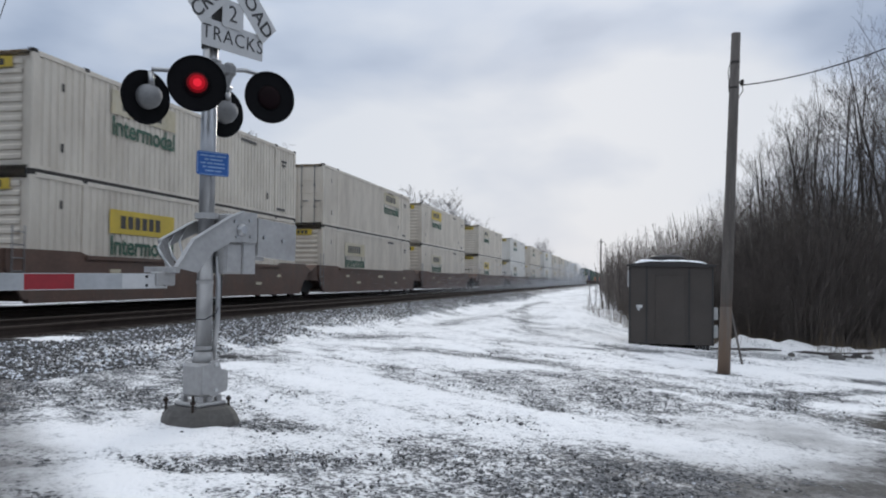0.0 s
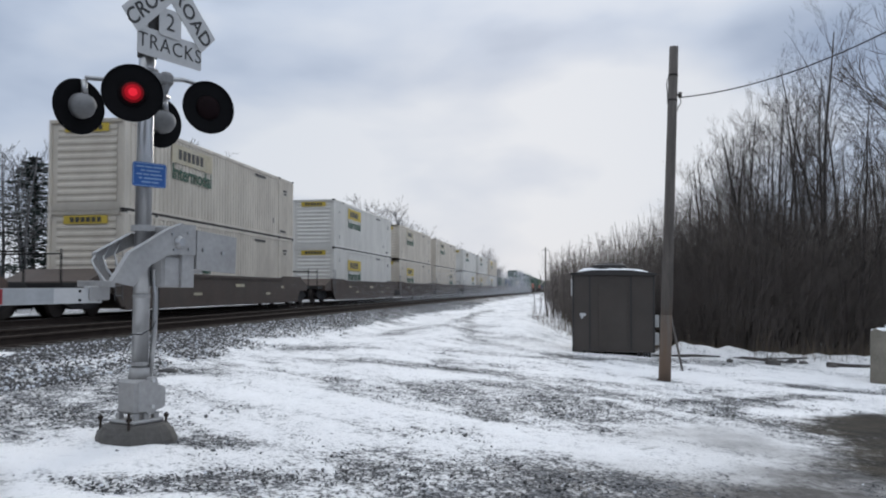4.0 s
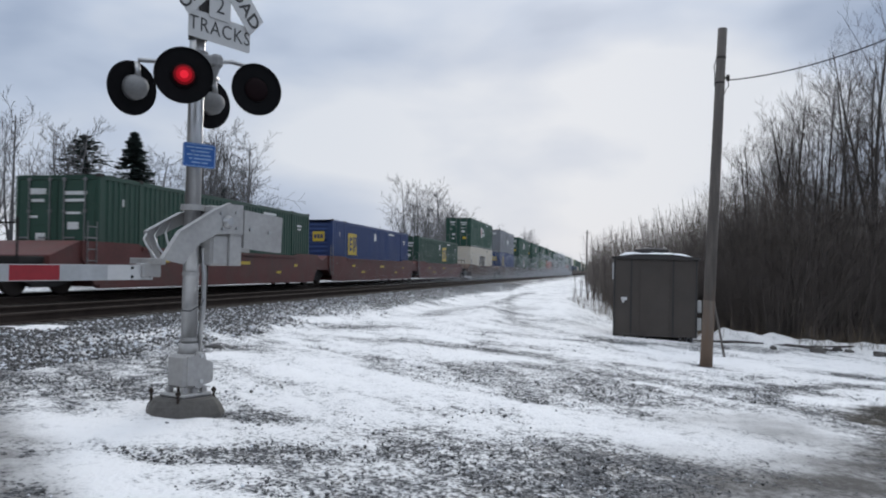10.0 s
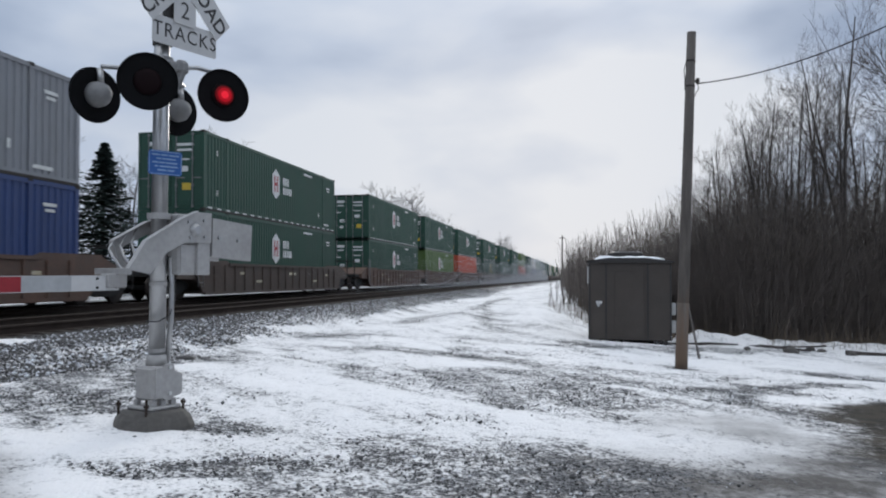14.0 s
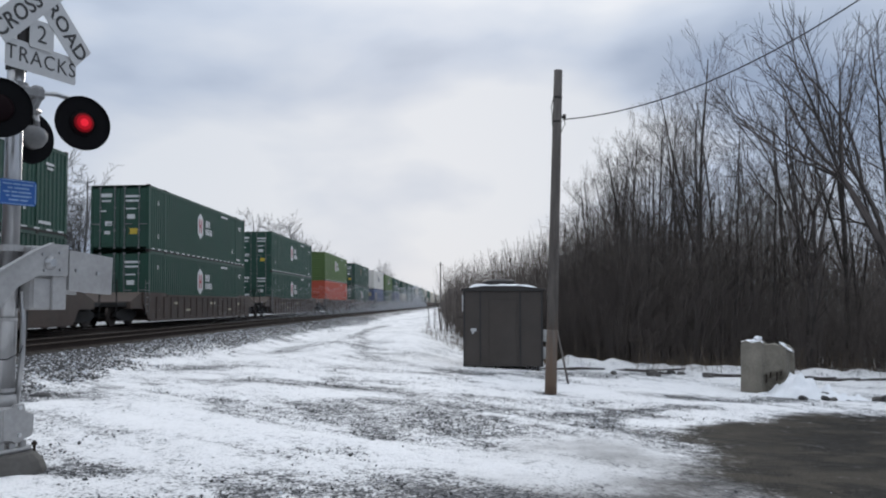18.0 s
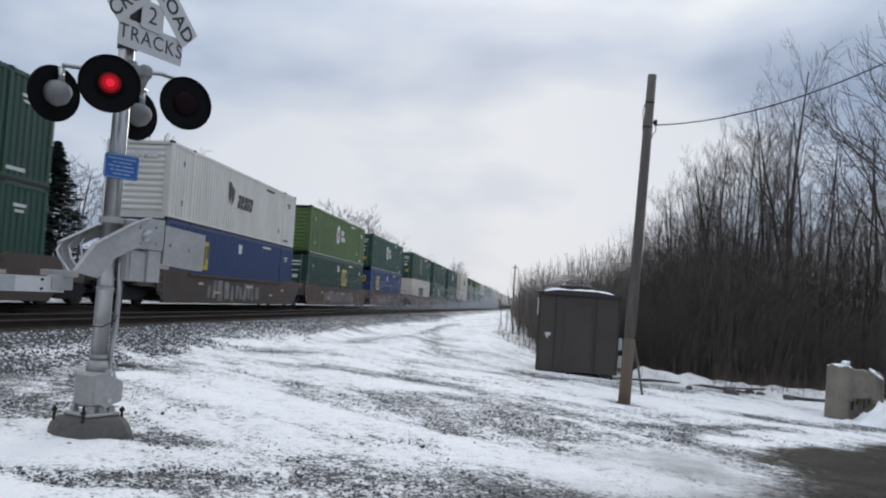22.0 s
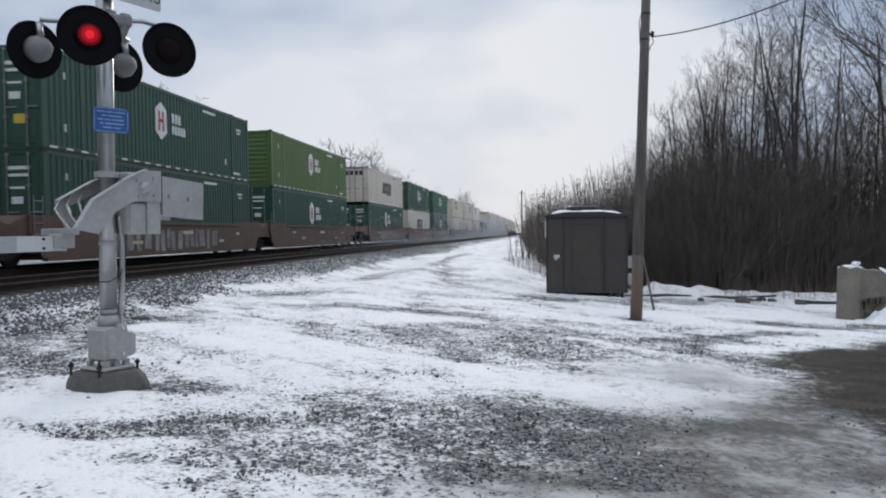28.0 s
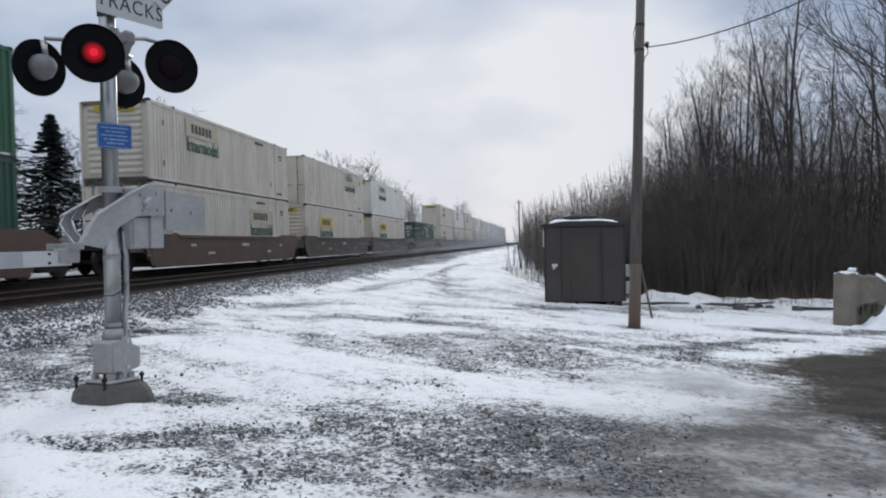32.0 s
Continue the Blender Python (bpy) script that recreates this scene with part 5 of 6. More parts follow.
def well_car(tone, ribs, near_end, far_end, seed, spray):
    car = thing("well_car", Matrix(), TONE_WORDS[tone] + (" ribbed" if ribs else " smooth-sided") + " railway well car" + (" with sprayed paint" if spray else " caked with grime"), "well car", "well cars of the train")
    for turn in (0, 180):
        sill = part("side_sill", once(("sill", tone), lambda: sill_mesh(tone)), None, car)
        if turn:
            sill.matrix_local = pose(0, LEN, 0, 0, 0, 180)
        elif ribs:
            for k in range(17):
                part("side_post", once(("rib", tone), lambda: rib_mesh(tone)), None, sill).location = (0, 0.6 + k * (LEN - 1.2) / 16, 0)
        e = part("end_platform", once(("end", tone), lambda: end_mesh(tone)), None, car)
        if turn:
            e.matrix_local = pose(0, LEN, 0, 0, 0, 180)
    bm = once(("floor", tone), lambda: floor_mesh(tone))
    part("well_floor", bm, None, car)
    part("ladder", once(("ladder",), ladder_mesh), None, car)
    part("stencilling", once(("stencil", tone), lambda: bars([(3.2, 0.95, 0.5, 0.1), (5.0, 0.62, 0.7, 0.1), (9.0, 0.95, 0.9, 0.12), (12.3, 0.6, 0.5, 0.1), (14.2, 0.9, 0.35, 0.1)], 0.004, Matrix(((0, -1, 0, 1.434), (1, 0, 0, 0), (0, 0, 1, 0), (0, 0, 0, 1))), M_TAN_PALE if tone != "red" else M_YELLOW)), None, car)["kind"] = "stuff"
    if near_end == "c":
        part("coupler", once(("coupler",), coupler_mesh), None, car)
        add_truck(car, -1.75)
    else:
        add_truck(car, -1.70)
    if far_end == "c":
        c = part("coupler", once(("coupler",), coupler_mesh), None, car)
        c.matrix_local = pose(0, LEN, 0, 0, 0, 180)
        add_truck(car, LEN + 1.75)
    if spray:
        part("sprayed_paint", scrawl(seed, spray), None, car, "sprayed paint")["kind"] = "stuff"
    return car


def floor_mesh(tone):
    bm = bmesh.new()
    box(bm, -1.36, 1.36, 0.0, LEN, 0.20, 0.355)
    return mesh("well_floor", bm, M_WELL[tone])


P_, F_ = ("cream", "plate", "ribs"), ("cream", "faded", "ribs")
FD, WP, WF = ("cream", "faded", "doors"), ("white", "plate", "ribs"), ("white", "faded", "ribs")
HUB, HUBR = ("hub_green", "hex", "doors"), ("mid_green", "hex", "ribs")
LIGHT, SWI, SWH, SWG = ("light_green", "hex", "ribs"), ("ivory", "word", "ribs"), ("white", "horse", "ribs"), ("grey", "horse", "ribs")
EMG, EMB, DKT, DKW, ORA = ("dark_green", "square", "doors"), ("blue", "square", "ribs"), ("dark_green", "tan", "doors"), ("dark_green", "worn", "doors"), ("orange", "", "ribs")
# from the head of the train to its tail: upper load, lower load, car paint, ribbed sides, sprayed paint; "|" starts a new coupled car
TRAIN = [
    "|", (F_, P_, "brown", 0, None), (FD, F_, "brown", 0, None), (P_, F_, "brown", 0, None),
    "|", (F_, P_, "brown", 0, None), "|", (WF, WF, "brown", 0, None), "|", (F_, F_, "dark", 0, None),
    "|", (WP, WP, "dark", 0, None), (F_, P_, "dark", 1, None), (F_, FD, "dark", 0, None),
    "|", (WF, ("white", "plate", "doors"), "dark", 0, None), (WF, P_, "brown", 0, None), (P_, WP, "brown", 0, None),
    "|", (None, EMG, "red", 0, None), (None, EMB, "red", 0, None), (None, EMG, "red", 0, None),
    "|", (HUB, SWI, "brown", 1, None), "|", (SWG, EMB, "brown", 1, None), "|", (HUB, HUB, "dark", 1, None),
    "|", (HUB, HUB, "brown", 1, None), (HUB, LIGHT, "brown", 1, None), (HUB, ORA, "brown", 1, None),
    "|", (HUB, EMG, "dark", 0, None), "|", (HUB, HUB, "dark", 1, None), "|", (HUB, HUB, "dark", 1, None),
    "|", (LIGHT, ORA, "dark", 1, None), "|", (DKT, HUB, "dark", 0, None),
    "|", (SWH, EMB, "dark", 0, M_GRAFFITI), (LIGHT, EMG, "brown", 0, M_GRAFFITI), (HUB, EMB, "brown", 0, M_GRAFFITI),
    "|", (DKW, SWI, "brown", 0, None), (DKT, HUB, "brown", 0, None), (HUB, EMG, "brown", 0, None),
    "|", (SWI, WF, "brown", 0, None), (HUB, EMG, "brown", 0, M_GRAFFITI), (LIGHT, HUB, "brown", 0, None),
    "|", (("ivory", "word", "doors"), HUB, "brown", 0, M_GRAFFITI), (HUB, SWI, "brown", 0, M_GRAFFITI_RED), (HUBR, HUB, "brown", 0, M_GRAFFITI),
    "|", (F_, FD, "brown", 0, None), (FD, P_, "dark", 0, None), (WF, P_, "dark", 0, None),
    "|", (None, EMG, "dark", 0, None), "|", (F_, P_, "dark", 0, None), (WF, F_, "dark", 0, None), (F_, F_, "dark", 0, None),
    "|", (WF, P_, "dark", 0, None), (F_, F_, "dark", 0, None), (WP, F_, "dark", 0, None), "|", (F_, WF, "dark", 0, None), (F_, F_, "dark", 0, None), (F_, P_, "dark", 0, None),
    "|", (F_, WF, "dark", 0, None), (F_, F_, "dark", 0, None),
]
ROLLING = []  # thing, place along the track at 0 s, height over the rail
place, fresh = 16.87, True
cars = []
for item in TRAIN:
    if item == "|":
        fresh = True
        continue
    if cars:
        place += 23.74 if fresh else 19.55
    cars.append((place, "c" if fresh else "a", item))
    fresh = False
for k, (s0, near_end, (up, low, tone, ribs, spray)) in enumerate(cars):
    far_end = cars[k + 1][1] if k + 1 < len(cars) else "c"
    ROLLING.append((well_car(tone, ribs, near_end, far_end, k, spray), s0, 0.0))
    ROLLING.append((shipping_container(low, False), s0, 0.36))
    if up:
        ROLLING.append((shipping_container(up, True), s0, 0.36 + TALL + 0.012))


# seconds, and metres by which the train is off an even run
RUN = [(0.0, 0.0), (1.0, -0.2), (2.0, -0.6), (5.0, -1.1), (6.0, -0.75), (7.0, -0.9), (8.0, -1.1), (9.0, -1.1), (10.0, -1.4), (11.0, -1.6), (12.0, -1.8), (13.0, -1.6), (16.0, -3.0), (17.0, -3.5), (18.0, -2.3), (19.0, -2.4), (20.0, -2.6), (21.0, -3.0), (22.0, -2.0), (23.0, -2.6), (24.0, -2.3), (25.0, -1.0), (28.0, -2.0), (29.0, -0.6), (30.0, -1.1), (31.0, -0.85), (32.0, 0.3)]


def motions():
    """All that moves: the train rolls on at one speed; the two lamps flash in turn."""
    for ob, s0, high in ROLLING:
        walk(ob, [(t, pose(TRACKS_X[1], s0 - SPEED * t + late, RAIL_Z, 0, LEAN, 0) @ Matrix.Translation((0, 0, high))) for t, late in RUN])
    first, half = 0.388, 0.6122
    for key in ("left", "right"):
        rows, k = [], 0
        lit = lambda n: (n % 2 == 0) == (key == "left")  # noqa: E731
        rows.append((0.0, pose(0, -0.0345 if lit(0) else 0.0095, 0)))
        t = first
        while t < 32.0:
            rows.append((t - 0.06, pose(0, -0.0345 if lit(k) else 0.0095, 0)))
            rows.append((t + 0.06, pose(0, -0.0345 if lit(k + 1) else 0.0095, 0)))
            t, k = t + half, k + 1
        rows.append((32.0, pose(0, -0.0345 if lit(k) else 0.0095, 0)))
        walk(LAMPS[key], rows)

# ---- shed, pole, block and small things on the verge ----
SHED = pose(1.27, 22.3, -0.38, 0, 0, -3)
shed = thing("signal_bungalow", SHED, "dark brown steel equipment shed, snow on its roof", "shed")
W, D, H = 1.02, 1.0, 2.02
bm = bmesh.new()
box(bm, -W, W, -D, D, 0.09, H, 0.01)
part("body", bm, M_SHED, shed)
for x in (-0.99, -0.58, 0.44, 0.99):
    bm = bmesh.new()
    box(bm, x - 0.022, x + 0.022, -D - 0.014, -D, 0.09, H - 0.02)
    part("wall_seam", bm, M_SHED_DARK, shed)
bm = bmesh.new()
box(bm, -0.36, 0.34, -D - 0.006, -D, 0.16, H - 0.22, 0.003)
door = part("door", bm, M_SHED, shed, "flush brown steel door")
for a in ((-0.40, -0.37, 0.14, H - 0.19), (0.35, 0.38, 0.14, H - 0.19), (-0.40, 0.38, H - 0.21, H - 0.18)):
    bm = bmesh.new()
    box(bm, a[0], a[1], -D - 0.009, -D, a[2], a[3])
    part("door_trim", bm, M_SHED, door)
bm = bmesh.new()
box(bm, -0.83, -0.68, -D - 0.04, -D, 0.98, 1.06, 0.012)
box(bm, -0.80, -0.74, -D - 0.06, -D, 0.92, 1.06, 0.012)
part("hasp", bm, M_WHITE, shed, "small bright metal hasp")
bm = bmesh.new()
pts = [(-W - 0.05, H), (W + 0.05, H), (W + 0.05, H + 0.05), (0.4, H + 0.13), (-0.5, H + 0.13), (-W - 0.05, H + 0.05)]
prism(bm, pts, 2 * D + 0.12, Matrix.Translation((0, -D - 0.06, 0)))
part("roof", bm, M_SHED_DARK, shed, "low pitched dark roof")
v, f, n = [], [], 26
for j in range(n + 1):
    for i in range(n + 1):
        x, y = -0.92 + 1.86 * i / n, -D - 0.05 + 1.9 * j / n
        edge = min(i, n - i, 3 * j, n - j) / 3.0
        wob = 0.02 * math.sin(7 * x + 3 * y) + 0.02 * math.sin(13 * x)
        roof_z = H + 0.05 + (0.08 if -0.5 < x < 0.4 else 0.08 * max(0.0, 1 - (max(x - 0.4, -0.5 - x)) / 0.65))
        v.append((x + wob, y, roof_z - 0.01 + (0.03 + 0.05 * max(0.0, noise.noise(Vector((x * 2.3, y * 2, 5))) + 0.3)) * min(1.0, edge) ** 0.6))
for j in range(n):
    for i in range(n):
        a = j * (n + 1) + i
        f.append((a, a + 1, a + n + 2, a + n + 1))
part("roof_snow", sheet("roof_snow", v, f, M_SNOW, True), None, shed, "thin cap of snow")
bm = bmesh.new()
tube(bm, [(-0.1, 0.4, H + 0.1), (-0.1, 0.4, H + 0.28), (-0.1, 0.4, H + 0.33)], [0.46, 0.46, 0.34], 16)
part("roof_vent", bm, M_SHED_DARK, shed)
for x in (-0.72, -0.2, 0.62, 0.75, 0.88):
    bm = bmesh.new()
    box(bm, x - 0.035, x + 0.035, -D + 0.02, -D + 0.1, -0.2, 0.1)
    part("leg", bm, M_SHED_DARK, shed)
for z0, z1 in ((0.28, 0.58), (0.72, 1.02)):
    bm = bmesh.new()
    box(bm, W, W + 0.10, -0.9, -0.65, z0, z1, 0.01)
    part("meter_box", bm, M_CRATE, shed, "grey meter box")
bm = bmesh.new()
box(bm, -W - 0.03, -W, -D + 0.02, -D + 0.06, 1.5, 1.92)
part("bright_strip", bm, M_WHITE, shed)

pole = thing("utility_pole", pose(1.75, 15.07, -0.31, 0, 1.9, 0), "weathered wooden utility pole, brown and worn near its foot", "utility pole")
bm = bmesh.new()
tube(bm, [(0, 0, 1.15), (0.0, 0.0, 3.5), (0, 0, 5.93)], [0.098, 0.088, 0.078], 18)
part("shaft", bm, M_SHAFT, pole, "", True)
bm = bmesh.new()
tube(bm, [(0, 0, -0.4), (0, 0, 0.25), (0, 0, 1.15)], [0.112, 0.106, 0.098], 18)
part("worn_foot", bm, M_SHAFT, pole, "brown worn lower part", True)
bm = bmesh.new()
tube(bm, [(0.08, 0, 5.06), (0.16, -0.01, 5.06)], 0.022, 8)
tube(bm, [(0.13, 0, 5.01), (0.13, 0, 5.11)], 0.03, 8)
part("insulator", bm, M_GAP, pole, "dark cable insulator")
bm = bmesh.new()
tube(bm, [(0.13, 0, 5.02), (0.15, 0, 4.92), (0.10, 0, 4.84), (0.085, 0, 4.78)], 0.008, 5)
tube(bm, [(-0.085, 0, 5.38), (-0.11, 0, 5.25), (-0.09, 0, 5.1), (-0.085, 0, 4.9)], 0.008, 5)
part("drip_loop", bm, M_WIRE, pole)
for z in (4.95, 5.4):
    bm = bmesh.new()
    tube(bm, [(0, 0, z), (0, 0, z + 0.03)], 0.086, 14)
    part("pole_band", bm, M_GAP, pole)
bm = bmesh.new()
pts = [Vector((2.05 + 2.95 * v, 15.07 - 3.07 * v, 4.70 - 0.45 * v + 0.91 * v * v)) for v in [0.05 * k for k in range(41)]]
tube(bm, pts, 0.011, 5)
tagged(new("overhead_cable", mesh("overhead_cable", bm, M_WIRE)), "sagging black twisted overhead service cable from the pole", "cable")
for shift, wave in ((0.0, 0.0), (-0.22, 0.02)):
    bm = bmesh.new()
    tube(bm, [(-15.5 + shift - 0.707 * d, 18.1 + 0.707 * d, 8.0 + wave + 0.0006 * (d - 20) ** 2 - 0.24) for d in range(-16, 57, 8)], 0.012, 5)
    tagged(new("road_cable", mesh("road_cable", bm, M_WIRE)), "thin black overhead cable that follows the road over the railway", "cable", "cables along the road")
prop = thing("leaning_post", pose(2.15, 17.5, -0.36), "thin grey wooden post leaning in the brush", "post")
bm = bmesh.new()
tube(bm, [(0.25, 0, -0.1), (-0.05, 0.1, 1.5)], [0.026, 0.02], 7)
part("post_shaft", bm, M_POLE, prop)

block = thing("concrete_block", pose(6.47, 17.3, -0.50, 0, 0, -24), "weathered pale concrete block, broken at its foot, snow on top", "concrete block")
BW, BH, BN = 0.98, 1.05, 30


def block_face(u, v):
    """How far the worn front of the block lies back, and its top's fall."""
    rough = noise.noise(Vector((u * 5, v * 5, 1.3)))
    back = 0.015 * rough + 0.10 * float(smooth_step(0.40, 0.47, u)) + 0.16 * float(smooth_step(0.86, 0.94, u))
    hole = float(smooth_step(0.38, 0.46, u) * smooth_step(0.94, 0.86, u) * smooth_step(0.58 + 0.14 * rough, 0.44 + 0.14 * rough, v))
    fall = 0.05 * float(smooth_step(0.36, 0.46, u)) + 0.05 * u + 0.09 * float(smooth_step(0.90, 1.0, u)) + 0.05 * float(smooth_step(0.06, 0.0, u)) + 0.02 * noise.noise(Vector((u * 9, 0, 4)))
    return back + hole * (0.13 + 0.10 * noise.noise(Vector((u * 9, v * 11, 7)))), fall


v, f = [], []
for j in range(BN + 1):
    for i in range(BN + 1):
        u, w = i / BN, j / BN
        back, fall = block_face(u, w)
        v.append((-BW / 2 + BW * u + 0.05 * (1 - w) * (u - 0.5), -0.36 + back, -0.12 + (BH + 0.12 - fall) * w))
for j in range(BN + 1):
    for i in range(BN + 1):
        u, w = i / BN, j / BN
        v.append((-BW / 2 + BW * u, 0.34, -0.12 + (BH + 0.12 - block_face(u, w)[1]) * w))
m_ = (BN + 1) ** 2
for j in range(BN):
    for i in range(BN):
        a_ = j * (BN + 1) + i
        f += [(a_, a_ + 1, a_ + BN + 2, a_ + BN + 1), (m_ + a_, m_ + a_ + BN + 1, m_ + a_ + BN + 2, m_ + a_ + 1)]
for k in range(BN):
    lo, hi, le, ri = k, BN * (BN + 1) + k, k * (BN + 1), k * (BN + 1) + BN
    f += [(lo + 1, lo, m_ + lo, m_ + lo + 1), (hi, hi + 1, m_ + hi + 1, m_ + hi), (le, le + BN + 1, m_ + le + BN + 1, m_ + le), (ri + BN + 1, ri, m_ + ri, m_ + ri + BN + 1)]
part("block_body", sheet("block_body", v, f, M_CONCRETE2), None, block)
for x, z0, z1 in ((-0.03, 0.20, 0.47), (0.05, 0.30, 0.52), (0.17, 0.24, 0.50), (0.25, 0.34, 0.52)):
    bm = bmesh.new()
    tube(bm, [(x, -0.235, z0), (x + 0.012, -0.215, (z0 + z1) / 2), (x + 0.005, -0.16, z1)], 0.016, 6)
    part("reinforcing_bar", bm, M_RAIL, block, "dark rusted bar end")
for x0, x1, z, high in ((-0.50, -0.07, BH - 0.035, 0.05), (0.24, 0.49, BH - 0.125, 0.035)):
    bm = bmesh.new()
    bmesh.ops.create_icosphere(bm, subdivisions=3, radius=1.0)
    for v_ in bm.verts:
        v_.co *= 1 + 0.22 * noise.noise(v_.co * 1.6 + Vector((x0 * 7, 2, 0)))
        v_.co = Vector(((x0 + x1) / 2 + v_.co.x * (x1 - x0) / 2, -0.03 + v_.co.y * 0.34, z + v_.co.z * high - (0.09 * v_.co.x if x0 > 0 else 0.0)))
    part("snow_cap", bm, M_SNOW, block, "", True)
bm = bmesh.new()
bmesh.ops.create_icosphere(bm, subdivisions=3, radius=0.07, matrix=Matrix.Translation((-0.18, -0.12, BH + 0.03)))
for v_ in bm.verts:
    v_.co += Vector((0.06, 0.03, 0.035)) * noise.noise(v_.co * 14)
part("snow_lump", bm, M_SNOW, block, "", True)
v, f, n = [], [], 44
for j in range(n + 1):
    for i in range(n + 1):
        x, y = -1.5 + 3.0 * i / n, -0.6 + 1.2 * j / n
        rim = math.hypot(x / 1.5, y / 0.6)
        lumpy = 0.50 * math.exp(-(((x + 0.42) / 0.42) ** 2)) + 0.12 + 0.22 * noise.noise(Vector((x * 2.4, y * 3, 3))) + 0.22 * noise.noise(Vector((x * 6, y * 6, 9))) + 0.10 * noise.noise(Vector((x * 15, y * 15, 2)))
        v.append((7.2 + x, 16.72 + y, float(ground_z(7.2 + x, 16.72 + y)) - 0.05 + lumpy * max(0.0, 1 - rim) ** 0.8))
for j in range(n):
    for i in range(n):
        a_ = j * (n + 1) + i
        f.append((a_, a_ + 1, a_ + n + 2, a_ + n + 1))
tagged(new("snow_bank", sheet("snow_bank", v, f, M_SNOW, True)), "small heap of ploughed snow against the concrete block", "snow heap")

rr = random.Random(19)
for k in range(20):
    bm = bmesh.new()
    bmesh.ops.create_icosphere(bm, subdivisions=2, radius=1.0)
    for v_ in bm.verts:
        v_.co *= 1 + 0.45 * noise.noise(v_.co * 1.7 + Vector((k * 3.1, 0, 0)))
    size = rr.uniform(0.05, 0.16)
    x, y = (6.5 + rr.uniform(0, 2.4), 16.2 + rr.uniform(-0.2, 0.3)) if k < 11 else (rr.uniform(3.5, 9.5), rr.uniform(21.0, 22.4))
    rock = thing("rubble_stone", pose(x, y, float(ground_z(x, y)) + size * 0.25, 0, 0, rr.uniform(0, 360)) @ Matrix.Diagonal((size * 1.4, size, size * 0.8, 1)), "dark broken rubble stone lying in the snow", "stone", "rubble stones")
    part("rock_body", bm, M_CONCRETE if k % 2 else M_SHED_DARK, rock)
for k in range(9):
    x, y = rr.uniform(3.0, 12.0), rr.uniform(21.6, 22.6)
    bm, a_, n_ = bmesh.new(), rr.uniform(-0.5, 0.5), rr.uniform(0.7, 1.8)
    pts = [Vector((math.cos(a_) * n_ * u, math.sin(a_) * n_ * u, 0.05 + 0.10 * math.sin(3 * u + k) * u)) for u in (-0.5, -0.2, 0.1, 0.5)]
    tube(bm, pts, [0.05, 0.045, 0.035, 0.02], 7)
    branch_ob = thing("fallen_branch", pose(x, y, float(ground_z(x, y))), "dark fallen branch lying in snow at the wood's edge", "branch", "fallen branches")
    part("stem", bm, M_BARK, branch_ob)

far_post = thing("far_utility_pole", pose(-3.7, 160, -0.3), "distant thin utility pole beside the railway", "utility pole", "far poles")
bm = bmesh.new()
tube(bm, [(0, 0, 0), (0, 0, 9.6)], [0.16, 0.12], 8)
part("shaft", bm, M_POLE, far_post)
bm = bmesh.new()
box(bm, -0.6, 0.6, -0.05, 0.05, 9.0, 9.12)
part("crossarm", bm, M_POLE, far_post)
copy_thing(far_post, pose(-4.3, 290, -0.3))

# ---- bare trees ----


def add_limb(target, points, radii, n):
    """Appends a tapered limb to lists of vertices and faces."""
    v, f = target
    base = len(v)
    for i, p in enumerate(points):
        d = (points[min(i + 1, len(points) - 1)] - points[max(i - 1, 0)]).normalized()
        a = d.cross(Vector((0, 0, 1)) if abs(d.z) < 0.9 else Vector((1, 0, 0))).normalized()
        b = d.cross(a)
        for k in range(n):
            v.append(p + radii[i] * (math.cos(k * math.tau / n) * a + math.sin(k * math.tau / n) * b))
    for i in range(len(points) - 1):
        for k in range(n):
            f.append((base + i * n + k, base + i * n + (k + 1) % n, base + (i + 1) * n + (k + 1) % n, base + (i + 1) * n + k))


def tilted(r, axis, angle):
    out = axis.orthogonal().normalized()
    out.rotate(Matrix.Rotation(r.uniform(0, math.tau), 3, axis))
    return axis * math.cos(angle) + out * math.sin(angle)


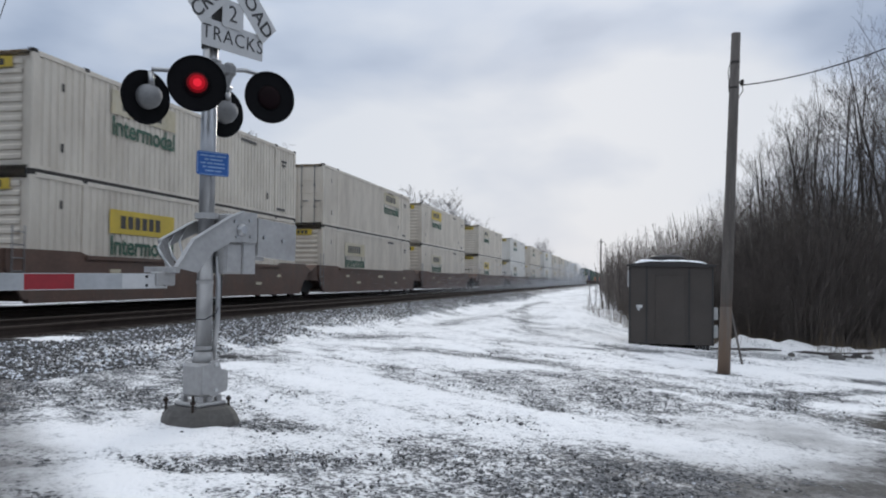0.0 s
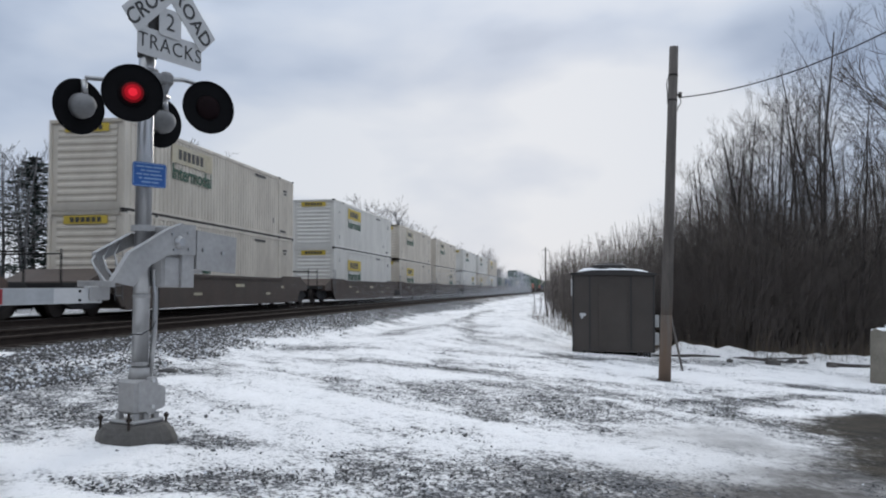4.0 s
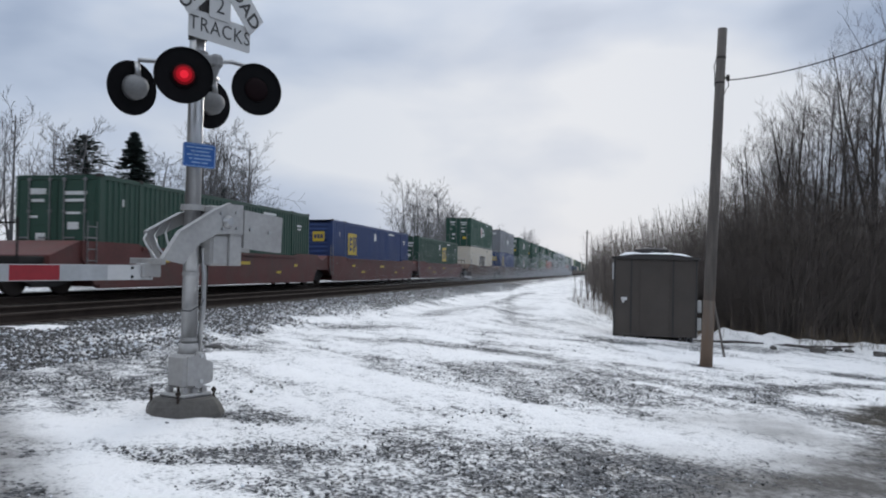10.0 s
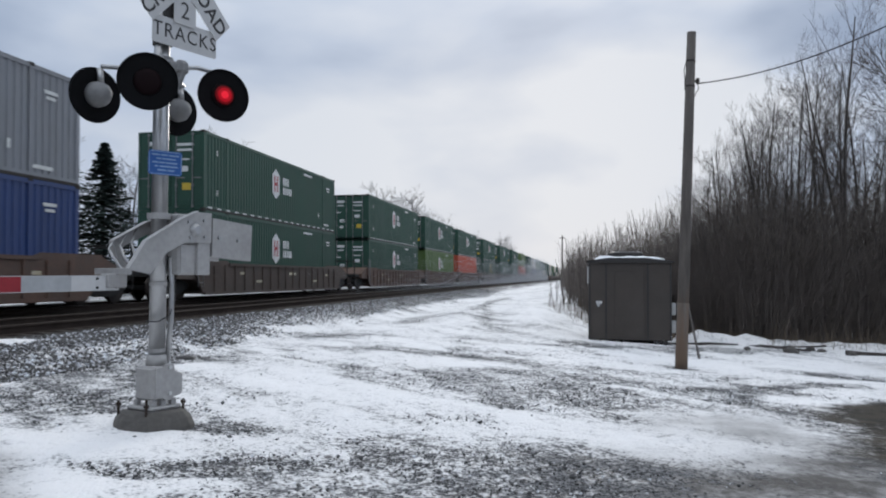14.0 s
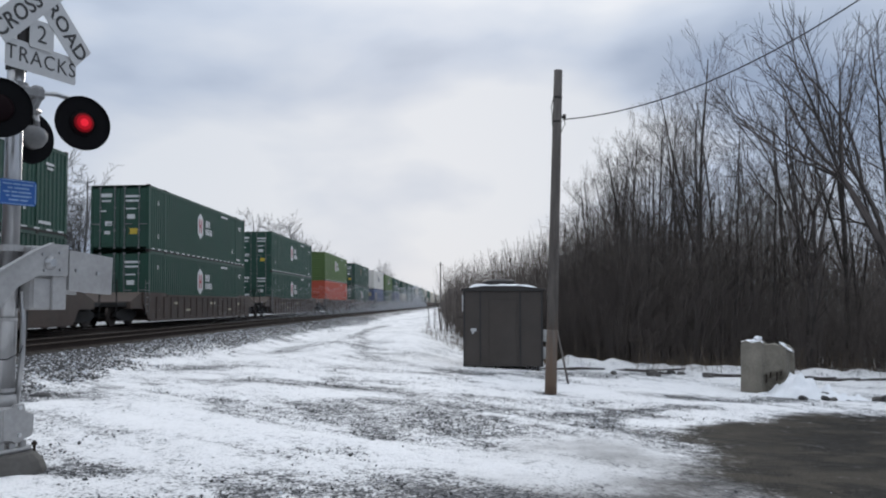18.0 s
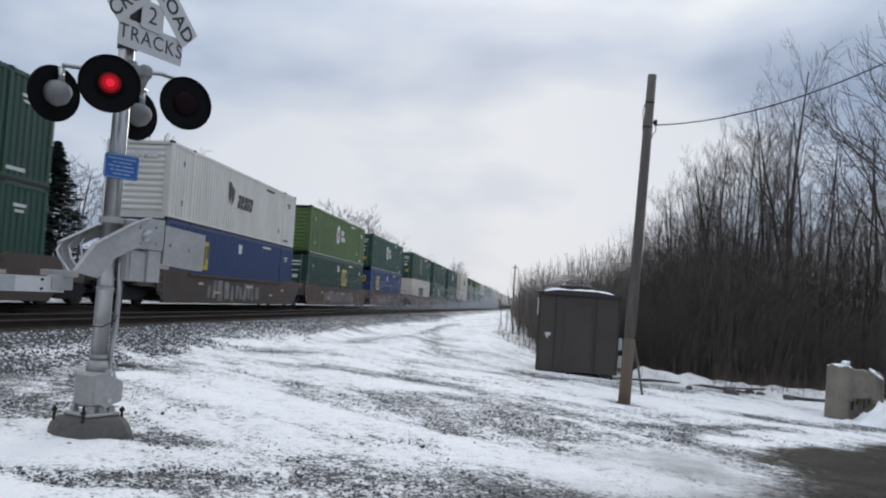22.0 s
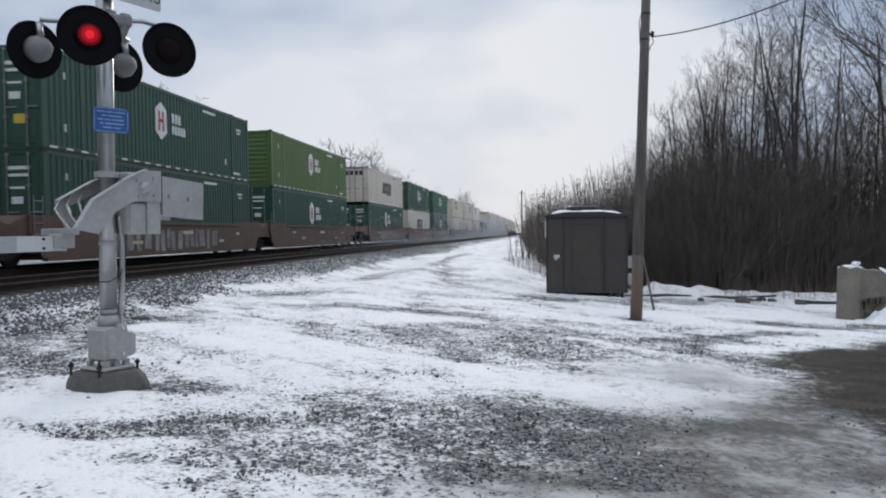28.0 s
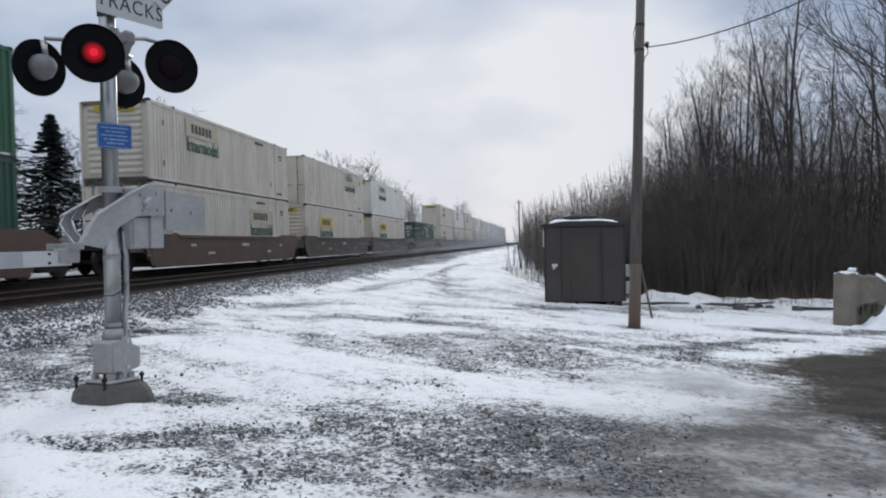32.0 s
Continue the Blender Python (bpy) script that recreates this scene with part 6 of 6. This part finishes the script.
def grow_tall(seed, height, spread, girth, leaders=3, low=0.28, rich=(15, 8, 5), crook=0.05, reach=0.42, fine=0.0032):
    """A tree with straight leaders that keep to their tops, and slender branches that rise from them."""
    r = random.Random(seed)
    trunk, crown = ([], []), ([], [])

    def limb(start, way, length, radius, level, count):
        segs = (7, 4, 3, 2)[level]
        points, p, d = [start], start.copy(), way.normalized()
        for k in range(segs):
            d = (d + Vector((r.uniform(-1, 1), r.uniform(-1, 1), r.uniform(-0.5, 0.5))) * (crook if level == 0 else 0.16) + Vector((0, 0, 0.03 + 0.05 * level))).normalized()
            p = p + d * (length / segs)
            points.append(p.copy())
        radii = [max(radius * (1 - 0.82 * k / segs), fine) for k in range(segs + 1)]
        add_limb(trunk if level == 0 else crown, points, radii, (7, 4, 3, 3)[level])
        if level == 3:
            return
        for k in range(count[level]):
            start_u = low if level == 0 else 0.12
            u = start_u + (0.985 - start_u) * (k + r.random()) / count[level]
            i = min(int(u * segs), segs - 1)
            q = points[i].lerp(points[i + 1], u * segs - i)
            axis = (points[i + 1] - points[i]).normalized()
            far = (length * reach * (1.12 - 0.78 * u) if level == 0 else length * (0.55 - 0.2 * u)) * r.uniform(0.65, 1.25)
            limb(q, tilted(r, axis, spread * r.uniform(0.7, 1.3) * (1.0 if level == 0 else 1.15)), far, max(radius * (1 - 0.82 * u) * (0.42 if level == 0 else 0.5), fine), level + 1, count)

    limb(Vector((0, 0, -0.3)), Vector((0, 0, 1)), height, girth, 0, rich)
    for k in range(leaders - 1):
        u = r.uniform(0.10, 0.34)
        limb(Vector((0, 0, u * height)), tilted(r, Vector((0, 0, 1)), r.uniform(0.16, 0.30)), height * (1 - u) * r.uniform(0.72, 0.95), girth * 0.62, 0, tuple(max(3, int(c * 0.75)) for c in rich))
    return trunk, crown


def grow_forked(seed, height, spread, girth, levels=6, low=0.28, stems=4, crook=0.11, rise=0.04, keep=0.78):
    """A tree whose trunk forks again and again into crooked, spreading limbs."""
    r = random.Random(seed)
    trunk, crown = ([], []), ([], [])

    def limb(start, way, length, radius, level):
        segs = 5 if level == 0 else 4 if level < 3 else 3
        points, p, d = [start], start.copy(), way.normalized()
        for k in range(segs):
            d = (d + Vector((r.uniform(-1, 1), r.uniform(-1, 1), r.uniform(-0.7, 0.7))) * crook * (0.5 if level == 0 else 1.6) + Vector((0, 0, rise))).normalized()
            p = p + d * (length / segs)
            points.append(p.copy())
        tip = 0.78 if level < levels else 0.35
        add_limb(trunk if level == 0 else crown, points, [max(radius * (1 - (1 - tip) * k / segs), 0.0035) for k in range(segs + 1)], 7 if level == 0 else 5 if level < 3 else 3)
        if level >= levels:
            return
        n = stems if level == 0 else 3 if r.random() < 0.2 else 2
        for k in range(n):
            main = k == 0 and level > 0
            limb(points[-1], tilted(r, d, spread * (r.uniform(0.2, 0.6) if main else r.uniform(0.7, 1.35))), length * keep * r.uniform(0.85, 1.1) * (1.0 if main else 0.88), radius * tip * (0.82 if main else 0.62), level + 1)
        if level:
            i = r.randrange(segs)
            limb(points[i].lerp(points[i + 1], r.random()), tilted(r, d, r.uniform(0.5, 1.0)), length * r.uniform(0.45, 0.9), radius * 0.34, max(level + 2, levels - 1))

    limb(Vector((0, 0, -0.3)), Vector((0.03, 0, 1)), low * 8.0, girth, 0)
    size = height / max(p.z for p in crown[0])
    return tuple(([p * size for p in v], f) for v, f in (trunk, crown))


def tree_meshes(grown, bark, twig):
    trunk, crown = grown
    return sheet("trunk", [tuple(p) for p in trunk[0]], trunk[1], bark), sheet("crown", [tuple(p) for p in crown[0]], crown[1], twig)


def plant(meshes, m, label, name="bare_tree", group="woodland trees"):
    ob = thing(name, m, label, "tree", group)
    part("trunk", meshes[0], None, ob)
    part("crown", meshes[1], None, ob)
    return ob


KINDS = [tree_meshes(grown, M_BARK, M_TWIG) for grown in (
    grow_tall(11, 11.0, 0.62, 0.105, 3, 0.26),
    grow_tall(12, 9.5, 0.72, 0.085, 2, 0.24),
    grow_tall(13, 8.0, 0.66, 0.060, 2, 0.22, (13, 7, 4)),
    grow_forked(14, 9.5, 0.40, 0.105),
    grow_tall(15, 6.0, 0.70, 0.042, 2, 0.15, (11, 6, 4)),
)]
TREE_LABELS = ("tall bare tree with upswept branches at the wood's edge", "bare broad-crowned winter tree in the wood", "slender bare winter tree with fine twigs", "old bare tree with crooked spreading limbs", "young bare tree among the brush")
EDGE = [(26, 21.5), (14, 24.2), (8, 24.8), (4.4, 24.0), (2.4, 26.0), (0.8, 32.5), (-0.4, 51.0), (-1.4, 78.0), (-3.2, 145.0), (-5.2, 300.0)]


def edge_at(u):
    k = min(int(u), len(EDGE) - 2)
    (x0, y0), (x1, y1) = EDGE[k], EDGE[k + 1]
    f_ = u - k
    d = Vector((x1 - x0, y1 - y0)).normalized()
    return x0 + (x1 - x0) * f_, y0 + (y1 - y0) * f_, d.y, -d.x  # the wood lies to the right of this line


SKYLINE = [(-40, 1.0), (-1.7, 1.1), (-0.6, 2.5), (2.6, 4.0), (5.5, 5.3), (7.3, 7.0), (9.0, 10.8), (10.4, 11.9), (13.3, 14.4), (20, 18), (40, 22)]
DENSE = [(-40, 0.6), (-1.7, 1.0), (-0.6, 2.5), (0.6, 3.0), (3.9, 4.4), (7.0, 5.9), (10.0, 6.5), (13.0, 6.2), (21, 5.6), (40, 5.6)]
TALLS = [max(v_.co.z for m_ in pair for v_ in m_.vertices) for pair in KINDS]


def skyline(x, y):
    """Height of the wood's outline, over the ground, where a tree stands."""
    return outline_height(x, y, SKYLINE)


def outline_height(x, y, line):
    az = math.degrees(math.atan2(x, y))
    return 1.6 + math.hypot(x, y) * math.tan(radians(float(np.interp(az, [a for a, _ in line], [b for _, b in line]))))


r = random.Random(77)
spots = []
# the trees that stand out of the wood: bearing to the right of the railway's line, elevation of the top, distance, kind
for az, el, far, kind in (
    (16.3, 17.8, 28.0, 0), (13.6, 13.6, 29.0, 1), (11.2, 11.6, 30.0, 0), (9.4, 10.2, 31.0, 1), (8.0, 8.6, 33.0, 2), (18.4, 14.6, 28.5, 1), (20.8, 14.0, 29.5, 1), (22.8, 15.5, 28.0, 3), (14.9, 14.4, 32.0, 0),
    (12.3, 12.2, 33.0, 2), (27.6, 20.5, 27.0, 3), (25.0, 18.0, 30.0, 0), (29.8, 21.0, 28.0, 3), (17.4, 15.6, 31.0, 2), (21.6, 15.0, 31.0, 1), (10.2, 9.8, 34.0, 4), (19.6, 12.8, 30.0, 2), (22.4, 14.5, 32.0, 0), (15.6, 12.6, 29.5, 4),
    (9.0, 9.8, 32.0, 0), (10.7, 11.6, 31.0, 2), (12.0, 13.2, 30.0, 0), (8.5, 8.2, 30.0, 2), (14.3, 14.4, 30.0, 2), (11.7, 10.6, 28.0, 4), (13.0, 12.2, 31.5, 1),
    (7.0, 7.2, 36.0, 2), (6.0, 5.9, 38.0, 4), (4.8, 5.2, 42.0, 2), (3.6, 4.6, 47.0, 4), (2.4, 4.0, 54.0, 2), (1.4, 3.5, 62.0, 4), (0.5, 3.0, 70.0, 2), (5.3, 5.2, 44.0, 4), (12.9, 11.2, 27.5, 4), (27.8, 19.0, 31.0, 1), (31.0, 22.0, 30.0, 1), (33.5, 24.0, 28.0, 3),
):
    spots.append((far * math.sin(radians(az)), far * math.cos(radians(az)), kind, (1.7 + far * math.tan(radians(el * (1.07 if az < 18 else 1.0)))) / TALLS[kind]))
FREE = len(spots)
for k in range(80):
    u = r.uniform(0.8, 5.0) if k % 3 else r.random() * (len(EDGE) - 1.01)
    x, y, ox, oy = edge_at(u)
    off = 1.2 + 12 * r.random() ** 1.3
    big = 1.0 if y < 30 else 0.72 if y < 60 else 0.8
    spots.append((x + ox * off * (1 if y > 30 else 0.7), y + oy * off, r.choice((1, 2, 2, 4, 4)), big * r.uniform(0.7, 1.1)))
for k, (x, y, kind, scale) in enumerate(spots):
    scale = scale if k < FREE else min(scale, skyline(x, y) * r.uniform(0.5, 0.88) / TALLS[kind])
    plant(KINDS[kind], Matrix.LocRotScale((x, y, float(ground_z(x, y))), Euler((0, 0, r.uniform(0, 6.28))), (scale, scale, scale)), TREE_LABELS[kind])


def thicket(name, count, area, tall, material, label, twigs=3, girth=0.012, sway=0.22):
    """A tangle of thin stems with side twigs."""
    v, f = [], []

    def rod(p0, p1, p2, r0):
        base = len(v)
        for p, rr in ((p0, r0), (p1, r0 * 0.75), (p2, r0 * 0.3)):
            for k in range(3):
                a_ = k * math.tau / 3
                v.append((p[0] + rr * math.cos(a_), p[1] + rr * math.sin(a_), p[2]))
        for i in (0, 3):
            for k in range(3):
                f.append((base + i + k, base + i + (k + 1) % 3, base + i + 3 + (k + 1) % 3, base + i + 3 + k))

    rr = random.Random(len(name) * 7)
    for _ in range(count):
        x, y, k = area(rr)
        z = float(ground_z(x, y)) - 0.1
        h = tall(x, y, rr) * k
        open_ground = x < 5 or y > 30
        wide = sway * (0.5 if open_ground else 1.0)
        lx, ly = max(-0.18 if x < 9 else -0.7, min(0.7, rr.gauss(0, wide))) * h, rr.gauss(0, wide) * h
        g = girth * rr.uniform(0.6, 1.6) * max(1.0, math.hypot(x, y) / 50) * (0.6 if open_ground and name == "wood_thicket" else 1.0)
        mid = (x + lx * 0.4, y + ly * 0.4, z + h * 0.55)
        rod((x, y, z), mid, (x + lx, y + ly, z + h), g)
        for _ in range(twigs):
            u = rr.uniform(0.25, 0.9)
            p0 = (x + lx * u * 0.8, y + ly * u * 0.8, z + h * u)
            a_, s = rr.uniform(0, 6.28), h * min(rr.uniform(0.16, 0.48), (0.8 if open_ground else 1.2) / h)
            p2 = (p0[0] + s * math.cos(a_), p0[1] + s * math.sin(a_), p0[2] + s * rr.uniform(-0.3, 0.75))
            base = len(v)
            for p, w in ((p0, g * 0.6), (p2, g * 0.25)):
                v += [(p[0] + w, p[1], p[2]), (p[0] - 0.5 * w, p[1] + 0.87 * w, p[2]), (p[0] - 0.5 * w, p[1] - 0.87 * w, p[2])]
            for k in range(3):
                f.append((base + k, base + (k + 1) % 3, base + 3 + (k + 1) % 3, base + 3 + k))
    return tagged(new(name, sheet(name, v, f, material)), label, "brush", kind="stuff")


def wood_area(rr):
    pick = rr.random()
    u = rr.uniform(0.6, 3.6) if pick < 0.55 else rr.uniform(3.2, 6.0) if pick < 0.75 else rr.random() * (len(EDGE) - 1.01)
    x, y, ox, oy = edge_at(u)
    off = 0.2 + (9 if u < 3.6 else 6) * rr.random() ** 1.4
    return x + ox * off * (1 if y > 30 else 0.8) + rr.gauss(0, 0.3), y + oy * off + rr.gauss(0, 0.3), 0.55 + 0.45 * min(1.0, off / 2.5)


def dense_tall(x, y, rr):
    return outline_height(x, y, DENSE) * (0.42 + (0.62 if x < 5 or y > 30 else 0.72) * rr.random() ** 1.3)


thicket("wood_thicket", 8200, wood_area, dense_tall, M_BRUSH, "dense brown leafless thicket filling the edge of the wood", 8, 0.0070, 0.7)


def fringe_area(rr):
    u = rr.uniform(3.3, 5.6) if rr.random() < 0.78 else rr.uniform(5.4, 8.9)
    x, y, ox, oy = edge_at(u)
    off = 0.05 + 4.5 * rr.random() ** 2.0
    return x + ox * off + rr.gauss(0, 0.15), y + oy * off, 0.5 + 0.5 * min(1.0, off / 1.5)


thicket("wood_fringe", 9000, fringe_area, lambda x, y, rr: outline_height(x, y, DENSE) * (0.3 + 0.75 * rr.random() ** 0.8), M_BRUSH, "low dense leafless brush at the wood's fringe", 7, 0.0042, 0.8)


def deep_area(rr):
    x, y, ox, oy = edge_at(rr.uniform(0.0, 4.6))
    off = 9 + 22 * rr.random()
    return x + ox * off, y + oy * off, 1.0


thicket("deep_woods", 1700, deep_area, lambda x, y, rr: outline_height(x, y, DENSE) * rr.uniform(0.6, 1.15), M_BRUSH, "dim leafless woods behind the thicket", 6, 0.024, 0.35)


def weed_area(rr):
    u = rr.random() * 5.5
    x, y, ox, oy = edge_at(u)
    off = -2.0 + 2.6 * rr.random()
    return x + ox * off, y + oy * off, 1.0


thicket("dry_weeds", 1300, weed_area, lambda x, y, rr: rr.uniform(0.25, 0.5) + 0.6 * rr.random() ** 3, M_GRASS, "dry tan weeds and grass stalks in the snow before the wood", 2, 0.006)

# ---- beyond the railway: a row of bare trees, haze put into their colour, two evergreens ----
FAR_KINDS = [tree_meshes(grow_tall(21 + k, tall, wide, 0.15, 2, 0.2, (12, 6, 4), 0.06, 0.46, 0.011), M_HAZED_TWIG, M_HAZED_TWIG) for k, (tall, wide) in enumerate(((10.5, 0.75), (9.5, 0.85), (11.0, 0.70)))]
r = random.Random(5)
far_spots = [(-31, 61, 0, 1.12), (-33, 63.5, 2, 1.08), (-31, 66.5, 1, 1.25), (-34, 69, 2, 1.1), (-29, 58, 1, 1.0), (-31, 125, 0, 1.35), (-32, 137, 1, 1.5), (-30, 146, 2, 1.35), (-33, 152, 0, 1.45), (-33, 41, 2, 0.85), (-31, 44, 0, 0.85), (-32, 38.5, 1, 0.72), (-34, 40.5, 1, 0.7), (-33, 45.0, 0, 0.85), (-34, 48.6, 1, 0.95), (-33, 57.0, 1, 0.95), (-35, 59.0, 0, 0.9), (-32, 62.5, 1, 1.0), (-34, 65.5, 0, 0.95), (-32, 67.5, 1, 1.05), (-35, 70.5, 2, 0.85), (-34, 79.0, 1, 0.7), (-33, 82.0, 0, 0.6), (-36, 52.0, 2, 0.8), (-30, 160, 0, 1.25), (-32, 170, 2, 1.15), (-31, 178, 1, 1.4), (-31, 205, 0, 1.2), (-33, 215, 1, 1.35), (-30, 132, 1, 1.15), (-32, 126, 2, 0.9), (-31, 140, 0, 1.0)]
for k in range(24):
    y = 150 + 260 * r.random() ** 1.2
    far_spots.append((-27 - 14 * r.random(), y, r.randrange(3), r.uniform(1.0, 1.4)))
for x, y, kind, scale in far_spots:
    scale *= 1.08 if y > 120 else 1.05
    plant(FAR_KINDS[kind], Matrix.LocRotScale((x, y, 0), Euler((0, 0, r.uniform(0, 6.28))), (scale, scale, scale)), "bare tree beyond the railway, distance haze in its grey colour", group="trees beyond the railway")


def conifer(seed, height, width, pine=False):
    rr = random.Random(seed)
    v, f = [], []
    layers = 34
    for k in range(layers):
        u = k / layers
        z = height * (0.10 + 0.9 * u)
        reach = width * ((1 - u) ** 0.85 if not pine else math.sin(math.pi * min(1, 0.25 + 0.75 * u)) ** 0.7) * rr.uniform(0.75, 1.1)
        for j in range(9 if pine else 20):
            a_ = rr.uniform(0, 6.28)
            n = 9
            for i in range(n):
                q = (i + 0.5) / n
                x, y = reach * q * math.cos(a_), reach * q * math.sin(a_)
                zz = z - 0.28 * reach * q + 0.12 * reach * q * q + rr.uniform(-0.1, 0.1)
                s = 0.20 + 0.10 * rr.random()
                b_, t = rr.uniform(0, 6.28), rr.uniform(-0.6, 0.6)
                base = len(v)
                dx, dy = math.cos(b_) * s, math.sin(b_) * s
                v += [(x - dx, y - dy, zz), (x + dy * 0.35, y - dx * 0.35, zz + t * s * 0.5), (x + dx, y + dy, zz - 0.12 * s), (x - dy * 0.35, y + dx * 0.35, zz - t * s * 0.5)]
                f.append((base, base + 1, base + 2, base + 3))
    return v, f


bm = bmesh.new()
tube(bm, [(0, 0, -0.2), (0, 0, 8.8)], [0.16, 0.03], 8)
spruce_trunk = mesh("trunk", bm, M_BARK)
for x, y, height, width, pine, label in ((-30, 48.3, 9.8, 3.7, False, "dark narrow spruce beyond the railway"), (-32, 46.2, 9.3, 3.2, True, "broad dark pine beyond the railway"), (-33, 67.5, 8.2, 2.4, True, "dark pine among the bare trees beyond the railway")):
    ob = thing("conifer", pose(x, y, 0), label, "tree", "evergreens")
    t = part("trunk", spruce_trunk, None, ob)
    t.scale = (1, 1, height / 9.2)
    part("crown", sheet("crown", *conifer(int(y), height, width, pine), M_NEEDLES), None, ob)


def far_area(rr):
    y = 26 + 380 * rr.random() ** 1.3
    return -26 - 10 * rr.random(), y, 1.0


thicket("far_hedge", 2000, far_area, lambda x, y, rr: rr.uniform(0.8, 3.4), M_HAZED_TWIG, "leafless hedge beyond the railway, distance haze in its grey colour", 3, 0.03)


# ---- powder snow that the train whirls up beside its wheels: fine grains in the air ----
M_POWDER = mat("airborne_powder_snow", (0.62, 0.63, 0.65), 0.9, 0, 0.05, 5, 0.5, 0.0)
rng = np.random.default_rng(8)
n = 76000
gy_ = 34 + 240 * rng.random(n) ** 0.85
gx_ = TRACKS_X[1] + 1.6 + 2.4 * rng.random(n) ** 1.5
tall = np.where(rng.random(n) < 0.5, 0.22 + 0.002 * gy_, 0.5 + 0.009 * gy_)
gz_ = 0.25 + np.minimum(rng.exponential(tall), 0.8 + 0.018 * gy_) * (0.3 + 1.2 * fbm(gy_ * 0.09, gx_ * 0.3, 3, 91))
size = 0.003 + 0.00021 * gy_ * rng.uniform(0.6, 1.4, n) * smooth_step(25, 70, gy_)
tri = rng.normal(0, 1, (n, 3, 3)) * size[:, None, None]
v = np.stack([gx_, gy_, gz_], -1)[:, None] + tri
tagged(new("snow_powder", sheet("snow_powder", v.reshape(-1, 3).tolist(), np.arange(3 * n).reshape(-1, 3).tolist(), M_POWDER)), "fine powder snow whirled up beside the passing train", "snow powder", kind="stuff")


lump = thing("flat_stone", pose(-5.94, 11.93, float(ground_z(-5.94, 11.93))), "flat dark stone lying on the snow by the signal", "stone")
bm = bmesh.new()
bmesh.ops.create_icosphere(bm, subdivisions=2, radius=1.0, matrix=Matrix.Diagonal((0.17, 0.12, 0.05, 1)))
for v_ in bm.verts:
    v_.co *= 1 + 0.25 * noise.noise(v_.co * 9)
part("stone_body", bm, M_SHED_DARK, lump)

motions()
